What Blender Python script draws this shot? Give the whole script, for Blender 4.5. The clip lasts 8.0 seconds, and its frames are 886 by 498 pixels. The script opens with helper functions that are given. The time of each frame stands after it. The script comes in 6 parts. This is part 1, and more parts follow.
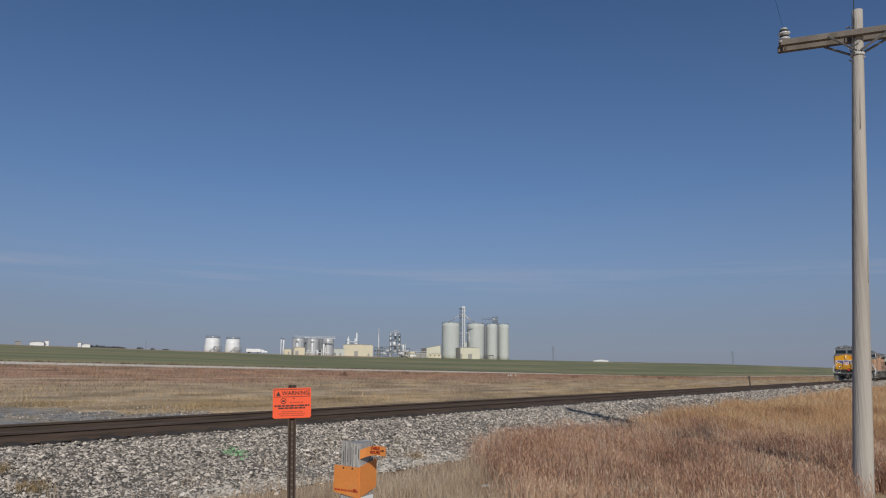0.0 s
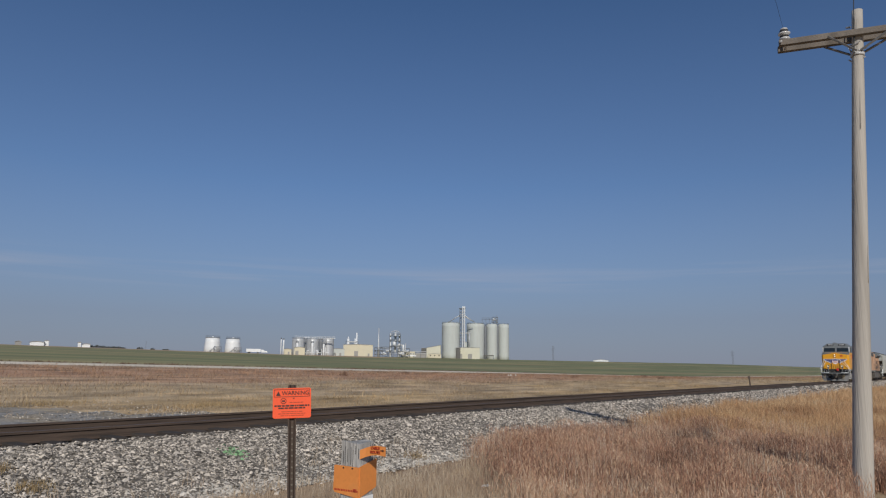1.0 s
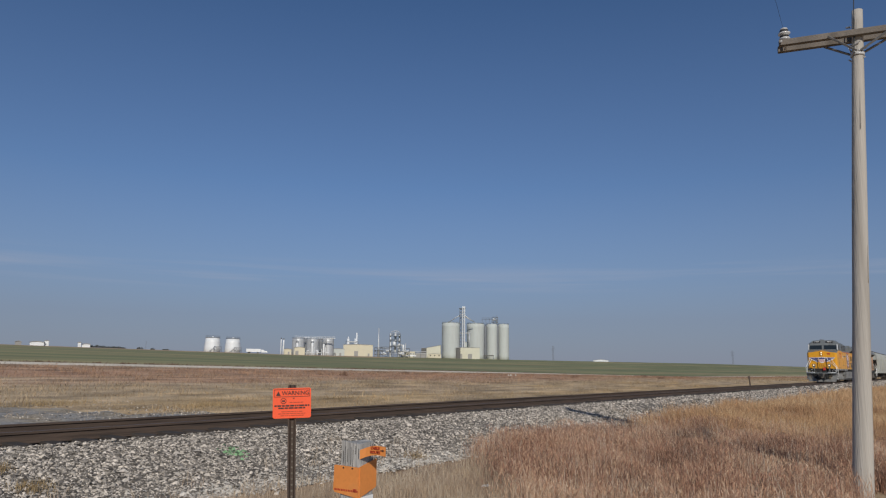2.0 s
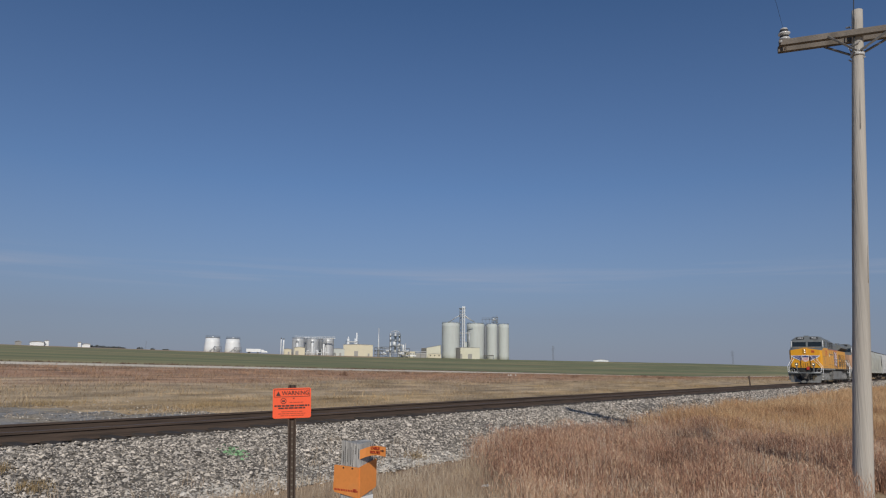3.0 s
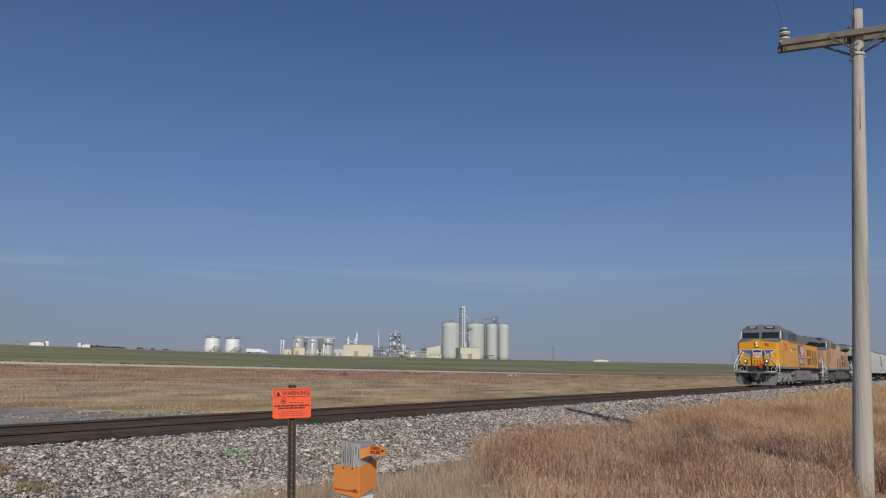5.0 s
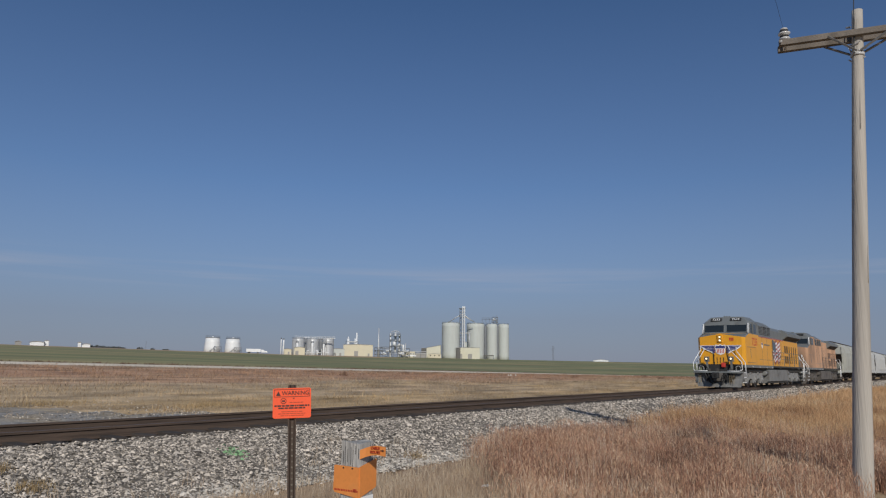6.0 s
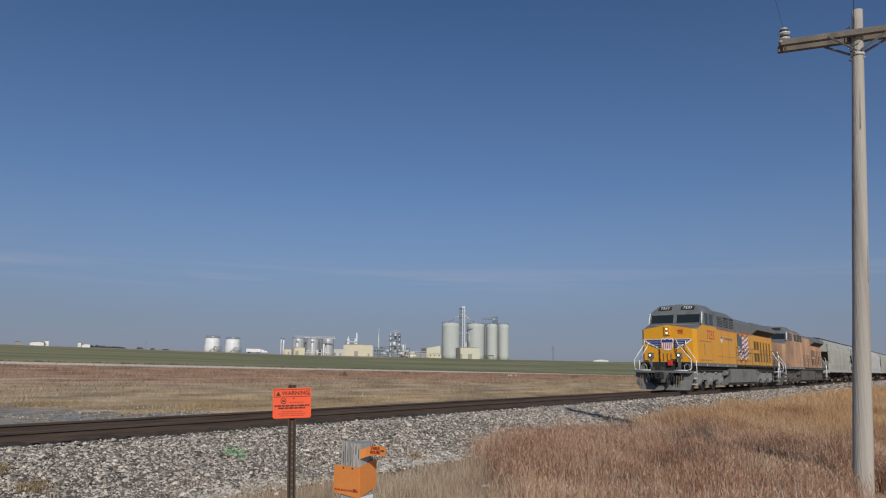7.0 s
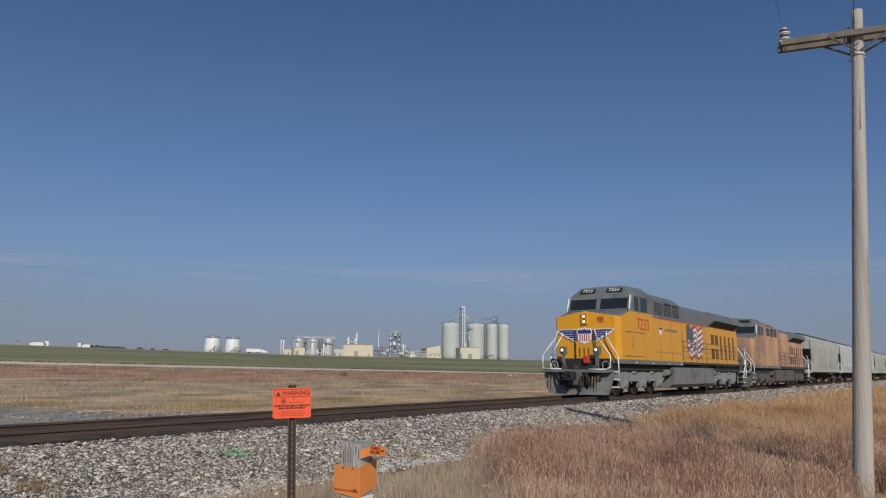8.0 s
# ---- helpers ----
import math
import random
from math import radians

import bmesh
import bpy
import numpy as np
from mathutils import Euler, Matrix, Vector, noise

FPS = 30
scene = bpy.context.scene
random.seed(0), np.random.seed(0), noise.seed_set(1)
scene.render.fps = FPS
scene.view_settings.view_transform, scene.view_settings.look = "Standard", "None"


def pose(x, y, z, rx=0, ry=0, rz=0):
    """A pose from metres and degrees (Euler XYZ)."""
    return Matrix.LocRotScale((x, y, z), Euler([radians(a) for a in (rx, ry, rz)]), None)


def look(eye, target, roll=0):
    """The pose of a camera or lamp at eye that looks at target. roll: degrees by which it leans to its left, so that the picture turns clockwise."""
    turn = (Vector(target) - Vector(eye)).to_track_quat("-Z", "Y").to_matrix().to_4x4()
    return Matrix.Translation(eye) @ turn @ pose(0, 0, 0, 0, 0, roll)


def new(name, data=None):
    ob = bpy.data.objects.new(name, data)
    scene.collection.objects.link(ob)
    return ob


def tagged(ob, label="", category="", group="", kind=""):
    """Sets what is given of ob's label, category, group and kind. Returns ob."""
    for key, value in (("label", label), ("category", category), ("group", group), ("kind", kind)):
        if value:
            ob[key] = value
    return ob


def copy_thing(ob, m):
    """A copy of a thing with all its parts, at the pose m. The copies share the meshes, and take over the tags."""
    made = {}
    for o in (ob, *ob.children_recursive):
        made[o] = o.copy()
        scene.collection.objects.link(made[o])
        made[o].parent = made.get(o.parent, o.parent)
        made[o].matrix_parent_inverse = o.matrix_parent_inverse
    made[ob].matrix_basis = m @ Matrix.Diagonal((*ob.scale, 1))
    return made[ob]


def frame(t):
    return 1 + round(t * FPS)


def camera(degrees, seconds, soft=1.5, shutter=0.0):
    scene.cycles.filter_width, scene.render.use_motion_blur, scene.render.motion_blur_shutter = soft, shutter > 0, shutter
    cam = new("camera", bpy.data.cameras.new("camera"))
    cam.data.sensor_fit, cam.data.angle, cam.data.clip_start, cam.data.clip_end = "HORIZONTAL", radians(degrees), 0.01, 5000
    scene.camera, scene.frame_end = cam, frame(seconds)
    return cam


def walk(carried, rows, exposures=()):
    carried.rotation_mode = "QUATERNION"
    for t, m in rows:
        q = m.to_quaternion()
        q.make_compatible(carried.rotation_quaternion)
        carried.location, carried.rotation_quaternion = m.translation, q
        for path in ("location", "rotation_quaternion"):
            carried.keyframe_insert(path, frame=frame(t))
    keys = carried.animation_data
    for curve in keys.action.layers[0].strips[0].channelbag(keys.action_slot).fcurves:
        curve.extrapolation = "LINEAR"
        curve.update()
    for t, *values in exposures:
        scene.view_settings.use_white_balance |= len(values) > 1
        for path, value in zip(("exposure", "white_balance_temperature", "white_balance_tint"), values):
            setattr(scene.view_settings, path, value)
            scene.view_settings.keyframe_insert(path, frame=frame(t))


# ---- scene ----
cam = camera(66.466, 8.0, soft=1.2)
EYE = (0.0, 0.0, 1.064)
AIM = (0.0, 98.496, 1.064 + 17.281)
walk(cam, [(0.0, look(EYE, AIM, 0.618)), (8.0, look(EYE, AIM, 0.618))], exposures=[(0.0, 0.0), (8.0, 0.0)])

# ---- light ----
SUN_EL, SUN_AZ = 30.0, 172.0          # degrees; azimuth clockwise from the camera's forward way
world = bpy.data.worlds.new("world")
scene.world = world
world.use_nodes = True


def sky():
    nt = world.node_tree
    nt.nodes.clear()
    out = nt.nodes.new("ShaderNodeOutputWorld")
    bg = nt.nodes.new("ShaderNodeBackground")
    tex = nt.nodes.new("ShaderNodeTexSky")
    tex.sky_type = "NISHITA"
    tex.sun_disc = False
    tex.sun_elevation = radians(SUN_EL)
    tex.sun_rotation = radians(SUN_AZ)
    tex.altitude = 900.0
    tex.air_density, tex.dust_density, tex.ozone_density = 1.0, 0.3, 7.0
    # thin streaks of high cloud low over the plain
    geo = nt.nodes.new("ShaderNodeTexCoord")
    sep = nt.nodes.new("ShaderNodeSeparateXYZ")
    nt.links.new(geo.outputs["Generated"], sep.inputs[0])
    mp = nt.nodes.new("ShaderNodeMapping")
    mp.inputs["Scale"].default_value = (1.5, 1.5, 42.0)
    mp.inputs["Location"].default_value = (0.3, 0.1, 0.0)
    nt.links.new(geo.outputs["Generated"], mp.inputs[0])
    no = nt.nodes.new("ShaderNodeTexNoise")
    no.inputs["Scale"].default_value = 1.6
    no.inputs["Detail"].default_value = 5.0
    nt.links.new(mp.outputs[0], no.inputs["Vector"])
    ramp = nt.nodes.new("ShaderNodeValToRGB")
    ramp.color_ramp.elements[0].position = 0.47
    ramp.color_ramp.elements[1].position = 0.66
    nt.links.new(no.outputs["Fac"], ramp.inputs[0])
    band = nt.nodes.new("ShaderNodeValToRGB")     # only within a low belt of sky
    cr = band.color_ramp
    cr.elements[0].position, cr.elements[0].color = 0.105, (0, 0, 0, 1)
    cr.elements[1].position, cr.elements[1].color = 0.122, (1, 1, 1, 1)
    e = cr.elements.new(0.13)
    e.color = (0.8, 0.8, 0.8, 1)
    e = cr.elements.new(0.155)
    e.color = (0, 0, 0, 1)
    nt.links.new(sep.outputs["Z"], band.inputs[0])
    mul = nt.nodes.new("ShaderNodeMath")
    mul.operation = "MULTIPLY"
    nt.links.new(ramp.outputs[0], mul.inputs[0])
    nt.links.new(band.outputs[0], mul.inputs[1])
    mul2 = nt.nodes.new("ShaderNodeMath")
    mul2.operation = "MULTIPLY"
    mul2.inputs[1].default_value = 0.42
    nt.links.new(mul.outputs[0], mul2.inputs[0])
    mix = nt.nodes.new("ShaderNodeMixRGB")
    nt.links.new(mul2.outputs[0], mix.inputs[0])
    mix.inputs[2].default_value = (4.6, 5.0, 6.2, 1)
    # dry-season haze thickening towards the horizon
    hz = nt.nodes.new("ShaderNodeValToRGB")
    cr = hz.color_ramp
    cr.elements[0].position, cr.elements[0].color = 0.0, (0.9, 0.9, 0.9, 1)
    cr.elements[1].position, cr.elements[1].color = 0.5, (0, 0, 0, 1)
    for pos, v in ((0.07, 0.78), (0.14, 0.48), (0.26, 0.14)):
        e = cr.elements.new(pos)
        e.color = (v, v, v, 1)
    nt.links.new(sep.outputs["Z"], hz.inputs[0])
    hm = nt.nodes.new("ShaderNodeMixRGB")
    nt.links.new(hz.outputs[0], hm.inputs[0])
    nt.links.new(tex.outputs[0], hm.inputs[1])
    hm.inputs[2].default_value = (2.66, 2.96, 4.02, 1)
    nt.links.new(hm.outputs[0], mix.inputs[1])
    nt.links.new(mix.outputs[0], bg.inputs[0])
    bg.inputs[1].default_value = 0.074
    nt.links.new(bg.outputs[0], out.inputs[0])


sky()
sun = new("sun", bpy.data.lights.new("sun", "SUN"))
sun.data.energy, sun.data.angle, sun.data.color = 3.0, radians(0.53), (1.0, 0.95, 0.87)
_a, _e = radians(SUN_AZ), radians(SUN_EL)
sun.matrix_world = look((0, 0, 50), (-math.sin(_a) * math.cos(_e), -math.cos(_a) * math.cos(_e), 50 - math.sin(_e)))


# ---- materials ----
def mat(name, col, rough=0.6, metal=0.0, vary=0.15, scale=3.0, fine=40.0, bump=0.15, dirt=None, dirt_amt=0.0, dirt_scale=1.5,
        streak=1.0, island=0.0, sharp=False, rand=0.0, spec=0.5, emit=0.0):
    """A surface of one base colour with two scales of variation, optional dirt patches, and relief."""
    m = bpy.data.materials.new(name)
    m.use_nodes = True
    nt = m.node_tree
    p = nt.nodes["Principled BSDF"]
    p.inputs["Roughness"].default_value = rough
    p.inputs["Metallic"].default_value = metal
    p.inputs["Specular IOR Level"].default_value = spec
    tc = nt.nodes.new("ShaderNodeTexCoord")
    mp = nt.nodes.new("ShaderNodeMapping")
    mp.inputs["Scale"].default_value = (1, 1, 1 / streak)
    nt.links.new(tc.outputs["Object"], mp.inputs[0])

    def noise_of(sc, det=4.0):
        n = nt.nodes.new("ShaderNodeTexNoise")
        n.inputs["Scale"].default_value = sc
        n.inputs["Detail"].default_value = det
        nt.links.new(mp.outputs[0], n.inputs["Vector"])
        return n.outputs["Fac"]

    def math_of(op, a, b):
        n = nt.nodes.new("ShaderNodeMath")
        n.operation = op
        for i, v in enumerate((a, b)):
            if isinstance(v, (int, float)):
                n.inputs[i].default_value = v
            else:
                nt.links.new(v, n.inputs[i])
        return n.outputs[0]

    big, small = noise_of(scale), noise_of(fine, 2.0)
    val = math_of("ADD", math_of("MULTIPLY", math_of("SUBTRACT", big, 0.5), 2.4 * vary),
                  math_of("MULTIPLY", math_of("SUBTRACT", small, 0.5), 1.6 * vary))
    val = math_of("ADD", val, 1.0)
    if island:
        g = nt.nodes.new("ShaderNodeNewGeometry")
        r = g.outputs["Random Per Island"]
        if sharp:                                    # most pieces dark, a few bright
            val = math_of("MULTIPLY", val, math_of("ADD", math_of("MULTIPLY", math_of("POWER", r, 1.7), 1.95), 0.24))
        else:
            val = math_of("MULTIPLY", val, math_of("ADD", math_of("MULTIPLY", r, 2 * island), 1 - island))
    if rand:
        o = nt.nodes.new("ShaderNodeObjectInfo")
        val = math_of("MULTIPLY", val, math_of("ADD", math_of("MULTIPLY", o.outputs["Random"], 2 * rand), 1 - rand))
    vm = nt.nodes.new("ShaderNodeVectorMath")
    vm.operation = "SCALE"
    if dirt is not None:
        mx = nt.nodes.new("ShaderNodeMixRGB")
        mx.inputs[1].default_value = (*col, 1)
        mx.inputs[2].default_value = (*dirt, 1)
        dn = noise_of(dirt_scale, 6.0)
        rp = nt.nodes.new("ShaderNodeValToRGB")
        rp.color_ramp.elements[0].position = 0.62 - 0.3 * dirt_amt
        rp.color_ramp.elements[1].position = 0.85 - 0.3 * dirt_amt
        nt.links.new(dn, rp.inputs[0])
        nt.links.new(math_of("MULTIPLY", rp.outputs[0], min(1.0, 0.5 + dirt_amt)), mx.inputs[0])
        nt.links.new(mx.outputs[0], vm.inputs[0])
    else:
        vm.inputs[0].default_value = col
    nt.links.new(val, vm.inputs["Scale"])
    nt.links.new(vm.outputs[0], p.inputs["Base Color"])
    if bump:
        b = nt.nodes.new("ShaderNodeBump")
        b.inputs["Strength"].default_value = bump
        b.inputs["Distance"].default_value = 0.02
        nt.links.new(small, b.inputs["Height"])
        nt.links.new(b.outputs[0], p.inputs["Normal"])
    if emit:
        p.inputs["Emission Color"].default_value = (*col, 1)
        p.inputs["Emission Strength"].default_value = emit
    return m


def blade_mat(name, cols, vary=0.25, patch=0.25, along=1.0):
    """Dry grass: each blade takes a colour between those given; wide patches shift the tone."""
    m = bpy.data.materials.new(name)
    m.use_nodes = True
    nt = m.node_tree
    p = nt.nodes["Principled BSDF"]
    p.inputs["Roughness"].default_value = 0.75
    p.inputs["Specular IOR Level"].default_value = 0.2
    g = nt.nodes.new("ShaderNodeNewGeometry")
    tc = nt.nodes.new("ShaderNodeTexCoord")
    n = nt.nodes.new("ShaderNodeTexNoise")
    n.inputs["Scale"].default_value = patch
    n.inputs["Detail"].default_value = 4.0
    turn = nt.nodes.new("ShaderNodeMapping")          # patches drawn out along the track
    turn.inputs["Rotation"].default_value = (0, 0, radians(37.215))
    nt.links.new(tc.outputs["Object"], turn.inputs[0])
    stretch = nt.nodes.new("ShaderNodeMapping")
    stretch.inputs["Scale"].default_value = (1, along, 1)
    nt.links.new(turn.outputs[0], stretch.inputs[0])
    nt.links.new(stretch.outputs[0], n.inputs["Vector"])
    a = nt.nodes.new("ShaderNodeMath")
    a.operation = "MULTIPLY_ADD"
    nt.links.new(g.outputs["Random Per Island"], a.inputs[0])
    a.inputs[1].default_value = vary * 2
    b = nt.nodes.new("ShaderNodeMath")
    b.operation = "MULTIPLY_ADD"
    nt.links.new(n.outputs["Fac"], b.inputs[0])
    b.inputs[1].default_value = 1.9
    b.inputs[2].default_value = -0.45 - vary
    nt.links.new(b.outputs[0], a.inputs[2])
    r = nt.nodes.new("ShaderNodeValToRGB")
    while len(r.color_ramp.elements) < len(cols):
        r.color_ramp.elements.new(0.5)
    for i, c in enumerate(cols):
        r.color_ramp.elements[i].position = i / (len(cols) - 1)
        r.color_ramp.elements[i].color = (*c, 1)
    nt.links.new(a.outputs[0], r.inputs[0])
    nt.links.new(r.outputs[0], p.inputs["Base Color"])
    tr = nt.nodes.new("ShaderNodeBsdfTranslucent")
    nt.links.new(r.outputs[0], tr.inputs[0])
    ms = nt.nodes.new("ShaderNodeMixShader")
    ms.inputs[0].default_value = 0.25
    nt.links.new(p.outputs[0], ms.inputs[1])
    nt.links.new(tr.outputs[0], ms.inputs[2])
    nt.links.new(ms.outputs[0], nt.nodes["Material Output"].inputs[0])
    return m


M_SOIL = mat("dry_grass_soil", (0.42, 0.305, 0.18), 0.95, vary=0.25, scale=0.5, fine=18, bump=0.5, dirt=(0.38, 0.22, 0.14), dirt_amt=0.35, dirt_scale=0.09)
M_BALLAST = mat("ballast_bed", (0.15, 0.13, 0.105), 0.95, vary=0.4, scale=3, fine=24, bump=0.8)
M_STONE = mat("ballast_stone", (0.355, 0.312, 0.26), 0.9, vary=0.2, scale=2, fine=30, bump=0.3, island=0.75, sharp=True)
M_SPRAY = mat("green_sprayed_stone", (0.20, 0.34, 0.17), 0.8, vary=0.3, scale=9, fine=40, bump=0.3, island=0.5)
M_FIELD = mat("winter_wheat_field", (0.185, 0.195, 0.08), 0.95, vary=0.5, scale=0.05, fine=0.4, bump=0.2, dirt=(0.37, 0.29, 0.14), dirt_amt=0.55, dirt_scale=0.03)
M_PAD = mat("grey_gravel_pad", (0.27, 0.255, 0.23), 0.95, vary=0.7, scale=2.5, fine=12, bump=0.9, dirt=(0.38, 0.29, 0.17), dirt_amt=0.55, dirt_scale=0.5)
M_DIRTROAD = mat("pale_dirt_track", (0.70, 0.615, 0.49), 0.95, vary=0.2, scale=0.15, fine=2, bump=0.2, dirt=(0.36, 0.26, 0.17), dirt_amt=0.12, dirt_scale=0.06)
for _m, _s in ((M_FIELD, 7.0), (M_SOIL, 3.5)):
    _n = next(n for n in _m.node_tree.nodes if n.type == "MAPPING")      # tone drawn out along the rows and the track
    _n.vector_type = "TEXTURE"
    _n.inputs["Rotation"].default_value = (0, 0, -radians(37.215))
    _n.inputs["Scale"].default_value = (1, _s, 1)
M_RAIL = mat("rusty_rail", (0.10, 0.069, 0.050), 0.75, metal=0.2, vary=0.5, scale=14, fine=60, bump=0.2, dirt=(0.045, 0.035, 0.03), dirt_amt=0.35, dirt_scale=22)
_n = next(n for n in M_RAIL.node_tree.nodes if n.type == "MAPPING")
_n.inputs["Scale"].default_value = (1, 0.04, 1)                          # rust streaks run along the rail
M_RAILHEAD = mat("worn_rail_head", (0.15, 0.12, 0.105), 0.55, metal=0.35, vary=0.1, scale=2, fine=50, bump=0.05)
M_TIE = mat("creosoted_timber", (0.06, 0.048, 0.04), 0.9, vary=0.3, scale=3, fine=50, bump=0.5, rand=0.3)
M_POLE = mat("weathered_pole_wood", (0.42, 0.385, 0.335), 0.9, vary=0.2, scale=3.5, fine=60, bump=0.45, streak=40, dirt=(0.24, 0.21, 0.175), dirt_amt=0.25, dirt_scale=5)
M_ARM = mat("grey_crossarm_wood", (0.17, 0.145, 0.12), 0.9, vary=0.3, scale=3, fine=40, bump=0.5, dirt=(0.1, 0.085, 0.07), dirt_amt=0.3, dirt_scale=4)
M_IRON = mat("dark_galvanised_iron", (0.24, 0.24, 0.24), 0.55, metal=0.6, vary=0.2, scale=6, fine=60, bump=0.2)


# ---- mesh helpers ----
def mesh_of(name, bm, *materials):
    me = bpy.data.meshes.new(name)
    bm.normal_update()
    bm.to_mesh(me)
    bm.free()
    for m in materials:
        me.materials.append(m)
    return me


def part(name, bm, material, parent, label="", smooth=False):
    me = mesh_of(name, bm, *(material if isinstance(material, (list, tuple)) else (material,)))
    if smooth:
        me.polygons.foreach_set("use_smooth", [True] * len(me.polygons))
    ob = new(name, me)
    ob.parent = parent
    if label:
        tagged(ob, label)
    return ob


def thing(name, label, category, m=None, group="", kind="", bm=None, material=None):
    """A top-level thing: an Empty at its base, or a plain mesh where it has no parts."""
    ob = new(name, None if bm is None else mesh_of(name, bm, *(material if isinstance(material, (list, tuple)) else (material,))))
    if m is not None:
        ob.matrix_basis = m
    return tagged(ob, label, category, group, kind)


def box(bm, x0, x1, y0, y1, z0, z1, bevel=0.0, mi=0):
    vs = [bm.verts.new((x, y, z)) for x in (x0, x1) for y in (y0, y1) for z in (z0, z1)]
    fs = [bm.faces.new([vs[i] for i in q]) for q in ((0, 1, 3, 2), (4, 6, 7, 5), (0, 4, 5, 1), (2, 3, 7, 6), (0, 2, 6, 4), (1, 5, 7, 3))]
    for f in fs:
        f.material_index = mi
    if bevel:
        es = {e for f in fs for e in f.edges}
        bmesh.ops.bevel(bm, geom=list(es), offset=bevel, segments=2, affect="EDGES", profile=0.6)
    return bm


def prism(bm, pts, axis, a, b, mi=0, bevel=0.0):
    """A closed outline in the plane across axis ('x': y,z pairs; 'y': x,z pairs; 'z': x,y pairs), drawn out from a to b."""
    def place(p, k):
        return {"x": (k, p[0], p[1]), "y": (p[0], k, p[1]), "z": (p[0], p[1], k)}[axis]
    va = [bm.verts.new(place(p, a)) for p in pts]
    vb = [bm.verts.new(place(p, b)) for p in pts]
    n = len(pts)
    fs = [bm.faces.new(va), bm.faces.new(vb[::-1])]
    for i in range(n):
        fs.append(bm.faces.new((va[i], vb[i], vb[(i + 1) % n], va[(i + 1) % n])))
    for f in fs:
        f.material_index = mi
    bmesh.ops.recalc_face_normals(bm, faces=fs)
    if bevel:
        bmesh.ops.bevel(bm, geom=list({e for f in fs for e in f.edges}), offset=bevel, segments=2, affect="EDGES", profile=0.6)
    return bm


def rod(bm, p0, p1, r0, r1=None, n=10, caps=True):
    """A round bar from p0 to p1."""
    p0, p1 = Vector(p0), Vector(p1)
    r1 = r0 if r1 is None else r1
    q = (p1 - p0).to_track_quat("Z", "Y")
    rings = []
    for p, r in ((p0, r0), (p1, r1)):
        rings.append([bm.verts.new(p + q @ Vector((r * math.cos(2 * math.pi * i / n), r * math.sin(2 * math.pi * i / n), 0))) for i in range(n)])
    for i in range(n):
        f = bm.faces.new((rings[0][i], rings[0][(i + 1) % n], rings[1][(i + 1) % n], rings[1][i]))
        f.smooth = n > 6
    if caps:
        bm.faces.new(rings[0][::-1])
        bm.faces.new(rings[1])
    return bm


def pipe(bm, pts, r, n=8):
    for a, b in zip(pts[:-1], pts[1:]):
        rod(bm, a, b, r, r, n)
    return bm


def lathe(bm, prof, n=24, at=(0, 0, 0)):
    """Turns (radius, height) pairs round the vertical through at."""
    rings = []
    for r, z in prof:
        rings.append([bm.verts.new((at[0] + r * math.cos(2 * math.pi * i / n), at[1] + r * math.sin(2 * math.pi * i / n), at[2] + z)) for i in range(n)])
    for a, b in zip(rings[:-1], rings[1:]):
        for i in range(n):
            f = bm.faces.new((a[i], a[(i + 1) % n], b[(i + 1) % n], b[i]))
            f.smooth = True
    bm.faces.new(rings[0][::-1])
    bm.faces.new(rings[-1])
    return bm


# ---- the lie of the land ----
# The track runs straight; "along" is metres along it from the spot abreast of the camera, "out" metres from its middle, positive towards the camera.
TURN = 37.215
TH = radians(TURN)
WAY = Vector((math.sin(TH), math.cos(TH), 0))
SIDE = Vector((math.cos(TH), -math.sin(TH), 0))
FOOT = Vector((5.046, 27.147, 0)) - 24.67 * WAY
GRADE = -0.00123


def spot(along, out, z=0.0):
    p = FOOT + along * WAY + out * SIDE
    return Vector((p.x, p.y, z))


def rail_z(along):
    return GRADE * (np.clip(along, -60, 500) - 24.67)


def land(along, out):
    """Height of the ground."""
    along, out = np.asarray(along, float), np.asarray(out, float)
    base = rail_z(along)
    prof = np.interp(out, [-60, -9, -4.4, -1.9, -1.5, -0.95, 0.95, 1.5, 1.9, 4.1, 6.5, 12, 30], [-0.8, -0.8, -0.74, -0.3, -0.24, -0.24, -0.24, -0.2, -0.23, -0.70, -0.76, -0.9, -0.9])
    z = base + prof
    road = np.interp(along, [-300, 26, 60, 117, 219, 400, 900, 4000], [2.6, 1.0, 0.62, 0.05, -1.2, -1.6, -1.2, 0.0])
    crest = np.interp(along, [-2000, 0, 150, 343, 667, 1418, 3156, 5000], [20.0, 12.6, 10.8, 9.6, 10.7, 14.4, 16.6, 17.5])
    q = -out
    road = road + 0.25 * np.exp(-((q - 59) / 2.0) ** 2)
    t = np.clip((q - 9) / 51, 0, 1)
    z = np.where(q > 9, z * (1 - t) + road * t, z)
    t2 = np.clip((q - 62) / 330, 0, 1)
    z = np.where(q > 62, road * (1 - t2) + crest * t2, z)
    z = np.where(q > 392, crest - 0.004 * (q - 392), z)
    return z


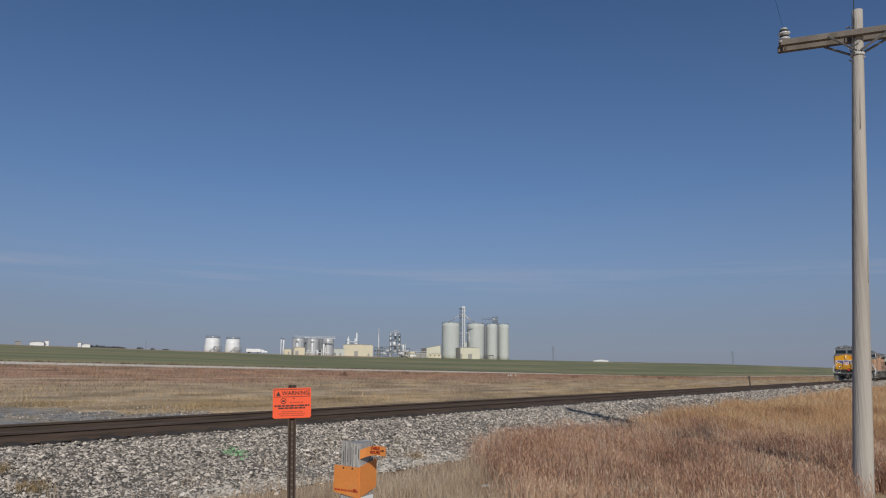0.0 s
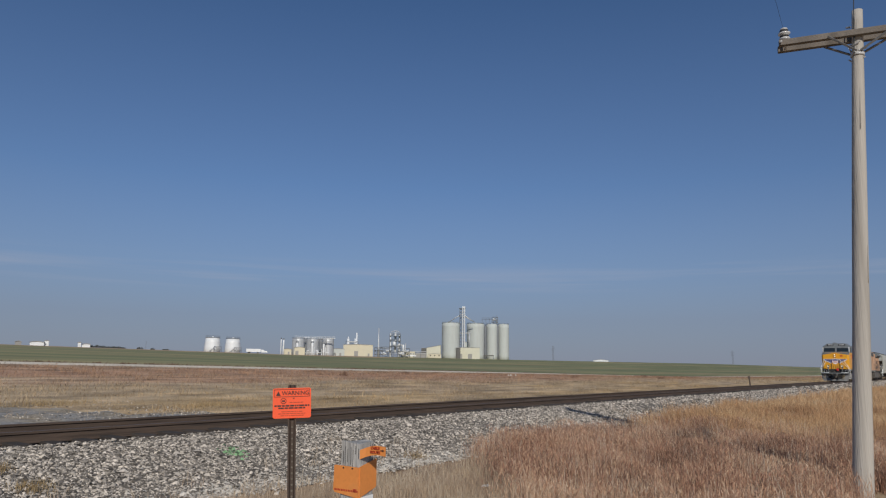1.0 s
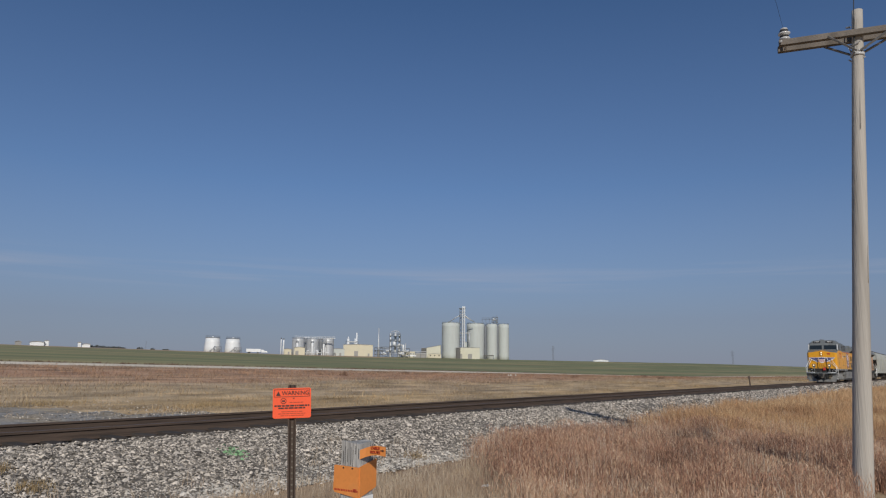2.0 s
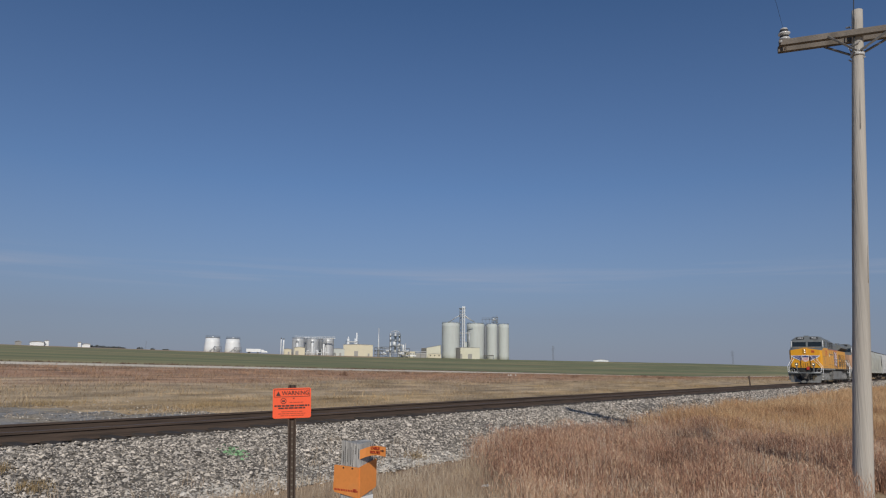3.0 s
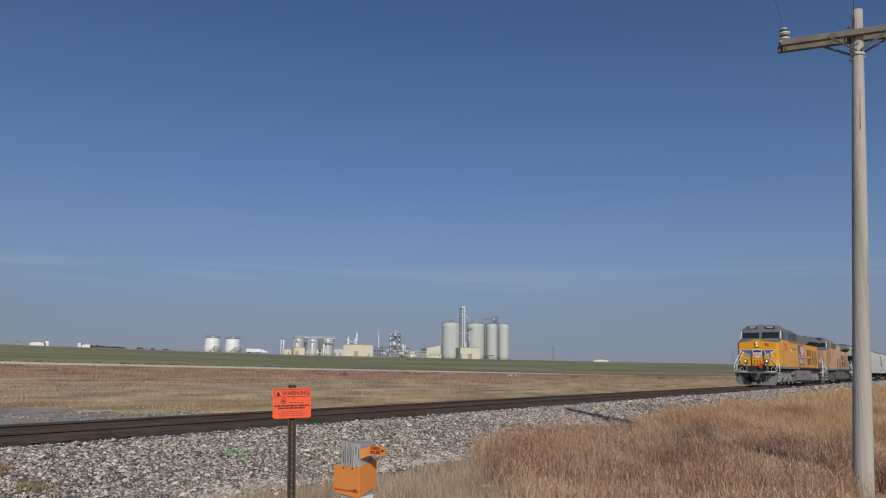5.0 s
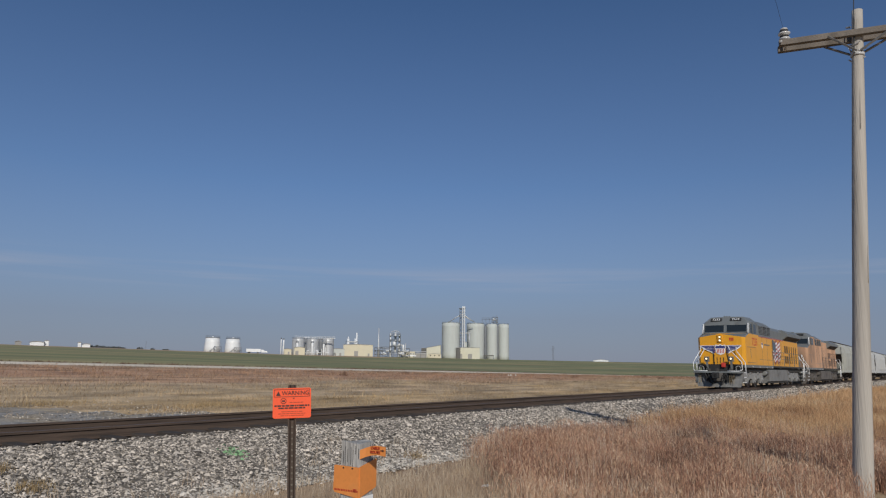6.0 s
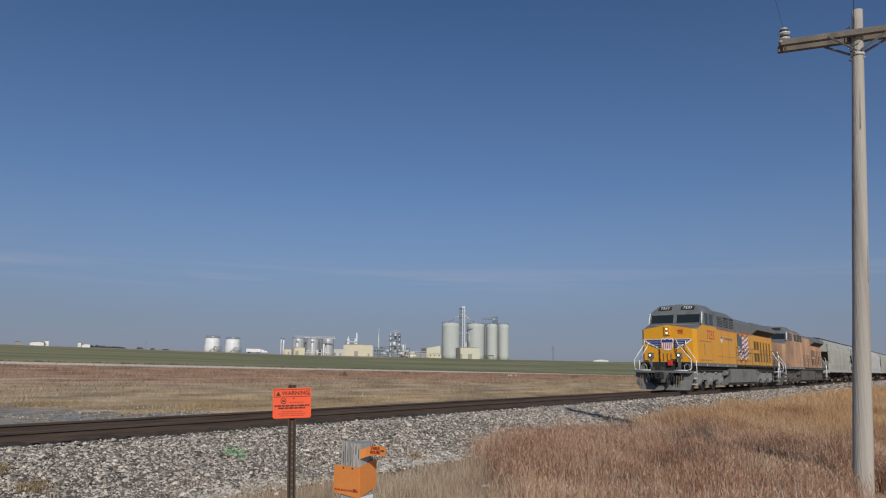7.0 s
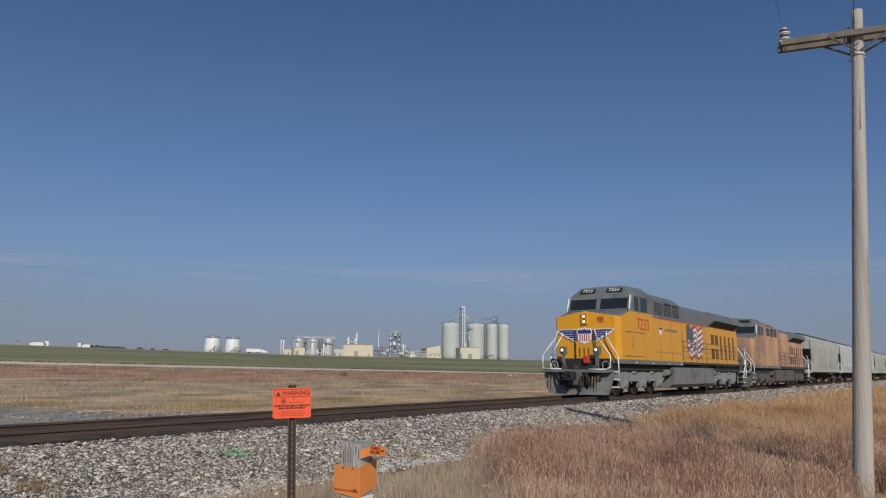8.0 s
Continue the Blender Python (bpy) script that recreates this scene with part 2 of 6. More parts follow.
def prairie_mat(name, blade):
    """Dry prairie in belts along the track: russet far off, pale tan nearer, golden by the gravel, with ragged borders."""
    m = bpy.data.materials.new(name)
    m.use_nodes = True
    nt = m.node_tree
    p = nt.nodes["Principled BSDF"]
    p.inputs["Roughness"].default_value = 0.9
    p.inputs["Specular IOR Level"].default_value = 0.15

    def node(kind, **kw):
        n = nt.nodes.new(kind)
        for k, v in kw.items():
            n.inputs[k].default_value = v
        return n

    def calc(op, a, b, c=None):
        n = nt.nodes.new("ShaderNodeMath")
        n.operation = op
        for i, v in enumerate((a, b, c)):
            if isinstance(v, (int, float)):
                n.inputs[i].default_value = v
            elif v is not None:
                nt.links.new(v, n.inputs[i])
        return n.outputs[0]
    tc = nt.nodes.new("ShaderNodeTexCoord")
    turn = node("ShaderNodeMapping", Rotation=(0, 0, TH))
    nt.links.new(tc.outputs["Object"], turn.inputs[0])
    sep = nt.nodes.new("ShaderNodeSeparateXYZ")
    nt.links.new(turn.outputs[0], sep.inputs[0])

    def noise_at(scale, detail, size):
        mp = node("ShaderNodeMapping", Scale=scale)
        nt.links.new(turn.outputs[0], mp.inputs[0])
        n = node("ShaderNodeTexNoise", Scale=size, Detail=detail)
        nt.links.new(mp.outputs[0], n.inputs["Vector"])
        return n.outputs["Fac"]
    wide, patch, grain = noise_at((1, 0.3, 0), 5.0, 0.13), noise_at((1, 0.4, 0), 5.0, 0.55), noise_at((1, 0.6, 0), 3.0, 5.0)
    out = calc("SUBTRACT", sep.outputs["X"], FOOT.dot(SIDE))
    out = calc("MULTIPLY_ADD", calc("SUBTRACT", wide, 0.5), 52.0, out)
    pos = calc("MULTIPLY_ADD", out, 1 / 60.0, 1.0)
    ramp = nt.nodes.new("ShaderNodeValToRGB")
    stops = ((0.0, (0.43, 0.305, 0.20)), (0.12, (0.42, 0.275, 0.175)), (0.26, (0.45, 0.275, 0.175)), (0.42, (0.455, 0.29, 0.185)), (0.54, (0.49, 0.365, 0.24)),
             (0.62, (0.46, 0.345, 0.22)), (0.70, (0.51, 0.385, 0.245)), (0.80, (0.50, 0.355, 0.195)), (0.92, (0.43, 0.32, 0.20)))
    while len(ramp.color_ramp.elements) < len(stops):
        ramp.color_ramp.elements.new(0.5)
    for e, (q, c) in zip(ramp.color_ramp.elements, stops):
        e.position, e.color = q, (*c, 1)
    nt.links.new(pos, ramp.inputs[0])
    val = calc("MULTIPLY_ADD", calc("SUBTRACT", patch, 0.5), 2.3, 1.0)
    val = calc("MULTIPLY", val, calc("MULTIPLY_ADD", calc("SUBTRACT", grain, 0.5), 0.7, 1.0))
    if blade:
        g = nt.nodes.new("ShaderNodeNewGeometry")
        val = calc("MULTIPLY", val, calc("MULTIPLY_ADD", g.outputs["Random Per Island"], 0.4, 0.5))
    else:
        b = node("ShaderNodeBump", Strength=0.5, Distance=0.05)
        nt.links.new(grain, b.inputs["Height"])
        nt.links.new(b.outputs[0], p.inputs["Normal"])
    vm = nt.nodes.new("ShaderNodeVectorMath")
    vm.operation = "SCALE"
    nt.links.new(ramp.outputs[0], vm.inputs[0])
    nt.links.new(val, vm.inputs["Scale"])
    nt.links.new(vm.outputs[0], p.inputs["Base Color"])
    return m


M_PRAIRIE = prairie_mat("matted_prairie_ground", False)
M_PRAIRIE_BLADE = prairie_mat("matted_prairie_blades", True)


def ground():
    al = np.unique(np.concatenate([np.linspace(-3500, -200, 12), np.linspace(-200, -40, 9), np.arange(-40, 130, 1.0), np.linspace(130, 300, 35), np.linspace(300, 900, 40), np.linspace(900, 4600, 30)]))
    ou = np.unique(np.concatenate([np.linspace(-4200, -500, 14), np.linspace(-500, -66, 40), [-66, -64, -63, -62, -61, -60, -59, -58, -57, -56, -55, -54], np.linspace(-52, -10, 30), np.arange(-9, 14, 0.4), np.linspace(14, 40, 12), np.linspace(50, 1500, 10)]))
    A, O = np.meshgrid(al, ou, indexing="ij")
    Z = land(A, O)
    for i in range(len(al)):
        for j in range(len(ou)):
            a, o = al[i], ou[j]
            if -60 < a < 140 and -56 < o < 40:
                amp = 0.05 if 4.2 < o or o < -4.5 else (0.03 if abs(o) > 1.9 else 0.0)
                Z[i, j] += amp * noise.noise((a * 0.6, o * 0.6, 0)) + 0.7 * amp * noise.noise((a * 0.17, o * 0.17, 4))
    X = FOOT.x + A * WAY.x + O * SIDE.x
    Y = FOOT.y + A * WAY.y + O * SIDE.y
    co = np.stack([X, Y, Z], -1).reshape(-1, 3)
    na, no_ = len(al), len(ou)
    ii, jj = np.meshgrid(np.arange(na - 1), np.arange(no_ - 1), indexing="ij")
    v0 = (ii * no_ + jj).ravel()
    faces = np.stack([v0, v0 + 1, v0 + no_ + 1, v0 + no_], 1)
    me = bpy.data.meshes.new("ground")
    me.from_pydata(co.tolist(), [], faces.tolist())
    oc = (ou[:-1] + ou[1:]) / 2
    ac = (al[:-1] + al[1:]) / 2
    mi = []
    for a in ac:
        for o in oc:
            w = 0.5 * noise.noise((a * 0.25, 0, 7))
            if min(-4.6, -16.5 + 0.75 * max(0.0, a - 8) - 3 * w) < o < 4.1 + w:
                mi.append(4 if o < -4.8 else 1)
            elif -60.2 < o < -57.4 and w > -0.3:
                mi.append(3)
            elif o < -59 and o > -1500:
                mi.append(0 if o < -345 - 14 * noise.noise((a * 0.02, 3, 1)) and a < 420 else 2)
            elif o < -4.5:
                mi.append(5)
            else:
                mi.append(0)
    for m in (M_SOIL, M_BALLAST, M_FIELD, M_DIRTROAD, M_PAD, M_PRAIRIE):
        me.materials.append(m)
    me.polygons.foreach_set("material_index", mi)
    me.polygons.foreach_set("use_smooth", [True] * len(mi))
    me.update()
    ob = new("ground", me)
    return tagged(ob, "flat prairie ground, dry grass, ballast bank and green field", "ground", kind="structure")


ground()


# ---- railway track ----
def track():
    tr = thing("railway_track", "rusty steel rails on dark timber sleepers in pale ballast", "railway track", pose(FOOT.x, FOOT.y, rail_z(0.0), math.degrees(math.atan(GRADE)), 0, -TURN), kind="structure")
    prof = [(-0.075, -0.18), (0.075, -0.18), (0.075, -0.168), (0.012, -0.145), (0.011, -0.05), (0.036, -0.036), (0.036, -0.006), (0.028, 0), (-0.028, 0), (-0.036, -0.006), (-0.036, -0.036), (-0.011, -0.05), (-0.012, -0.145), (-0.075, -0.168)]
    for c in (0.7525, -0.7525):
        bm = bmesh.new()
        pts = [(c + x, z) for x, z in prof]
        for a, b in [(-60 + 20 * k, -40 + 20 * k) for k in range(28)]:
            prism(bm, pts, "y", a, b)
        for f in bm.faces:
            if f.calc_center_median().z > -0.001:
                f.material_index = 1
        part("rail", bm, (M_RAIL, M_RAILHEAD), tr, "rust-brown steel rail")
    bm = box(bmesh.new(), -1.3, 1.3, -0.115, 0.115, -0.36, -0.155, 0.012)
    tie = part("sleeper", bm, M_TIE, tr)
    rng = random.Random(5)
    first = True
    for i in range(-44, 150):
        o = tie if first else tie.copy()
        if not first:
            scene.collection.objects.link(o)
        first = False
        o.location = (rng.uniform(-0.04, 0.06), i * 0.5 + rng.uniform(-0.03, 0.03), rng.uniform(-0.005, 0.025))
        o.rotation_euler = (0, 0, rng.uniform(-0.015, 0.015))
    bm = bmesh.new()
    for i in range(150, 700):
        box(bm, -1.3, 1.3, i * 0.5 - 0.115, i * 0.5 + 0.115, -0.36, -0.155)
    tagged(part("far_sleepers", bm, M_TIE, tr), "distant dark timber sleepers", kind="stuff")
    return tr


track()


# ---- the train ----
# Each vehicle stands in its own space: x across (positive to the camera's side), y back from its leading coupler, z up from the rail.
M_YELLOW = mat("locomotive_yellow", (0.76, 0.35, 0.02), 0.38, vary=0.07, scale=0.8, fine=8, bump=0.03, dirt=(0.50, 0.24, 0.04), dirt_amt=0.2, dirt_scale=0.7, streak=2)
M_FADED = mat("faded_locomotive_yellow", (0.64, 0.37, 0.215), 0.7, vary=0.15, scale=0.9, fine=10, bump=0.04, dirt=(0.25, 0.16, 0.105), dirt_amt=0.62, dirt_scale=0.45, streak=2)
M_GREY = mat("locomotive_grey", (0.165, 0.175, 0.172), 0.5, vary=0.12, scale=1.2, fine=14, bump=0.04, dirt=(0.08, 0.075, 0.07), dirt_amt=0.3, dirt_scale=1.1)
M_UNDER = mat("grey_running_gear", (0.20, 0.198, 0.188), 0.7, vary=0.2, scale=2, fine=20, bump=0.15, dirt=(0.09, 0.082, 0.07), dirt_amt=0.35, dirt_scale=1.6)
M_UNDER_OLD = mat("dirty_running_gear", (0.13, 0.115, 0.10), 0.85, vary=0.25, scale=2, fine=20, bump=0.15, dirt=(0.06, 0.052, 0.045), dirt_amt=0.45, dirt_scale=1.6)
M_TRUCK = mat("pale_grey_truck_casting", (0.265, 0.262, 0.25), 0.7, vary=0.2, scale=3, fine=25, bump=0.15, dirt=(0.14, 0.125, 0.105), dirt_amt=0.3, dirt_scale=2.2)
M_TARNISH = mat("tarnished_ochre_paint", (0.30, 0.225, 0.12), 0.7, vary=0.25, scale=5, fine=30, bump=0.05)
# grille paints darkened in the colour for the shade below the radiator wing
M_GRILLE = mat("shaded_yellow_grille", (0.13, 0.075, 0.022), 0.6, vary=0.3, scale=3, fine=25, bump=0.1)
M_GRILLE_OLD = mat("grimy_shaded_grille", (0.13, 0.085, 0.06), 0.8, vary=0.3, scale=3, fine=25, bump=0.1)
M_DARK = mat("blackened_steel", (0.025, 0.024, 0.023), 0.7, vary=0.3, scale=4, fine=30, bump=0.2)
M_STEEL = mat("wheel_steel", (0.10, 0.085, 0.075), 0.5, metal=0.5, vary=0.2, scale=4, fine=30, bump=0.1)
M_WHITE = mat("white_paint", (0.80, 0.80, 0.78), 0.5, vary=0.06, scale=3, fine=30, bump=0.02)
M_RED = mat("red_paint", (0.52, 0.045, 0.03), 0.5, vary=0.1, scale=3, fine=30, bump=0.02)
M_FLAGRED = mat("weathered_red_paint", (0.44, 0.10, 0.085), 0.6, vary=0.2, scale=3, fine=20, bump=0.02, dirt=(0.5, 0.36, 0.33), dirt_amt=0.35, dirt_scale=2.5)
M_BLUE = mat("blue_paint", (0.035, 0.045, 0.19), 0.5, vary=0.1, scale=3, fine=30, bump=0.02)
M_SLATE = mat("slate_blue_paint", (0.09, 0.12, 0.155), 0.5, vary=0.15, scale=3, fine=30, bump=0.02)
M_GLASS = mat("dark_cab_glass", (0.02, 0.026, 0.03), 0.06, vary=0.2, scale=1, fine=3, bump=0.0)
M_UNLIT = mat("unlit_headlight", (0.3, 0.3, 0.3), 0.15, vary=0.05, bump=0.0)
# shade below the deck, put into the colour of the parts there
M_SHADE = mat("shaded_underframe", (0.06, 0.056, 0.05), 0.85, vary=0.3, scale=3, fine=25, bump=0.2)
M_LAMP = mat("lit_headlight", (1.0, 0.82, 0.56), 0.2, vary=0.0, bump=0.0, emit=1.1)
M_HOPPER = mat("pale_grey_hopper_paint", (0.43, 0.43, 0.375), 0.6, vary=0.1, scale=0.7, fine=8, bump=0.04, dirt=(0.25, 0.22, 0.185), dirt_amt=0.3, dirt_scale=0.6, streak=4)
M_HOPPER_B = mat("white_grey_hopper_paint", (0.50, 0.50, 0.48), 0.6, vary=0.1, scale=0.7, fine=8, bump=0.04, dirt=(0.30, 0.27, 0.23), dirt_amt=0.25, dirt_scale=0.6, streak=4)
M_HOPPER_UNDER = mat("rusty_brown_underframe", (0.07, 0.055, 0.045), 0.85, vary=0.3, scale=2, fine=20, bump=0.15)


def loft(bm, sections, pick=None):
    """Skins cross-sections [(y, [(x, z), ...]), ...] of equal count; pick(i) gives the material of the i-th strip."""
    rings = [[bm.verts.new((x, y, z)) for x, z in pts] for y, pts in sections]
    n = len(rings[0])
    fs = []
    for a, b in zip(rings[:-1], rings[1:]):
        for i in range(n):
            f = bm.faces.new((a[i], a[(i + 1) % n], b[(i + 1) % n], b[i]))
            f.material_index = pick(i) if pick else 0
            fs.append(f)
    fs.append(bm.faces.new(rings[0]))
    fs.append(bm.faces.new(rings[-1][::-1]))
    bmesh.ops.recalc_face_normals(bm, faces=fs)
    return bm


def plate(bm, pts, y, t=0.012, mi=0):
    """A thin flat piece standing across the track at y, outline in x, z."""
    return prism(bm, pts, "y", y - t, y, mi)


def side_plate(bm, pts, x, t=0.012, mi=0):
    """A thin flat piece on a side at x, outline in y, z."""
    return prism(bm, pts, "x", x, x + t, mi)


def lettering(name, body, size, material, parent, m, label=""):
    cu = bpy.data.curves.new(name, "FONT")
    cu.body, cu.size, cu.extrude = body, size, 0.004
    cu.align_x = cu.align_y = "CENTER"
    tmp = bpy.data.objects.new(name, cu)
    scene.collection.objects.link(tmp)
    me = bpy.data.meshes.new_from_object(tmp)
    bpy.data.objects.remove(tmp)
    me.materials.clear()
    me.materials.append(material)
    ob = new(name, me)
    ob.parent, ob.matrix_basis = parent, m
    return tagged(ob, label) if label else ob


WHEELS = []


def wheelset(truck, y, r, material):
    bm = bmesh.new()
    rod(bm, (-1.05, 0, 0), (1.05, 0, 0), 0.09, None, 10)
    for s in (-1, 1):
        rod(bm, (s * 0.68, 0, 0), (s * 0.82, 0, 0), r, r, 28)
        rod(bm, (s * 0.67, 0, 0), (s * 0.71, 0, 0), r + 0.03, r + 0.03, 28)
        rod(bm, (s * 0.82, 0, 0), (s * 0.835, 0, 0), r * 0.8, r * 0.76, 20)
        rod(bm, (s * 0.82, 0, 0), (s * 0.92, 0, 0), 0.16, 0.14, 12)
        for k in range(5):
            a = 2 * math.pi * k / 5
            box(bm, s * 0.825 - 0.02, s * 0.825 + 0.02, r * 0.5 * math.cos(a) - 0.05, r * 0.5 * math.cos(a) + 0.05, r * 0.5 * math.sin(a) - 0.05, r * 0.5 * math.sin(a) + 0.05)
    ob = part("wheelset", bm, material, truck)
    ob.location = (0, y, r)
    WHEELS.append((ob, y, r))
    return ob


def loco_truck(loco, yc, paint):
    bm = bmesh.new()
    for s in (-1, 1):
        # cast side frame with arches between the pedestals
        out = [(-2.75, 0.98), (-2.75, 0.62), (-2.5, 0.56), (-2.36, 0.3), (-1.66, 0.3), (-1.58, 0.58), (-0.46, 0.58), (-0.38, 0.3), (0.38, 0.3), (0.46, 0.58), (1.58, 0.58), (1.66, 0.3), (2.36, 0.3), (2.5, 0.56), (2.75, 0.62), (2.75, 0.98), (2.3, 1.04), (1.5, 0.94), (0.6, 0.94), (0, 1.04), (-0.6, 0.94), (-1.5, 0.94), (-2.3, 1.04)]
        prism(bm, out, "x", s * 1.04, s * 1.2)
        for y in (-2.0, 0.0, 2.0):
            box(bm, min(s * 1.15, s * 1.28), max(s * 1.15, s * 1.28), y - 0.17, y + 0.17, 0.36, 0.72, 0.03)
            rod(bm, (s * 1.27, y, 0.53), (s * 1.33, y, 0.53), 0.12, 0.1, 12)
        for y in (-1.05, 1.05):
            rod(bm, (s * 1.2, y - 0.2, 0.95), (s * 1.2, y + 0.22, 0.95), 0.075, 0.075, 10)      # brake cylinder
            rod(bm, (s * 1.2, y - 0.25, 0.5), (s * 1.2, y - 0.5, 0.85), 0.035, 0.035, 6)
        for y in (-2.3, -1.7, 1.7, 2.3):
            rod(bm, (s * 1.1, y, 0.72), (s * 1.1, y, 1.0), 0.085, 0.085, 8)
    box(bm, -1.1, 1.1, -0.35, 0.35, 0.7, 1.15)
    tr = part("truck", bm, paint, loco, "three-axle truck with cast side frames")
    tr.location = (0, yc, 0)
    for y in (-2.0, 0.0, 2.0):
        wheelset(tr, y, 0.533, M_STEEL)
    return tr


def rails_of(loco, name, pts, material, r=0.022, label=""):
    return part(name, pipe(bmesh.new(), pts, r, 7), material, loco, label)


def locomotive(label, paint, under, lead):
    cab_low = (0, 7, 8) if lead else (0, 1, 6, 7, 8)
    hood_low = (0, 6, 7) if lead else (0, 1, 5, 6, 7)
    lo = thing("locomotive", label, "locomotive", group="locomotives of the train")
    # nose: a broad flat face with swept corners under a sloping grey hood
    bm = bmesh.new()
    plan = [(-1.47, 1.9), (-1.3, 1.66), (0.0, 1.62), (1.3, 1.66), (1.47, 1.9)]
    low = [bm.verts.new((x, y, 1.48)) for x, y in plan]
    top = [bm.verts.new((x, y, 3.46 - 0.165 * abs(x))) for x, y in plan]
    bx = (-1.5, -1.28, 0.0, 1.28, 1.5)
    bl = [bm.verts.new((x, 2.95, 1.48)) for x in bx]
    bt = [bm.verts.new((x, 2.92, 3.53)) for x in bx]
    for i in range(4):
        bm.faces.new((low[i], low[i + 1], top[i + 1], top[i]))
        f = bm.faces.new((top[i], top[i + 1], bt[i + 1], bt[i]))
        f.material_index = 1
        bm.faces.new((low[i + 1], low[i], bl[i], bl[i + 1]))
        bm.faces.new((bl[i + 1], bl[i], bt[i], bt[i + 1]))
    bm.faces.new((low[4], bl[4], bt[4], top[4]))
    bm.faces.new((bl[0], low[0], top[0], bt[0]))
    bmesh.ops.recalc_face_normals(bm, faces=bm.faces)
    nose = part("nose", bm, (paint, M_GREY), lo)
    bm = bmesh.new()
    box(bm, -0.42, 0.42, 1.585, 1.63, 1.5, 2.62, 0.015)
    part("nose_door", bm, paint, nose)
    bm = bmesh.new()
    for x in (-0.45, 0.45):
        box(bm, x - 0.012, x + 0.012, 1.575, 1.625, 1.5, 2.66)
    for z in (1.56, 2.0):
        box(bm, -0.44, -0.39, 1.565, 1.59, z, z + 0.09)
    for x0 in (-0.25, -0.05, 0.15):
        box(bm, x0, x0 + 0.03, 1.565, 1.588, 1.55, 1.95)
    part("door_seal", bm, M_DARK, nose, "dark rubber edge of the nose door")
    # headlight
    bm = box(bmesh.new(), -0.15, 0.15, 1.55, 1.66, 2.9, 3.38, 0.02)
    hl = part("headlight", bm, paint, lo, "upright pair of headlights in a box on the nose")
    for z in (3.02, 3.24):
        bm = rod(bmesh.new(), (0, 1.54, z), (0, 1.56, z), 0.1, 0.1, 16)
        rm = part("rim", bm, M_DARK, hl)
        part("lens", rod(bmesh.new(), (0, 1.534, z), (0, 1.545, z), 0.06, 0.06, 16), M_LAMP if lead else M_UNLIT, hl, "lit lens" if lead else "unlit lens")
    for x in (-0.75, 0.75):
        bm = box(bmesh.new(), x - 0.14, x + 0.14, 1.0, 1.2, 1.7, 1.98, 0.02)
        box(bm, x - 0.06, x + 0.06, 1.05, 1.15, 1.03, 1.72)
        box(bm, x - 0.16, x + 0.16, 1.02, 1.18, 1.66, 1.7)
        d = part("ditch_light", bm, M_GREY, lo, "grey box with a ditch light on a stalk")
        part("rim", rod(bmesh.new(), (x, 0.985, 1.84), (x, 1.005, 1.84), 0.11, 0.11, 16), M_DARK, d)
        part("lens", rod(bmesh.new(), (x, 0.975, 1.84), (x, 0.99, 1.84), 0.06, 0.06, 16), M_LAMP if lead else M_UNLIT, d, "lit lens" if lead else "unlit lens")
    # cab
    def ring(zs, zt, xt, w=1.5):
        return [(-w, 1.48), (-w, 3.5), (-w, zs), (-xt, zt), (0, zt + 0.03), (xt, zt), (w, zs), (w, 3.5), (w, 1.48)]
    bm = bmesh.new()
    loft(bm, [(2.92, ring(3.51, 3.53, 1.44)), (3.16, ring(4.14, 4.24, 1.38)), (3.55, ring(4.3, 4.66, 1.02)), (5.4, ring(4.3, 4.7, 1.02))], lambda i: 0 if i in cab_low else 1)
    cab = part("cab", bm, (paint, M_GREY), lo)
    # windscreen panes lie on the sloping front between z 3.56 and 4.14
    def pane(x0, x1, z0, z1, t=0.012):
        b = bmesh.new()
        def yy(z):
            return 2.92 + (z - 3.53) * 0.348 - t
        vs = [b.verts.new((x, yy(z) + d, z)) for d in (0, 0.03) for x, z in ((x0, z0), (x1, z0), (x1, z1), (x0, z1))]
        for q in ((0, 1, 2, 3), (7, 6, 5, 4), (0, 4, 5, 1), (1, 5, 6, 2), (2, 6, 7, 3), (3, 7, 4, 0)):
            b.faces.new([vs[i] for i in q])
        return b
    for x0, x1 in ((-1.33, -0.09), (0.09, 1.33)):
        part("windscreen", pane(x0, x1, 3.64, 4.12, 0.02), M_GLASS, cab, "dark windscreen pane")
        b = bmesh.new()
        for (a0, a1, z0, z1) in ((x0 - 0.05, x1 + 0.05, 4.1, 4.14), (x0 - 0.05, x1 + 0.05, 3.58, 3.62), (x0 - 0.05, x0, 3.58, 4.14), (x1, x1 + 0.05, 3.58, 4.14)):
            p = pane(a0, a1, z0, z1, 0.032)
            tmp = bpy.data.meshes.new("tmp")
            p.to_mesh(tmp)
            p.free()
            b.from_mesh(tmp)
            bpy.data.meshes.remove(tmp)
        part("window_frame", b, M_GREY, cab)
    for s in (-1, 1):
        b = pipe(bmesh.new(), [(s * 1.44, 2.86, 3.55), (s * 1.42, 3.1, 4.2)], 0.035, 8)
        part("corner_post", b, M_WHITE, cab, "white upright grab rail at the cab corner")
        for y0, y1 in ((3.32, 3.74), (3.86, 4.75)):
            xx = (s * 1.48, s * 1.515)
            b = box(bmesh.new(), min(xx), max(xx), y0, y1, 3.56, 4.16)
            part("side_window", b, M_GLASS, cab, "dark side window of the cab")
        xx = (s * 1.5, s * 1.56)
        part("sunshade", box(bmesh.new(), min(xx), max(xx), 3.76, 3.84, 3.5, 4.2), M_GREY, cab)
        xx = (s * 1.5, s * 1.53)
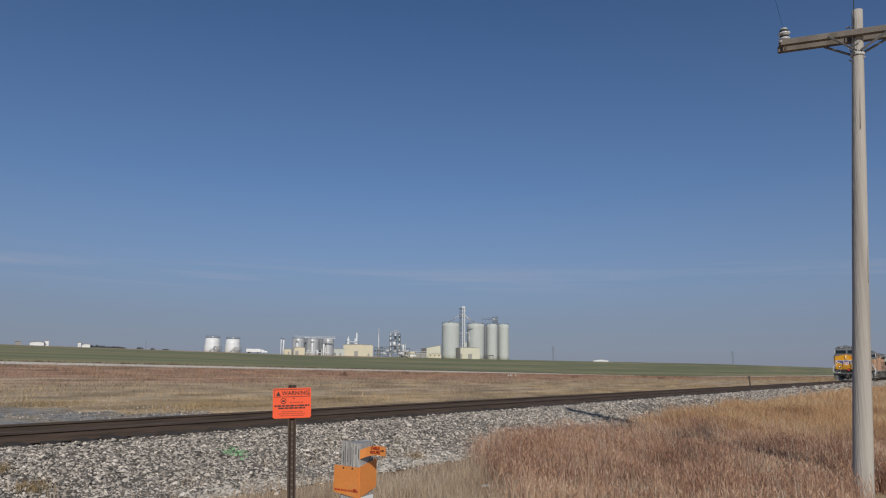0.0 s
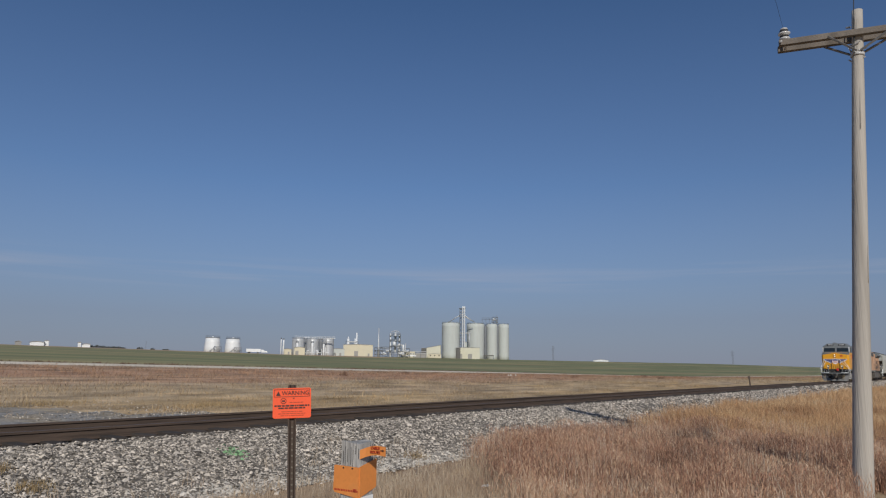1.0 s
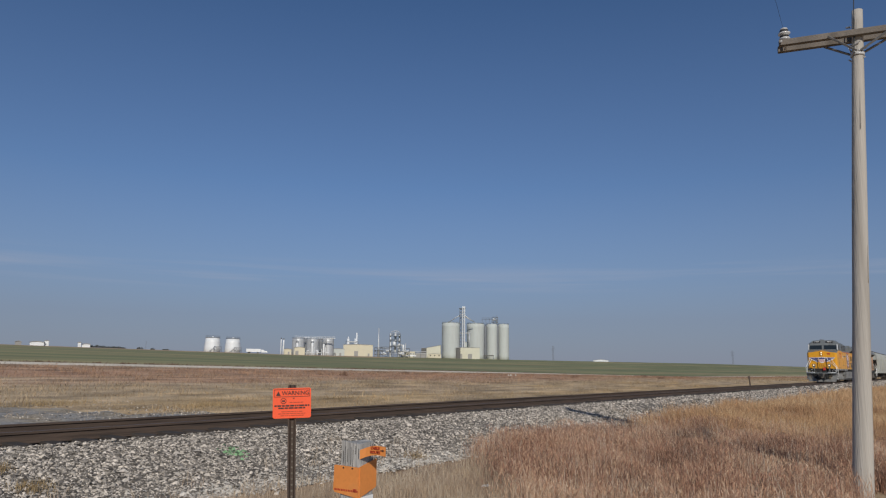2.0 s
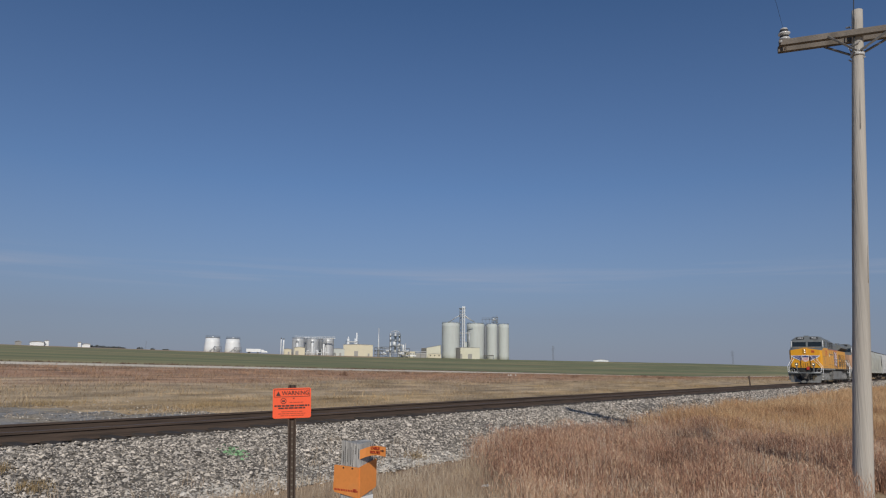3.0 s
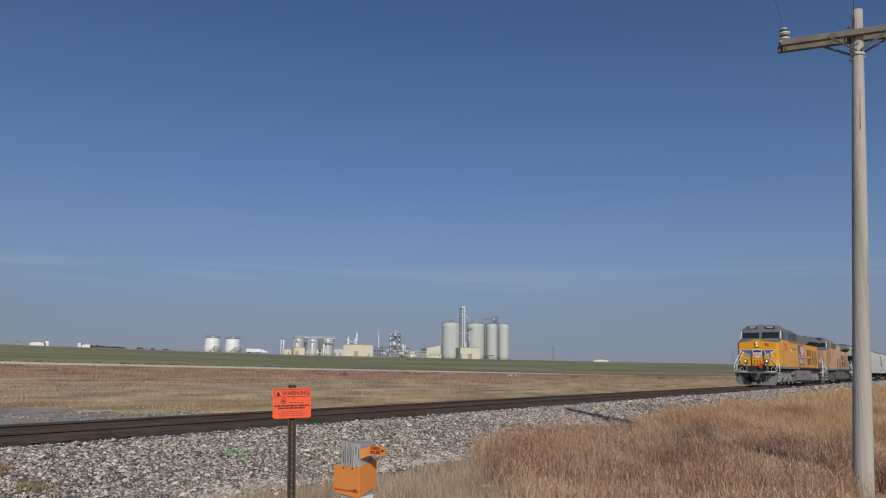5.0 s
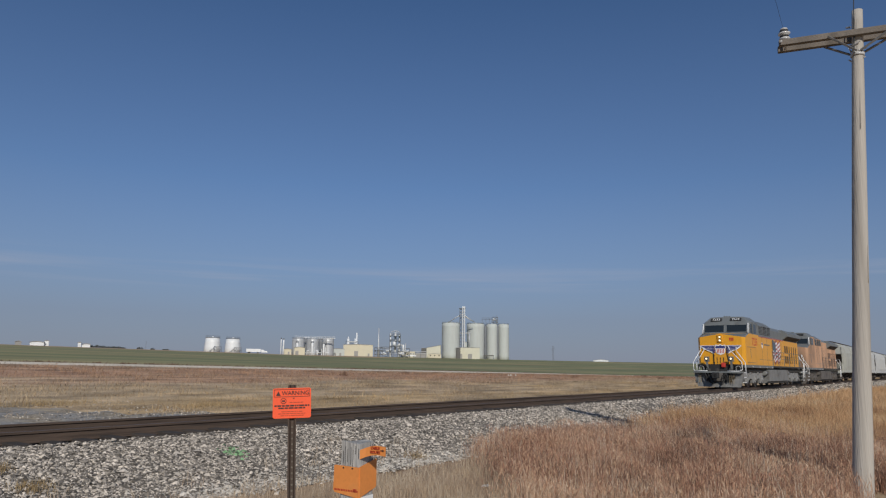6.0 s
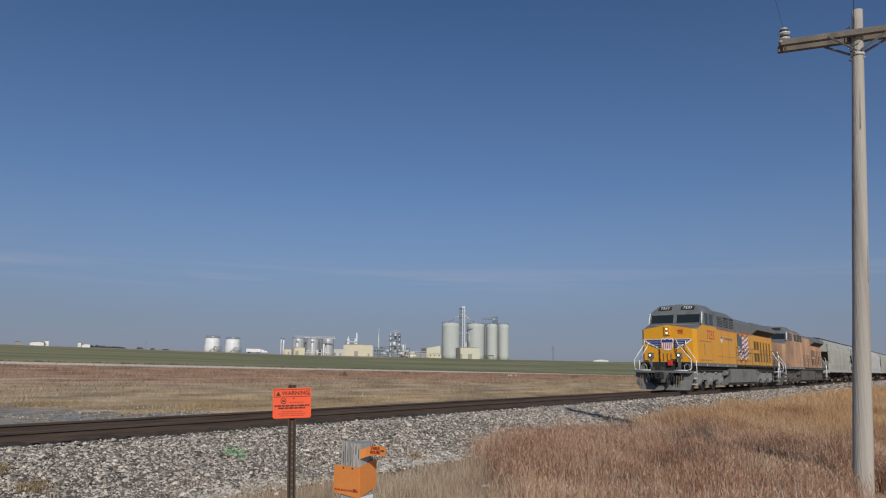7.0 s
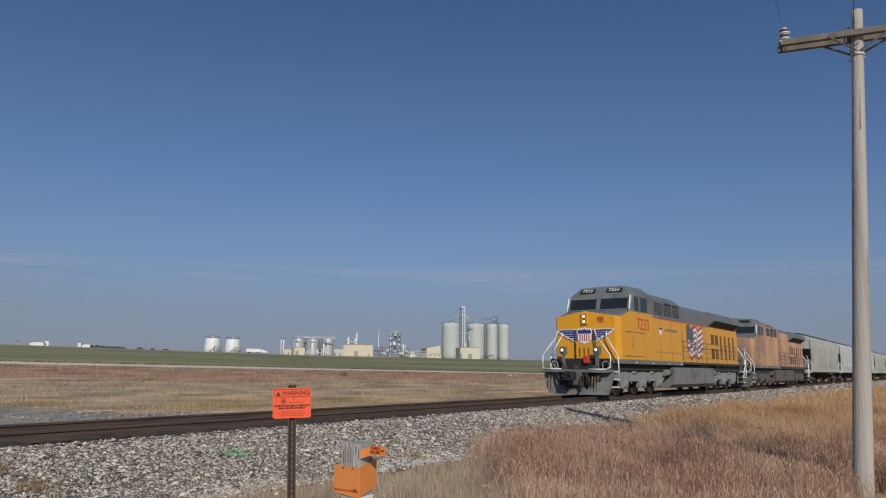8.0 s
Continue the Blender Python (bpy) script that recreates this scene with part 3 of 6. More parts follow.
        b = bmesh.new()
        for z0, z1, y0, y1 in ((1.62, 1.64, 2.2, 4.2), (2.62, 2.64, 2.3, 4.4), (1.9, 2.5, 3.0, 3.03)):
            box(b, min(xx) - 0.012 * (s > 0) , max(xx) - 0.012, y0, y1, z0, z1)
        part("door_edge", b, M_GREY, cab)
    # number boards in the roof's front slope
    for x in (-0.62, 0.62):
        b = bmesh.new()
        m = Matrix.Translation((x, 3.335, 4.47)) @ Euler((radians(-43), 0, 0)).to_matrix().to_4x4()
        box(b, -0.36, 0.36, -0.03, 0.03, -0.13, 0.13, 0.02)
        b.transform(m)
        nb = part("number_board", b, M_DARK, cab, "black number board")
        if lead:
            lettering("digits", "7233", 0.25, M_WHITE, nb, m @ pose(0, -0.035, 0, 90, 0, 0) , "white numerals")
    b = bmesh.new()
    for x in (-0.45, -0.3, -0.15):
        rod(b, (x, 5.2, 4.78), (x, 4.85 + x * 0.3, 4.78), 0.03, 0.06, 10)
    box(b, -0.5, -0.1, 5.1, 5.25, 4.66, 4.78)
    part("air_horn", b, M_GREY, cab)
    # equipment cabinet flush with the cab
    def box_ring(w, z0, zmid, zs, zt, xt):
        return [(-w, z0), (-w, zmid), (-w, zs), (-xt, zt), (xt, zt), (w, zs), (w, zmid), (w, z0)]
    bm = loft(bmesh.new(), [(5.42, box_ring(1.48, 1.48, 3.42, 4.2, 4.55, 1.0)), (9.4, box_ring(1.48, 1.48, 3.42, 4.2, 4.55, 1.0))], lambda i: 0 if i in hood_low else 1)
    cabinet = part("equipment_cabinet", bm, (paint, M_GREY), lo)
    for s in (-1, 1):
        b = bmesh.new()
        xx = (s * 1.475, s * 1.51)
        for y0, y1 in ((5.75, 6.75), (7.05, 8.0), (8.25, 9.1)):
            for k in range(6):
                z = 3.62 + 0.095 * k
                if y0 < 7 or k < 5:
                    box(b, min(xx), max(xx), y0, y1, z, z + 0.045)
        part("louvre", b, M_GREY, cabinet)
        b = bmesh.new()
        xx = (s * 1.472, s * 1.486)
        for y0, y1 in ((5.72, 6.78), (7.02, 8.03), (8.22, 9.13)):
            box(b, min(xx), max(xx), y0, y1, 3.58, 4.16)
        part("vent_recess", b, M_DARK, cabinet, "dark vent opening")
        b = bmesh.new()
        xx = (s * 1.478, s * 1.486)
        for y in (6.4, 7.9, 9.38):
            box(b, min(xx), max(xx), y, y + 0.02, 1.5, 3.4)
        box(b, min(xx), max(xx), 5.45, 9.4, 1.86, 1.88)
        part("panel_seam", b, M_GREY, cabinet)
    # engine hood, narrower, with walkways along it
    bm = loft(bmesh.new(), [(9.4, box_ring(1.16, 1.48, 3.52, 4.1, 4.4, 0.8)), (15.2, box_ring(1.16, 1.48, 3.52, 4.1, 4.4, 0.8))], lambda i: 0 if i in hood_low else 1)
    hood = part("engine_hood", bm, (paint, M_GREY), lo)
    b = bmesh.new()
    box(b, -0.6, 0.6, 9.5, 11.6, 4.36, 4.56, 0.04)
    part("exhaust_housing", b, M_GREY, hood)
    b = rod(bmesh.new(), (0, 10.4, 4.5), (0, 10.4, 4.64), 0.28, 0.26, 16)
    part("exhaust_stack", b, M_DARK, hood, "sooty exhaust stack")
    for s in (-1, 1):
        b = bmesh.new()
        xx = (s * 1.155, s * 1.172)
        for k in range(7):
            box(b, min(xx), max(xx), 9.7 + 0.78 * k, 9.72 + 0.78 * k, 1.6, 3.35)
        part("door_seam", b, M_GREY, hood)
        b = box(bmesh.new(), min(xx), max(xx), 9.4, 15.2, 3.46, 3.53)
        part("stripe", b, M_FLAGRED if lead else paint, hood, "thin stripe along the hood")
        b = bmesh.new()
        xx = (s * 1.486, s * 1.494)
        box(b, min(xx), max(xx), 5.6, 9.4, 3.385, 3.44)
        part("stripe", b, M_FLAGRED if lead else paint, cabinet, "thin stripe along the cabinet")
    # radiator with overhanging wings at the rear
    bm = loft(bmesh.new(), [(15.2, box_ring(1.16, 1.48, 3.52, 3.6, 3.7, 1.1)), (21.1, box_ring(1.16, 1.48, 3.52, 3.6, 3.7, 1.1))], lambda i: 0 if i in hood_low else 1)
    part("rear_hood", bm, (paint, M_GREY), lo)
    wing = [(-1.16, 3.55), (-1.54, 3.84), (-1.54, 4.08), (-1.15, 4.34), (1.15, 4.34), (1.54, 4.08), (1.54, 3.84), (1.16, 3.55)]
    bm = loft(bmesh.new(), [(15.0, wing), (20.6, wing)])
    rad = part("radiator", bm, M_GREY, lo)
    for s in (-1, 1):
        # dark sheet for the intake and the overhang's shade on the sloping underside
        b = bmesh.new()
        u, v = Vector((s * 1.2, 0, 3.565)), Vector((s * 1.55, 0, 3.835))
        n = Vector((s * 0.5, 0, -0.65)) * 0.02
        q = [b.verts.new((p + n + Vector((0, y, 0)))) for y in (15.3, 20.3) for p in (u, v)]
        q2 = [b.verts.new((p - n * 0.6 + Vector((0, y, 0)))) for y in (15.3, 20.3) for p in (u, v)]
        for r in ((0, 1, 3, 2),):
            b.faces.new([q[i] for i in r])
            b.faces.new([q2[i] for i in r][::-1])
        for i, j in ((0, 1), (1, 3), (3, 2), (2, 0)):
            b.faces.new((q[j], q[i], q2[i], q2[j]))
        bmesh.ops.recalc_face_normals(b, faces=b.faces)
        part("air_intake", b, M_DARK, rad, "dark sloping sheet for the air intake and the shade under the radiator wing")
        b = bmesh.new()
        xx = (s * 1.155, s * 1.175)
        for y0, z0, z1 in ((15.5, 2.55, 3.1), (15.5, 1.75, 2.3), (16.3, 2.55, 3.1), (16.3, 1.75, 2.3)):
            box(b, min(xx), max(xx), y0, y0 + 0.55, z0, z1)
        for y0 in (17.3, 18.2, 19.1, 20.0):
            box(b, min(xx), max(xx), y0, y0 + 0.28, 1.75, 3.1)
        part("grille", b, M_GRILLE if lead else M_GRILLE_OLD, rad, "grille door with shade put into its colour")
    # frame, deck, tank
    part("side_sill", box(bmesh.new(), -1.52, 1.52, 1.6, 9.4, 1.3, 1.475, 0.015), M_GREY, lo)
    # rear sill takes the dark colour that stands for shade
    part("side_sill", box(bmesh.new(), -1.5, 1.5, 9.402, 21.5, 1.36, 1.475, 0.015), M_SHADE, lo, "walkway edge, coloured dark as in shade")
    for y in (3.2, 5.2, 7.2, 9.0):
        b = prism(bmesh.new(), [(y, 1.33), (y + 0.16, 1.33), (y + 0.08, 1.42)], "x", 1.52, 1.526)
        part("jack_mark", b, M_WHITE, lo, "small white triangular mark on the sill")
    b = prism(bmesh.new(), [(-1.48, 1.2), (-1.48, 0.42), (-1.3, 0.24), (1.3, 0.24), (1.48, 0.42), (1.48, 1.2)], "y", 8.0, 14.6, 0, 0.03)
    part("fuel_tank", b, under, lo, "large grey fuel tank")
    b = bmesh.new()
    rod(b, (1.3, 7.2, 0.95), (1.3, 7.95, 0.95), 0.15, 0.15, 14)
    rod(b, (-1.3, 7.2, 0.95), (-1.3, 7.95, 0.95), 0.15, 0.15, 14)
    rod(b, (1.35, 14.5, 0.95), (1.35, 15.1, 0.95), 0.16, 0.16, 12)
    pipe(b, [(1.46, 7.5, 0.42), (1.46, 15, 0.42)], 0.03, 6)
    part("air_reservoir", b, under, lo)
    # underframe darkened by colour for the shaded gap above the trucks
    b = box(bmesh.new(), -1.25, 1.25, 1.7, 21, 1.0, 1.295)
    for z in (1.08, 1.2):
        for x in (-1.27, 1.27):
            rod(b, (x, 2.0, z), (x, 20.8, z), 0.035, 0.035, 6)
    part("underframe", b, M_SHADE, lo, "underframe with piping, coloured dark as in shade")
    loco_truck(lo, 4.75, M_TRUCK if lead else under)
    loco_truck(lo, 17.5, M_TRUCK if lead else under)
    # pilot at both ends
    for end in (0, 1):
        f = (lambda y: y) if end == 0 else (lambda y: 22.3 - y)
        b = bmesh.new()
        pl = [(-1.5, 1.0), (-1.5, 0.72), (-1.3, 0.1), (1.3, 0.1), (1.5, 0.72), (1.5, 1.0)]
        prism(b, pl, "y", f(0.84), f(0.95))
        if end == 0:
            # plough below: a shallow wedge
            a = [(-1.3, 0.8, 0.08), (0, 0.62, 0.06), (1.3, 0.8, 0.08), (-1.42, 0.84, 0.6), (0, 0.78, 0.6), (1.42, 0.84, 0.6)]
            vs = [b.verts.new(p) for p in a]
            b.faces.new((vs[0], vs[1], vs[4], vs[3]))
            b.faces.new((vs[1], vs[2], vs[5], vs[4]))
            vk = [b.verts.new((p[0] * 0.99, 0.9, p[2])) for p in (a[0], a[2], a[3], a[5])]
            b.faces.new((vs[0], vs[3], vk[2], vk[0]))
            b.faces.new((vs[2], vk[1], vk[3], vs[5]))
            b.faces.new((vs[3], vs[4], vs[5], vk[3], vk[2]))
            b.faces.new((vs[0], vk[0], vk[1], vs[2], vs[1]))
            bmesh.ops.recalc_face_normals(b, faces=b.faces)
        part("pilot", b, under, lo, "grey steel pilot plate")
        b = bmesh.new()
        y0, y1 = sorted((f(0.6), f(1.62)))
        box(b, -1.5, 1.5, y0, y1, 0.95, 1.04, 0.02)
        if end == 0:
            prism(b, [(-1.5, 0.62), (1.5, 0.62), (0.9, 0.5), (-0.9, 0.5)], "z", 0.94, 1.05)
        part("anticlimber", b, M_GREY, lo, "grey tread plate over the coupler")
        b = bmesh.new()
        ya, yb = sorted((f(0.0), f(0.9)))
        yc, yd = sorted((f(0.0), f(0.28)))
        box(b, -0.11, 0.11, ya, yb, 0.68, 0.92, 0.03)
        box(b, -0.2, 0.2, yc, yd, 0.62, 0.98, 0.05)
        box(b, -0.3, 0.3, min(f(0.7), f(0.85)), max(f(0.7), f(0.85)), 0.55, 1.05, 0.02)
        for x in (-0.75, -0.6, 0.55, 0.72, 0.85):
            pipe(b, [(x, f(0.8), 0.98), (x * 0.97, f(0.68), 0.8), (x * 0.92, f(0.68), 0.4)], 0.035, 6)
        pipe(b, [(-1.4, f(0.72), 1.0), (-0.3, f(0.62), 0.9), (0.3, f(0.62), 0.9), (1.4, f(0.72), 1.0)], 0.02, 6)
        pipe(b, [(-0.3, f(0.66), 0.85), (-0.38, f(0.5), 0.45), (-0.2, f(0.4), 0.28)], 0.045, 6)
        pipe(b, [(0.3, f(0.66), 0.85), (0.4, f(0.5), 0.45), (0.3, f(0.4), 0.25)], 0.045, 6)
        part("coupler", b, M_DARK, lo, "dark knuckle coupler with air hoses")
        for s in (-1, 1):
            b = bmesh.new()
            x0, x1 = sorted((s * 1.12, s * 1.5))
            ya, yb = sorted((f(1.0), f(1.5)))
            for z in (0.36, 0.66, 0.95):
                box(b, x0, x1, ya, yb, z, z + 0.05)
            box(b, x0, x0 + 0.03, ya, yb, 0.3, 1.1)
            st = part("steps", b, under, lo)
            for z in (0.36, 0.66, 0.95):
                b = bmesh.new()
                e = sorted((s * 1.5, s * 1.51))
                box(b, e[0], e[1], ya, yb, z + 0.005, z + 0.045)
                q = sorted((f(0.985), f(1.0)))
                box(b, x0, x1, q[0], q[1], z + 0.005, z + 0.045)
                part("step_edge", b, M_WHITE, st, "white step edge")
    b = box(bmesh.new(), -1.1, 1.1, 1.3, 1.62, 1.03, 1.5)
    part("deck_step", b, M_DARK, lo)
    if lead:
        part("cable_box", box(bmesh.new(), 0.1, 0.36, 1.14, 1.3, 1.3, 1.6, 0.05), M_RED, lo, "red cable box on the front deck")
    for x in (-1.3, -1.0, 0.95, 1.2):
        b = pipe(bmesh.new(), [(x, 1.3, 1.04), (x + 0.03, 1.05, 1.32), (x + 0.08, 0.95, 1.45), (x + 0.18, 0.95, 1.46), (x + 0.24, 1.02, 1.3), (x + 0.26, 1.25, 1.04)], 0.04, 6)
        part("jumper_cable", b, M_DARK, lo)
    for x in (-0.72, -0.2, 0.62):
        part("deck_valve", box(bmesh.new(), x, x + 0.2, 0.85, 1.05, 1.04, 1.22, 0.05), M_SHADE, lo)
    # dark plate added to deepen the shade behind the coupler and hoses
    pocket = part("drawbar_pocket", prism(bmesh.new(), [(-0.5, 0.3), (0.5, 0.3), (0.74, 0.62), (0.74, 0.96), (-0.86, 0.96), (-0.86, 0.7)], "y", 0.72, 0.84), M_SHADE, lo, "dark plate added for the shade round the coupler, with hanging hoses")
    for x, dx, z, zl in ((-0.8, 0.16, 0.7, 0.5), (-0.62, 0.22, 0.62, 0.3), (-0.42, 0.1, 0.58, 0.22), (0.34, -0.06, 0.6, 0.26), (0.5, 0.12, 0.7, 0.42), (0.62, -0.2, 0.76, 0.56)):
        part("hose", pipe(bmesh.new(), [(x, 0.7, 0.98), (x + dx * 0.4, 0.52, z + 0.18), (x + dx, 0.46, z), (x + dx * 1.3, 0.48, (z + zl) / 2), (x + dx * 1.1, 0.54, zl)], 0.04, 6), M_DARK, pocket)
    part("draft_gear_housing", box(bmesh.new(), -0.34, 0.34, 0.5, 0.72, 0.42, 1.0, 0.06), M_UNDER_OLD, lo, "grimy draft gear housing round the coupler")
    for x in (-1.2, -1.08):
        part("grab_iron", pipe(bmesh.new(), [(x, 0.74, 0.92), (x + 0.02, 0.66, 0.7), (x + 0.05, 0.64, 0.34)], 0.014, 6), M_TARNISH, lo, "yellowed grab iron on the pilot")
    for x in (0.72, 0.84, 0.96):
        part("grab_iron", pipe(bmesh.new(), [(x, 0.72, 0.9), (x, 0.64, 0.66), (x - 0.02, 0.62, 0.28)], 0.014, 6), M_TARNISH, lo, "yellowed grab iron on the pilot")
    part("pilot_hatch", box(bmesh.new(), 0.62, 1.02, 0.7, 0.83, 0.62, 0.76, 0.01), M_DARK, lo, "dark slot in the pilot")
    # handrails
    rails_of(lo, "handrail", [(-1.15, 1.62, 2.62), (-1.2, 1.44, 2.6), (-1.22, 1.4, 2.4), (-1.5, 0.72, 1.62), (-1.5, 0.7, 1.15), (-1.4, 0.66, 1.07), (-0.6, 0.6, 1.065)], M_WHITE, 0.024, "white front handrail")
    rails_of(lo, "handrail", [(0.36, 1.6, 2.68), (0.52, 1.42, 2.66), (0.64, 1.3, 2.42), (1.46, 0.74, 1.62), (1.48, 0.7, 1.16), (1.3, 0.66, 1.07), (0.6, 0.6, 1.065)], M_WHITE, 0.024, "white front handrail")
    rails_of(lo, "handrail", [(0.95, 1.65, 2.62), (0.98, 1.5, 2.52), (1.0, 1.48, 2.36), (1.5, 1.42, 1.6), (1.52, 1.42, 0.85)], M_WHITE, 0.024, "white stair handrail")
    rails_of(lo, "handrail", [(-1.0, 1.65, 2.62), (-1.05, 1.48, 2.36), (-1.5, 1.42, 1.6), (-1.52, 1.42, 0.85)], M_WHITE, 0.024, "white stair handrail")
    for x in (-1.1, 1.15):
        part("grab_iron", pipe(bmesh.new(), [(x - 0.1, 0.95, 1.04), (x - 0.1, 0.92, 1.3), (x - 0.02, 0.9, 1.38), (x + 0.1, 0.9, 1.38), (x + 0.18, 0.92, 1.28), (x + 0.18, 0.95, 1.04)], 0.009, 6), M_WHITE, lo, "white looped grab iron on the front deck")
    for s in (-1, 1):
        b = bmesh.new()
        ys = [9.6 + 1.95 * k for k in range(7)]
        for y in ys[:-1]:
            rod(b, (s * 1.48, y, 1.47), (s * 1.48, y, 2.5), 0.018, 0.018, 6)
        pipe(b, [(s * 1.48, 9.45, 2.5), (s * 1.48, 21.0, 2.5)], 0.02, 6)
        pipe(b, [(s * 1.48, 9.45, 2.0), (s * 1.48, 21.0, 2.0)], 0.014, 6)
        part("side_handrail", b, M_GREY if lead else M_UNDER_OLD, lo, "thin walkway handrail with stanchions")
        rails_of(lo, "handrail", [(s * 1.48, 21.0, 2.5), (s * 1.5, 21.35, 2.3), (s * 1.5, 21.55, 1.8), (s * 1.5, 21.55, 0.6)], M_WHITE, 0.03, "white stair handrail")
        rails_of(lo, "handrail", [(s * 1.0, 21.2, 2.6), (s * 1.1, 21.4, 2.5), (s * 1.48, 21.5, 1.75), (s * 1.48, 20.9, 0.6)], M_WHITE, 0.03, "white stair handrail")
    b = bmesh.new()
    box(b, -0.9, 0.9, 21.1, 21.14, 1.5, 3.4)
    part("rear_door", b, paint, lo)
    if lead:
        markings(lo)
    return lo


def markings(lo):
    # winged shield on the nose
    em = part("shield_emblem", plate(bmesh.new(), [(0, 2.1), (0.22, 2.17), (0.29, 2.3), (0.31, 2.5), (0.36, 2.58), (0.27, 2.76), (0.12, 2.72), (0, 2.78), (-0.12, 2.72), (-0.27, 2.76), (-0.36, 2.58), (-0.31, 2.5), (-0.29, 2.3), (-0.22, 2.17)], 1.572, 0.01), M_WHITE, lo, "white, blue and red shield with wings on the nose")
    part("chief", plate(bmesh.new(), [(-0.28, 2.52), (0.28, 2.52), (0.31, 2.58), (0.25, 2.7), (0.12, 2.66), (0, 2.72), (-0.12, 2.66), (-0.25, 2.7), (-0.31, 2.58)], 1.566, 0.01), M_BLUE, em, "blue upper field")
    b = bmesh.new()
    for x in (-0.2, -0.1, 0.0, 0.1, 0.2):
        plate(b, [(x - 0.024, 2.2), (x + 0.024, 2.2), (x + 0.024, 2.5), (x - 0.024, 2.5)], 1.566, 0.008)
    part("stripe", b, M_RED, em, "red upright stripes")
    for s in (-1, 1):
        w = [(0.28, 2.27), (0.36, 2.2), (0.5, 2.19), (0.6, 2.25), (0.68, 2.32), (0.8, 2.34), (0.92, 2.42), (1.05, 2.46), (1.14, 2.53), (1.29, 2.66), (1.29, 2.71), (0.26, 2.71)]
        part("wing", plate(bmesh.new(), [(s * x, z) for x, z in (w if s > 0 else w[::-1])], 1.605, 0.012), M_WHITE, em, "white wing outline")
        b = bmesh.new()
        for k, (x1, z0, z1) in enumerate(((1.25, 2.62, 2.685), (1.12, 2.525, 2.6), (0.96, 2.435, 2.505), (0.76, 2.345, 2.415), (0.58, 2.23, 2.32))):
            q = [(0.33, z0), (x1 - 0.1, z0), (x1, z1), (0.33, z1)]
            plate(b, [(s * x, z) for x, z in (q if s > 0 else q[::-1])], 1.591, 0.01)
        part("feather", b, M_BLUE, em, "blue wing feathers")
    b = bmesh.new()
    for k in range(3):
        plate(b, [(0.56 + 0.1 * k, 3.06), (0.63 + 0.1 * k, 3.06), (0.63 + 0.1 * k, 3.2), (0.56 + 0.1 * k, 3.2)], 1.628, 0.008)
        plate(b, [(0.58 + 0.09 * k, 2.98), (0.64 + 0.09 * k, 2.98), (0.64 + 0.09 * k, 3.03), (0.58 + 0.09 * k, 3.03)], 1.628, 0.008)
    part("small_mark", b, M_RED, lo, "small red lettering bars")
    lettering("road_number", "7233", 0.72, M_RED, lo, pose(1.502, 4.25, 2.98, 90, 0, 90), "red numerals on the cab side")
    b = bmesh.new()
    side_plate(b, [(6.28, 2.72), (6.42, 2.62), (6.56, 2.72), (6.58, 3.02), (6.26, 3.02)], 1.481)
    sh = part("side_shield", b, M_WHITE, lo, "small white and blue shield")
    part("chief", side_plate(bmesh.new(), [(6.26, 2.9), (6.58, 2.9), (6.58, 3.0), (6.26, 3.0)], 1.488), M_BLUE, sh, "blue field")
    b = bmesh.new()
    for k in range(12):
        side_plate(b, [(7.0 + 0.15 * k, 2.86), (7.1 + 0.15 * k, 2.86), (7.1 + 0.15 * k, 2.97), (7.0 + 0.15 * k, 2.97)], 1.481, 0.006)
    part("small_mark", b, M_GREY, lo, "row of small grey lettering bars")
    # waving flag on the engine hood: canton and stripes as separate wavy bands
    fl = part("flag_panel", side_plate(bmesh.new(), [(11.45, 1.95), (13.8, 1.95), (13.8, 3.1), (11.45, 3.1)], 1.172, 0.003), M_WHITE, lo, "painted waving flag with slate canton and red and white stripes")

    def wave(y, k):
        return 0.1 * math.sin((y - 9.9) * 5.2 + 0.5) + 0.05 * math.sin(y * 11.0)
    for k in range(11):
        b = bmesh.new()
        z0, z1 = 1.75 + 0.145 * k, 1.75 + 0.145 * (k + 1)
        ya = 11.3 + (0.35 if k < 2 else 0)
        yb = 13.95 - (0.55 if k < 2 else 0.0) - 0.1 * (k % 2)
        n = 28
        lo_pts = [(ya + (yb - ya) * i / n, z0 + wave(ya + (yb - ya) * i / n, 0)) for i in range(n + 1)]
        hi_pts = [(ya + (yb - ya) * i / n, z1 + wave(ya + (yb - ya) * i / n, 0)) for i in range(n + 1)]
        side_plate(b, lo_pts + hi_pts[::-1], 1.178, 0.006)
        part("flag_stripe", b, M_FLAGRED if k % 2 == 0 else M_WHITE, fl)
    b = bmesh.new()
    n = 16
    lo_pts = [(11.2 + 1.05 * i / n, 2.55 + wave(11.2 + 1.05 * i / n, 0)) for i in range(n + 1)]
    hi_pts = [(11.2 + 1.05 * i / n, 3.36 + wave(11.2 + 1.05 * i / n, 0)) for i in range(n + 1)]
    side_plate(b, lo_pts + hi_pts[::-1], 1.186, 0.006)
    part("flag_canton", b, M_SLATE, fl, "slate-blue canton")
    b = bmesh.new()
    for k in range(7):
        y = 11.35 + 0.35 * k
        side_plate(b, [(y, 2.0 + 0.2 * (k % 2)), (y + 0.3, 2.22 + 0.2 * (k % 2)), (y + 0.3, 2.34 + 0.2 * (k % 2)), (y, 2.12 + 0.2 * (k % 2))], 1.1885, 0.004)
    part("flag_fold", b, M_SLATE, fl, "slate fold shading painted on the flag")


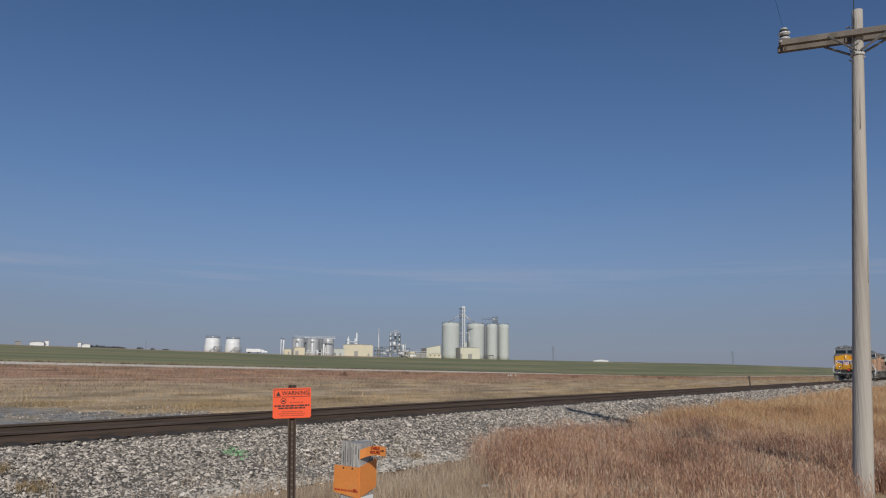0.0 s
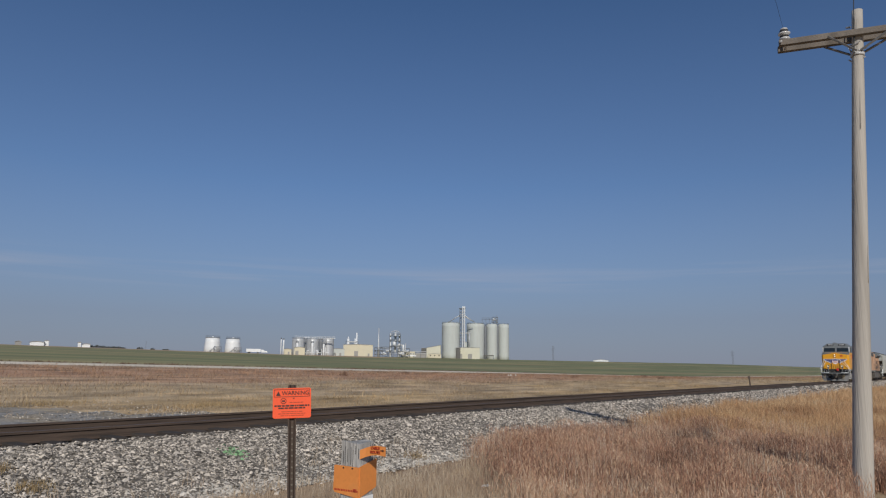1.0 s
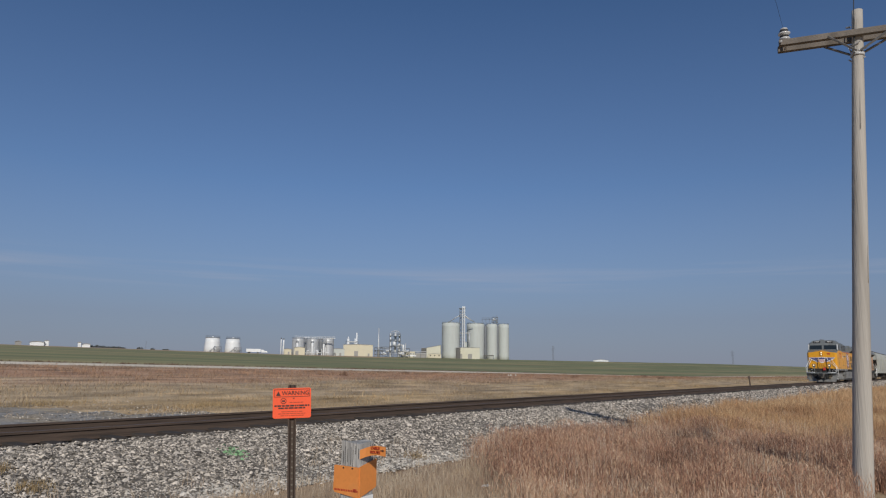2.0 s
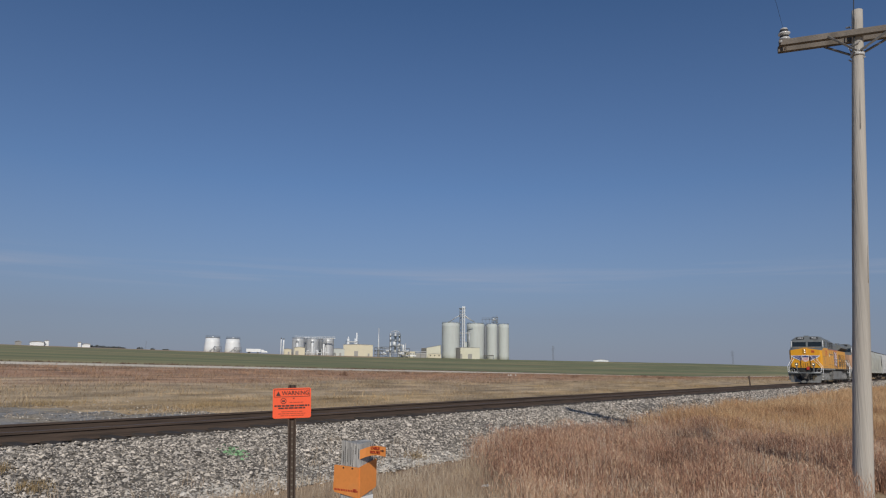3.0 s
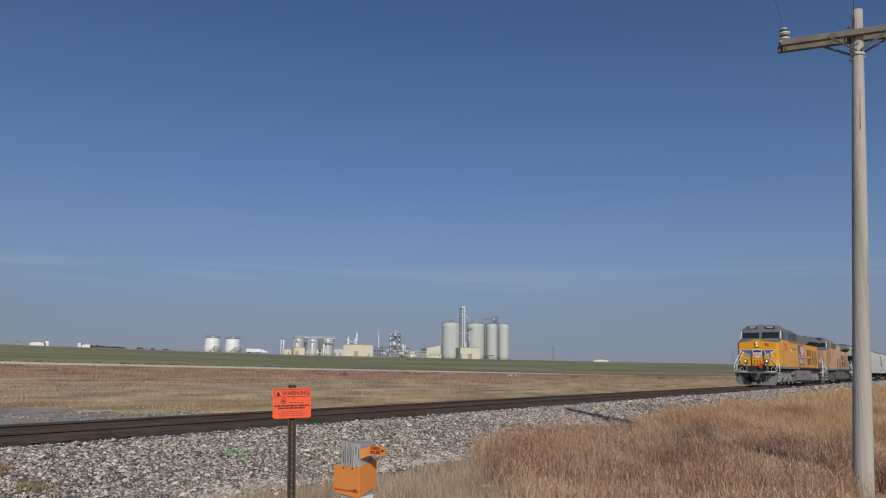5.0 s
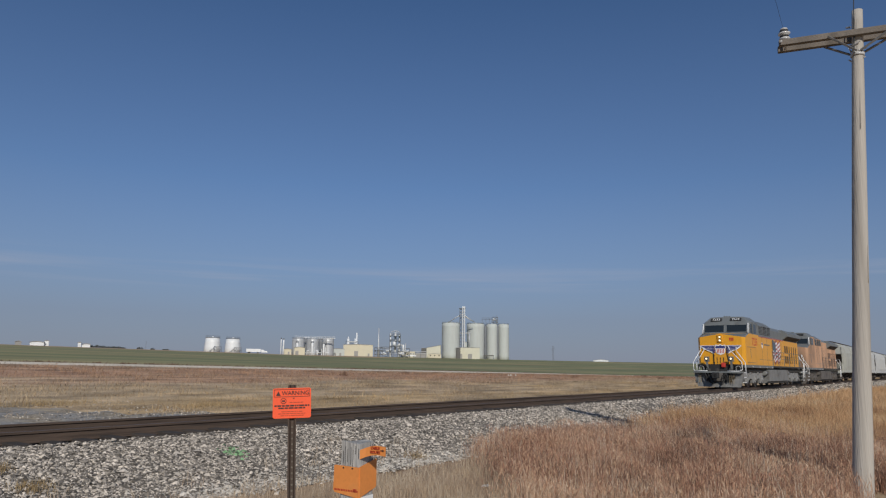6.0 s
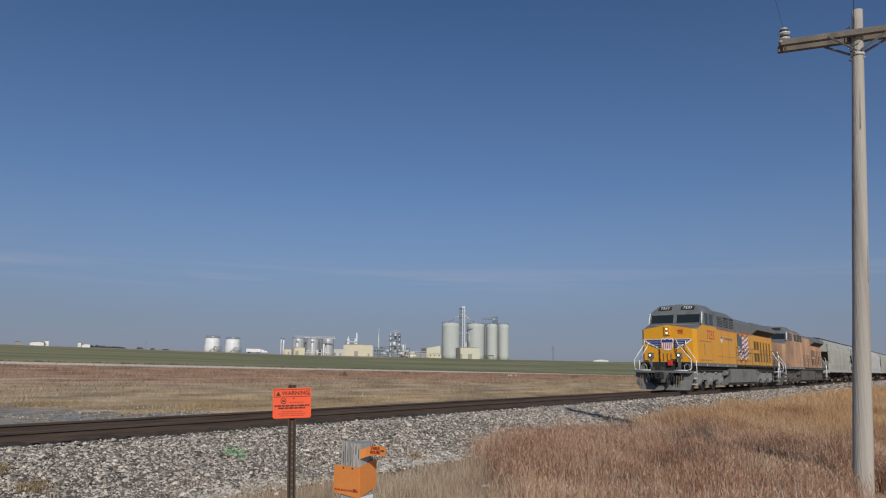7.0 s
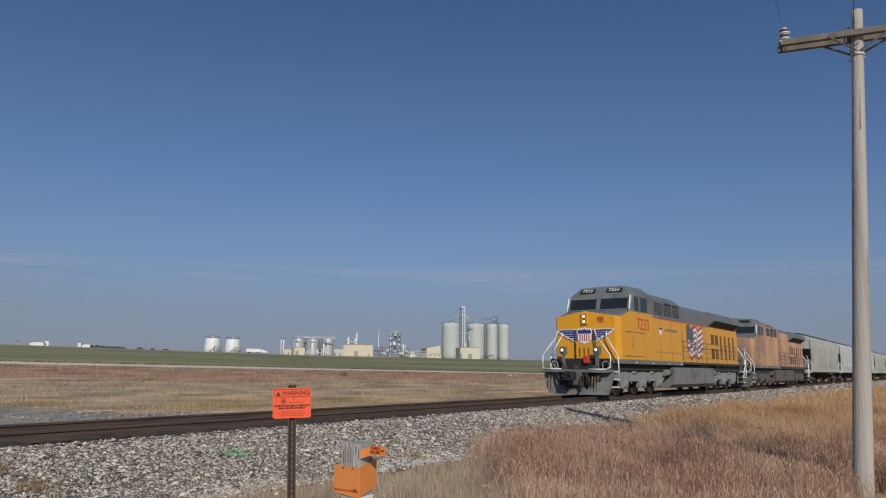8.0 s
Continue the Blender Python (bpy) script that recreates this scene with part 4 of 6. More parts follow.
def hopper(label, paint, ribs, length=19.0):
    ca = thing("hopper_car", label, "freight car", group="hopper cars of the train")
    L = length

    def ring(z0):
        half = [(1.46, z0), (1.56, 1.9), (1.6, 2.6), (1.58, 3.4), (1.42, 3.98), (1.08, 4.36), (0.55, 4.54)]
        if z0 > 1.5:
            half = [(1.5, z0), (1.53, z0 + 0.05), (1.56, z0 + 0.1), (1.57, max(3.4, z0 + 0.15)), (1.42, 3.98), (1.08, 4.36), (0.55, 4.54)]
        return [(-x, z) for x, z in half] + [(x, z) for x, z in half[::-1]]
    b = loft(bmesh.new(), [(1.05, ring(3.2)), (1.7, ring(3.0)), (2.7, ring(1.25)), (L - 2.7, ring(1.25)), (L - 1.7, ring(3.0)), (L - 1.05, ring(3.2))])
    body = part("body", b, paint, ca)
    for k in range(ribs):
        y = 3.2 + (L - 6.4) * k / max(1, ribs - 1)
        for s in (-1, 1):
            b = bmesh.new()
            pts = [(s * 1.57, 1.35), (s * 1.625, 1.9), (s * 1.64, 2.6), (s * 1.62, 3.4), (s * 1.45, 4.0), (s * 1.1, 4.4), (s * 1.0, 4.3), (s * 1.4, 3.9), (s * 1.5, 2.6)]
            prism(b, pts, "y", y - 0.03, y + 0.03)
            part("side_rib", b, paint, body)
    b = bmesh.new()
    for s in (-1, 1):
        xx = sorted((s * 1.38, s * 1.56))
        box(b, xx[0], xx[1], 0.9, L - 0.9, 1.08, 1.32, 0.02)
    box(b, -1.5, 1.5, 0.8, 1.0, 1.02, 1.3)
    box(b, -1.5, 1.5, L - 1.0, L - 0.8, 1.02, 1.3)
    box(b, -0.3, 0.3, 0.2, L - 0.2, 0.86, 1.1)
    part("side_sill", b, paint, ca)
    b = bmesh.new()
    for k in range(3):
        c = L / 2 + (k - 1) * 4.1
        loft(b, [(c - 1.75, [(-1.25, 1.25), (-1.25, 1.2), (1.25, 1.2), (1.25, 1.25)]), (c - 0.4, [(-0.6, 1.25), (-0.6, 0.48), (0.6, 0.48), (0.6, 1.25)]), (c + 0.4, [(-0.6, 1.25), (-0.6, 0.48), (0.6, 0.48), (0.6, 1.25)]), (c + 1.75, [(-1.25, 1.25), (-1.25, 1.2), (1.25, 1.2), (1.25, 1.25)])])
        box(b, -0.95, 0.95, c - 0.35, c + 0.35, 0.34, 0.52)
    part("discharge_hopper", b, M_HOPPER_UNDER, ca, "brown sloping discharge hoppers under the body")
    b = bmesh.new()
    box(b, -0.62, 0.62, 1.2, L - 1.2, 4.6, 4.64)
    for k in range(12):
        y = 1.6 + (L - 3.2) * k / 11
        box(b, -0.6, 0.6, y - 0.03, y + 0.03, 4.5, 4.6)
    box(b, -0.3, 0.3, 2.0, L - 2.0, 4.52, 4.7, 0.02)
    part("roof_walkway", b, M_HOPPER_UNDER, ca, "dark roof walkway and hatch trough")
    for end in (0, 1):
        f = (lambda y: y) if end == 0 else (lambda y: L - y)
        b = bmesh.new()
        # sloping end sheet over an open end platform
        y0, y1 = f(1.25), f(3.3)
        prism(b, [(y0, 3.2), (y1, 1.3), (y1, 1.15), (y0, 3.05)], "x", -1.4, 1.4)
        part("slope_sheet", b, M_HOPPER_UNDER, ca, "dark sloping end sheet")
        for s in (-1, 1):
            b = bmesh.new()
            for yy in (1.0, 1.45):
                rod(b, (s * 1.5, f(yy), 1.1), (s * 1.5, f(yy), 4.3 if yy < 1.2 else 3.3), 0.03, 0.03, 6)
            for k in range(8):
                z = 1.4 + 0.36 * k
                rod(b, (s * 1.5, f(1.0), z), (s * 1.5, f(1.45), z), 0.018, 0.018, 6)
            q = sorted((f(0.95), f(2.3)))
            xx = sorted((s * 1.42, s * 1.5))
            box(b, xx[0], xx[1], q[0], q[1], 1.3, 2.0)
            part("ladder", b, paint, ca)
        b = bmesh.new()
        ya, yb = sorted((f(0.0), f(0.9)))
        box(b, -0.11, 0.11, ya, yb, 0.68, 0.92, 0.03)
        yc, yd = sorted((f(0.0), f(0.28)))
        box(b, -0.2, 0.2, yc, yd, 0.62, 0.98, 0.05)
        part("coupler", b, M_DARK, ca)
        b = bmesh.new()
        for s in (-1, 1):
            prism(b, [(-1.15, 0.58), (-1.15, 0.4), (-0.7, 0.4), (-0.45, 0.22), (0.45, 0.22), (0.7, 0.4), (1.15, 0.4), (1.15, 0.58), (0.4, 0.84), (-0.4, 0.84)], "x", s * 0.95, s * 1.08)
            rod(b, (s * 1.1, -0.88, 0.46), (s * 1.14, -0.88, 0.46), 0.13, 0.13, 10)
            rod(b, (s * 1.1, 0.88, 0.46), (s * 1.14, 0.88, 0.46), 0.13, 0.13, 10)
            for y in (-0.18, 0, 0.18):
                rod(b, (s * 1.1, y, 0.3), (s * 1.1, y, 0.6), 0.07, 0.07, 8)
        box(b, -1.1, 1.1, -0.25, 0.25, 0.6, 0.86)
        tr = part("truck", b, M_HOPPER_UNDER, ca, "two-axle freight truck, rust brown")
        tr.location = (0, f(2.6), 0)
        for y in (-0.88, 0.88):
            wheelset(tr, y, 0.457, M_STEEL)
    return ca


SPEED = 10.03         # metres a second, steady
LAST = 24.55           # where the leading coupler stands at the end
TRAIN = []


def copy_vehicle(ob):
    """A second vehicle of the same build; its wheels roll as well."""
    made = copy_thing(ob, Matrix.Identity(4))
    for t in made.children:
        for o in t.children:
            if o.name.startswith("wheelset"):
                WHEELS.append((o, o.location.y, o.location.z))
    return made


lead_loco = locomotive("bright yellow and grey diesel locomotive, headlights lit, leading the train", M_YELLOW, M_UNDER, True)
second_loco = locomotive("sun-faded, grimy pinkish-yellow diesel locomotive coupled second", M_FADED, M_UNDER_OLD, False)
grey_hopper = hopper("pale grey covered hopper car with curved sides", M_HOPPER, 3)
white_hopper = hopper("whitish covered hopper car with curved ribbed sides", M_HOPPER_B, 9)
CAR = 19.0
TRAIN += [(lead_loco, 0.0), (second_loco, 22.3), (grey_hopper, 44.6), (white_hopper, 44.6 + CAR)]
for k in range(2, 6):
    TRAIN.append((copy_vehicle(grey_hopper if k % 2 else white_hopper), 44.6 + k * CAR))


# ---- utility pole ----
M_CERAMIC = mat("glazed_insulator", (0.55, 0.54, 0.52), 0.2, vary=0.1, scale=8, fine=40, bump=0.0)
M_WIRE = mat("dark_wire", (0.03, 0.03, 0.03), 0.6, vary=0.1, bump=0.0)
POLE_LOW, POLE_TOP = Vector((6.382, 10.751, -1.3)), Vector((6.885, 10.44, 7.02))


def utility_pole():
    up = thing("utility_pole", "weathered grey wooden utility pole with double crossarm, leaning slightly", "utility pole", pose(POLE_LOW.x, POLE_LOW.y, POLE_LOW.z))
    axis = POLE_TOP - POLE_LOW
    n, rings = 20, 40
    bm = bmesh.new()
    q = axis.to_track_quat("Z", "Y")
    vs = []
    for i in range(rings + 1):
        t = i / rings
        r = 0.15 * (1 - t) + 0.08 * t
        vs.append([bm.verts.new(axis * t + q @ Vector((math.cos(2 * math.pi * k / n) * r * (1 + 0.05 * noise.noise((k * 0.9, t * 3, 2))), math.sin(2 * math.pi * k / n) * r * (1 + 0.05 * noise.noise((k * 0.9, t * 3, 9))), 0))) for k in range(n)])
    for a, b in zip(vs[:-1], vs[1:]):
        for k in range(n):
            f = bm.faces.new((a[k], a[(k + 1) % n], b[(k + 1) % n], b[k]))
            f.smooth = True
    bm.faces.new(vs[0][::-1])
    bm.faces.new(vs[-1])
    part("shaft", bm, M_POLE, up)
    bm = bmesh.new()
    for t, a0, dz in ((0.32, 1.2, 0.4), (0.45, 4.1, 0.6), (0.6, 2.6, 0.5), (0.75, 3.4, 0.7), (0.22, 5.0, 0.5)):
        # drying cracks: thin dark slivers standing a hair proud of the wood
        r = (0.152 * (1 - t) + 0.094 * t) * 1.0
        c = axis * t + q @ Vector((math.cos(a0) * r, math.sin(a0) * r, 0))
        rod(bm, c, c + axis.normalized() * dz - q @ Vector((math.cos(a0), math.sin(a0), 0)) * 0.004, 0.004, 0.001, 5)
    part("crack", bm, M_ARM, up, "dark drying cracks")
    # crossarms, one each side of the shaft
    arm_dir = Vector((-0.925, 0.38, 0.012)).normalized()
    across = Vector((arm_dir.y, -arm_dir.x, 0)).normalized()
    c = axis * 0.9465
    rot = Matrix((arm_dir, across, arm_dir.cross(across))).transposed().to_4x4()
    if rot.determinant() < 0:
        rot = Matrix((arm_dir, -across, arm_dir.cross(-across))).transposed().to_4x4()
    for s in (-1, 1):
        bm = box(bmesh.new(), -1.185, 1.185, -0.045, 0.045, -0.05, 0.05, 0.006)
        ob = part("crossarm", bm, M_ARM, up)
        ob.matrix_basis = Matrix.Translation(c + across * s * 0.13) @ rot
    for s in (-1, 1):
        for e in (-1, 1):
            bm = bmesh.new()
            p0 = c + arm_dir * e * 0.46 + across * s * 0.2 - Vector((0, 0, 0.03))
            p1 = c - axis.normalized() * 0.3 + across * s * 0.11 + arm_dir * e * 0.03
            d = (p1 - p0).normalized()
            rod(bm, p0, p1, 0.02, 0.02, 4)
            part("brace", bm, M_IRON, up, "grey iron brace")
    bm = bmesh.new()
    for k in range(9):
        a = k * 2.4
        p = c - axis.normalized() * (0.16 + 0.035 * k) + q @ Vector((math.cos(a) * 0.105, math.sin(a) * 0.105, 0))
        rod(bm, p, p + q @ Vector((math.cos(a + 1.9) * 0.12, math.sin(a + 1.9) * 0.12, 0.05)), 0.014, 0.01, 6)
    rod(bm, c - axis.normalized() * 0.36, c - axis.normalized() * 0.31, 0.103, 0.103, 14)
    part("hardware", bm, M_CERAMIC, up, "grey clamps and bolts round the shaft")
    bm = bmesh.new()
    for e in (-0.93, -0.4, 0.93):
        for s in (-1, 1):
            rod(bm, c + arm_dir * e * 1.24 + across * s * 0.22, c + arm_dir * e * 1.24 + across * s * 0.205, 0.02, 0.02, 6)
    rod(bm, c + axis.normalized() * 0.17 + arm_dir * 0.1, c + axis.normalized() * 0.17 + arm_dir * 0.17, 0.02, 0.012, 6)
    part("bolt", bm, M_IRON, up)
    for e in (1.08, -1.08):
        base = c + arm_dir * e + Vector((0, 0, 0.06))
        bm = lathe(bmesh.new(), [(0.02, -0.14), (0.02, 0.02), (0.05, 0.03), (0.085, 0.05), (0.09, 0.075), (0.06, 0.09), (0.05, 0.13), (0.09, 0.145), (0.1, 0.17), (0.06, 0.19), (0.045, 0.225), (0.06, 0.235), (0.06, 0.255), (0.02, 0.265)], 16, base)
        ins = part("insulator", bm, M_CERAMIC, up, "pale glazed pin insulator with dark skirts")
        for z in (0.11, 0.21):
            part("dark_band", lathe(bmesh.new(), [(0.056, z - 0.022), (0.07, z - 0.012), (0.07, z + 0.012), (0.056, z + 0.022)], 16, base), M_DARK, ins, "dark glazed band")
    return up, c, arm_dir, across


up, arm_c, arm_dir, arm_across = utility_pole()


def wire(p, q, sag, r, label):
    pts = []
    p, q = Vector(p), Vector(q)
    for i in range(25):
        t = i / 24
        v = p.lerp(q, t)
        v.z -= sag * 4 * t * (1 - t)
        pts.append(v)
    bm = pipe(bmesh.new(), pts, r, 6)
    return thing("overhead_wire", label, "wire", bm=bm, material=M_WIRE, group="wires from the pole")


tip = POLE_LOW + arm_c + arm_dir * 1.08 + Vector((0, 0, 0.29))
wire(tip, tip + Vector((-21.4, -34, 0.6)), 0.5, 0.0022, "thin dark wire running from the insulator")
bmw = pipe(bmesh.new(), [POLE_LOW + (POLE_TOP - POLE_LOW) * t + Vector((-0.104 - 0.045 * (1 - t), -0.078 - 0.04 * (1 - t), 0)) for t in (0.9, 0.97, 1.0, 1.03)], 0.008, 6)
thing("ground_wire", "short dark lead stapled to the pole's head", "wire", bm=bmw, material=M_WIRE)


# ---- marker signs by the track ----
M_SIGN = mat("fluorescent_orange_sheet", (0.90, 0.105, 0.03), 0.45, vary=0.06, scale=4, fine=60, bump=0.02)
M_ORANGE = mat("faded_orange_plastic", (0.70, 0.25, 0.06), 0.5, vary=0.1, scale=5, fine=40, bump=0.03, dirt=(0.55, 0.24, 0.08), dirt_amt=0.25, dirt_scale=6)
M_INK = mat("black_print", (0.05, 0.02, 0.015), 0.6, vary=0.05, bump=0.0)
M_FADEINK = mat("worn_print", (0.42, 0.06, 0.02), 0.6, vary=0.1, bump=0.0)
M_CHANNEL = mat("rusty_sign_post", (0.085, 0.06, 0.045), 0.75, metal=0.3, vary=0.25, scale=6, fine=60, bump=0.2)
M_OLDWOOD = mat("silvery_weathered_wood", (0.36, 0.345, 0.32), 0.9, vary=0.4, scale=12, fine=70, bump=0.8, streak=14)


def warning_sign():
    z0 = -0.72
    ws = thing("warning_sign", "fluorescent orange warning sign on a rusty perforated steel post", "sign", pose(-1.324, 6.28, 0, 0, -2.2, 6))
    bm = bmesh.new()
    # perforated channel: web with flanges, a row of holes shown as dark recessed discs
    prof = [(-0.037, 0.0), (-0.037, 0.006), (-0.022, 0.01), (-0.018, 0.034), (0.018, 0.034), (0.022, 0.01), (0.037, 0.006), (0.037, 0.0), (0.024, 0.002), (0.012, 0.028), (-0.012, 0.028), (-0.024, 0.002)]
    prism(bm, prof, "z", z0 - 0.3, 0.895)
    part("post", bm, M_CHANNEL, ws)
    bm = bmesh.new()
    for k in range(24):
        z = 0.52 - 0.05 * k
        rod(bm, (0, 0.0255, z), (0, 0.0285, z), 0.009, 0.009, 10)
    part("hole", bm, M_BALLAST, ws, "row of punched holes showing pale behind")
    bm = bmesh.new()
    pts = []
    w, h, r = 0.17, 0.133, 0.018
    for cx, cz, a0 in ((w - r, h - r, 0), (-(w - r), h - r, 90), (-(w - r), -(h - r), 180), (w - r, -(h - r), 270)):
        for k in range(5):
            a = radians(a0 + 22.5 * k)
            pts.append((cx + r * math.cos(a), cz + r * math.sin(a)))
    prism(bm, pts, "y", -0.012, -0.008)
    pl = part("sign_plate", bm, M_SIGN, ws)
    pl.matrix_basis = pose(0, 0, 0.735)

    def bars(b, rows, y=-0.0135):
        for x0, x1, za, zb in rows:
            prism(b, [(x0, za), (x1, za), (x1, zb), (x0, zb)], "y", y - 0.001, y)
        return b
    t = lettering("warning_word", "WARNING", 0.05, M_INK, pl, pose(0.032, -0.015, 0.088, 90, 0, 0))
    b = bmesh.new()
    bars(b, ((-0.158, 0.158, 0.119, 0.123), (-0.158, 0.158, 0.055, 0.059), (-0.158, -0.155, 0.055, 0.123), (0.155, 0.158, 0.055, 0.123)))
    prism(b, [(-0.142, 0.066), (-0.1, 0.066), (-0.121, 0.108)], "y", -0.0145, -0.0135)
    part("word_frame", b, M_INK, pl)
    b = bmesh.new()
    for k in range(22):
        a = 2 * math.pi * k / 22
        a2 = 2 * math.pi * (k + 1) / 22
        rr, r2 = 0.026, 0.021
        prism(b, [(-0.075 + rr * math.cos(a), 0.02 + rr * math.sin(a)), (-0.075 + rr * math.cos(a2), 0.02 + rr * math.sin(a2)), (-0.075 + r2 * math.cos(a2), 0.02 + r2 * math.sin(a2)), (-0.075 + r2 * math.cos(a), 0.02 + r2 * math.sin(a))], "y", -0.0145, -0.0135)
    bars(b, ((-0.088, -0.062, 0.012, 0.026),))
    prism(b, [(0.004, 0.046), (0.026, 0.046), (0.015, 0.034)], "y", -0.0145, -0.0135)
    part("symbol", b, M_INK, pl, "small black symbol")
    rng = random.Random(3)
    b = bmesh.new()
    for za, x0, x1, hh in ((-0.03, -0.155, 0.155, 0.014), (-0.05, -0.12, 0.12, 0.013)):
        x = x0
        while x < x1:
            w_ = rng.uniform(0.012, 0.05)
            bars(b, ((x, min(x + w_, x1), za, za + hh),))
            x += w_ + 0.006
    part("text_bar", b, M_INK, pl, "bars of black print")
    b = bmesh.new()
    for za, x0, x1, hh in ((0.002, -0.02, 0.1, 0.007), (-0.078, -0.09, 0.1, 0.007), (-0.095, -0.12, 0.12, 0.006), (-0.112, -0.1, 0.11, 0.006)):
        x = x0
        while x < x1:
            w_ = rng.uniform(0.01, 0.035)
            bars(b, ((x, min(x + w_, x1), za, za + hh),))
            x += w_ + 0.005
    part("fine_print", b, M_FADEINK, pl, "bars of worn red print")
    b = bmesh.new()
    for z in (0.8, 0.67):
        rod(b, (0, -0.013, z), (0, 0.03, z), 0.008, 0.008, 8)
    part("bolt", b, M_SIGN, ws)


warning_sign()


def cable_marker():
    cm = thing("cable_marker_post", "silvery weathered wooden post wrapped with orange marker plates", "marker post", pose(-0.596, 5.03, 0, 0, 0, -31))
    bm = bmesh.new()
    n = 9
    # split, uneven top
    w = 0.08
    rng = random.Random(8)
    low, top = [], []
    ring = [(-w, -w), (-w * 0.3, -w * 1.02), (w * 0.4, -w), (w, -w), (w * 1.02, 0), (w, w), (0, w), (-w, w), (-w * 1.02, 0.1 * w)]
    for x, y in ring:
        low.append(bm.verts.new((x, y, -1.0)))
        top.append(bm.verts.new((x + rng.uniform(-0.004, 0.004), y, 0.535 + rng.uniform(-0.012, 0.012))))
    for i in range(n):
        bm.faces.new((low[i], low[(i + 1) % n], top[(i + 1) % n], top[i]))
    mid = bm.verts.new((0, 0, 0.53))
    for i in range(n):
        bm.faces.new((top[i], top[(i + 1) % n], mid))
    bm.faces.new(low[::-1])
    part("post", bm, M_OLDWOOD, cm)
    bm = bmesh.new()
    for f, (xa, ya) in (("x", (0, -w)), ("y", (w, 0))):
        for k in range(7):
            o = -w * 0.8 + w * 1.6 * k / 6 + rng.uniform(-0.006, 0.006)
            z1 = 0.52 - rng.uniform(0, 0.05)
            z0 = z1 - rng.uniform(0.05, 0.15)
            if f == "x":
                box(bm, o, o + 0.003, -w * 1.03, -w * 0.97, z0, z1)
            else:
                box(bm, w * 0.97, w * 1.03, o, o + 0.003, z0, z1)
    part("crack", bm, M_DARK, cm, "dark weather cracks")
    # two plates meeting at the near corner
    bm = prism(bmesh.new(), [(-0.135, 0.195), (-0.125, 0.2), (0.098, 0.385 - 0.19), (0.1, 0.0), (0.09, -0.012), (-0.125, 0.015), (-0.138, 0.03)], "y", -w - 0.012, -w - 0.006)
    pl = part("marker_plate", bm, M_ORANGE, cm, "faded orange plate with a line of worn print")
    pl.location = (0, 0, 0.175)
    b = bmesh.new()
    x = -0.125
    while x < 0.08:
        w_ = rng.uniform(0.012, 0.03)
        prism(b, [(x, 0.03), (min(x + w_, 0.09), 0.028), (min(x + w_, 0.09), 0.04), (x, 0.042)], "y", -w - 0.0145, -w - 0.0125)
        x += w_ + 0.006
    prism(b, [(0.04, 0.028), (0.07, 0.028), (0.07, 0.05), (0.04, 0.05)], "y", -w - 0.0145, -w - 0.0125)
    part("fine_print", b, M_FADEINK, pl, "bars of worn print")
    bm = prism(bmesh.new(), [(-0.098, 0.195), (0.1, 0.24), (0.108, 0.232), (0.108, 0.05), (0.098, 0.04), (-0.098, -0.012)], "x", w + 0.006, w + 0.012)
    p2 = part("marker_plate", bm, M_ORANGE, cm, "faded orange plate")
    p2.location = (0, 0, 0.175)
    b = bmesh.new()
    for x, z in ((-0.1, 0.36), (0.06, 0.36)):
        rod(b, (x * 0.5, -w - 0.016, z), (x * 0.5, -w, z), 0.006, 0.006, 8)
    part("nail", b, M_DARK, cm)
    # a strip bent like a flag above, with a printed arrow
    bm = bmesh.new()
    pts = [(0.084, -w - 0.004), (0.125, -w + 0.01), (0.165, -w + 0.014), (0.21, -w + 0.016), (0.255, -w + 0.016), (0.29, -w + 0.014)]
    zt = [0.0, 0.018, 0.03, 0.036, 0.034, 0.032]
    q0 = [bm.verts.new((x, y, 0.425 + z)) for (x, y), z in zip(pts, zt)]
    q1 = [bm.verts.new((x, y, 0.488 + z)) for (x, y), z in zip(pts, zt)]
    r0 = [bm.verts.new((x, y + 0.004, 0.425 + z)) for (x, y), z in zip(pts, zt)]
    r1 = [bm.verts.new((x, y + 0.004, 0.488 + z)) for (x, y), z in zip(pts, zt)]
    m = len(pts)
    for i in range(m - 1):
        bm.faces.new((q0[i], q0[i + 1], q1[i + 1], q1[i]))
        bm.faces.new((r1[i], r1[i + 1], r0[i + 1], r0[i]))
        bm.faces.new((q1[i], q1[i + 1], r1[i + 1], r1[i]))
        bm.faces.new((r0[i], r0[i + 1], q0[i + 1], q0[i]))
    bm.faces.new((q0[0], q1[0], r1[0], r0[0]))
    bm.faces.new((q1[-1], q0[-1], r0[-1], r1[-1]))
    bmesh.ops.recalc_face_normals(bm, faces=bm.faces)
    fl = part("marker_strip", bm, M_ORANGE, cm, "bent orange strip reading cable route with an arrow")
    lettering("strip_word", "CABLE", 0.026, M_FADEINK, fl, pose(0.205, -w + 0.0105, 0.508, 90, 0, 0))
    lettering("strip_word", "ROUTE", 0.026, M_FADEINK, fl, pose(0.205, -w + 0.0105, 0.48, 90, 0, 0))
    b = bmesh.new()
    prism(b, [(0.25, 0.491), (0.268, 0.491), (0.268, 0.485), (0.281, 0.494), (0.268, 0.503), (0.268, 0.497), (0.25, 0.497)], "y", -w + 0.010, -w + 0.012)
    part("arrow", b, M_INK, fl, "small printed arrow")
    # lower white placard
    bm = box(bmesh.new(), -0.075, 0.095, -w - 0.008, -w - 0.004, -0.1, 0.14)
    wl = part("lower_placard", bm, M_WHITE, cm, "white placard below the orange plates")
    bm = bmesh.new()
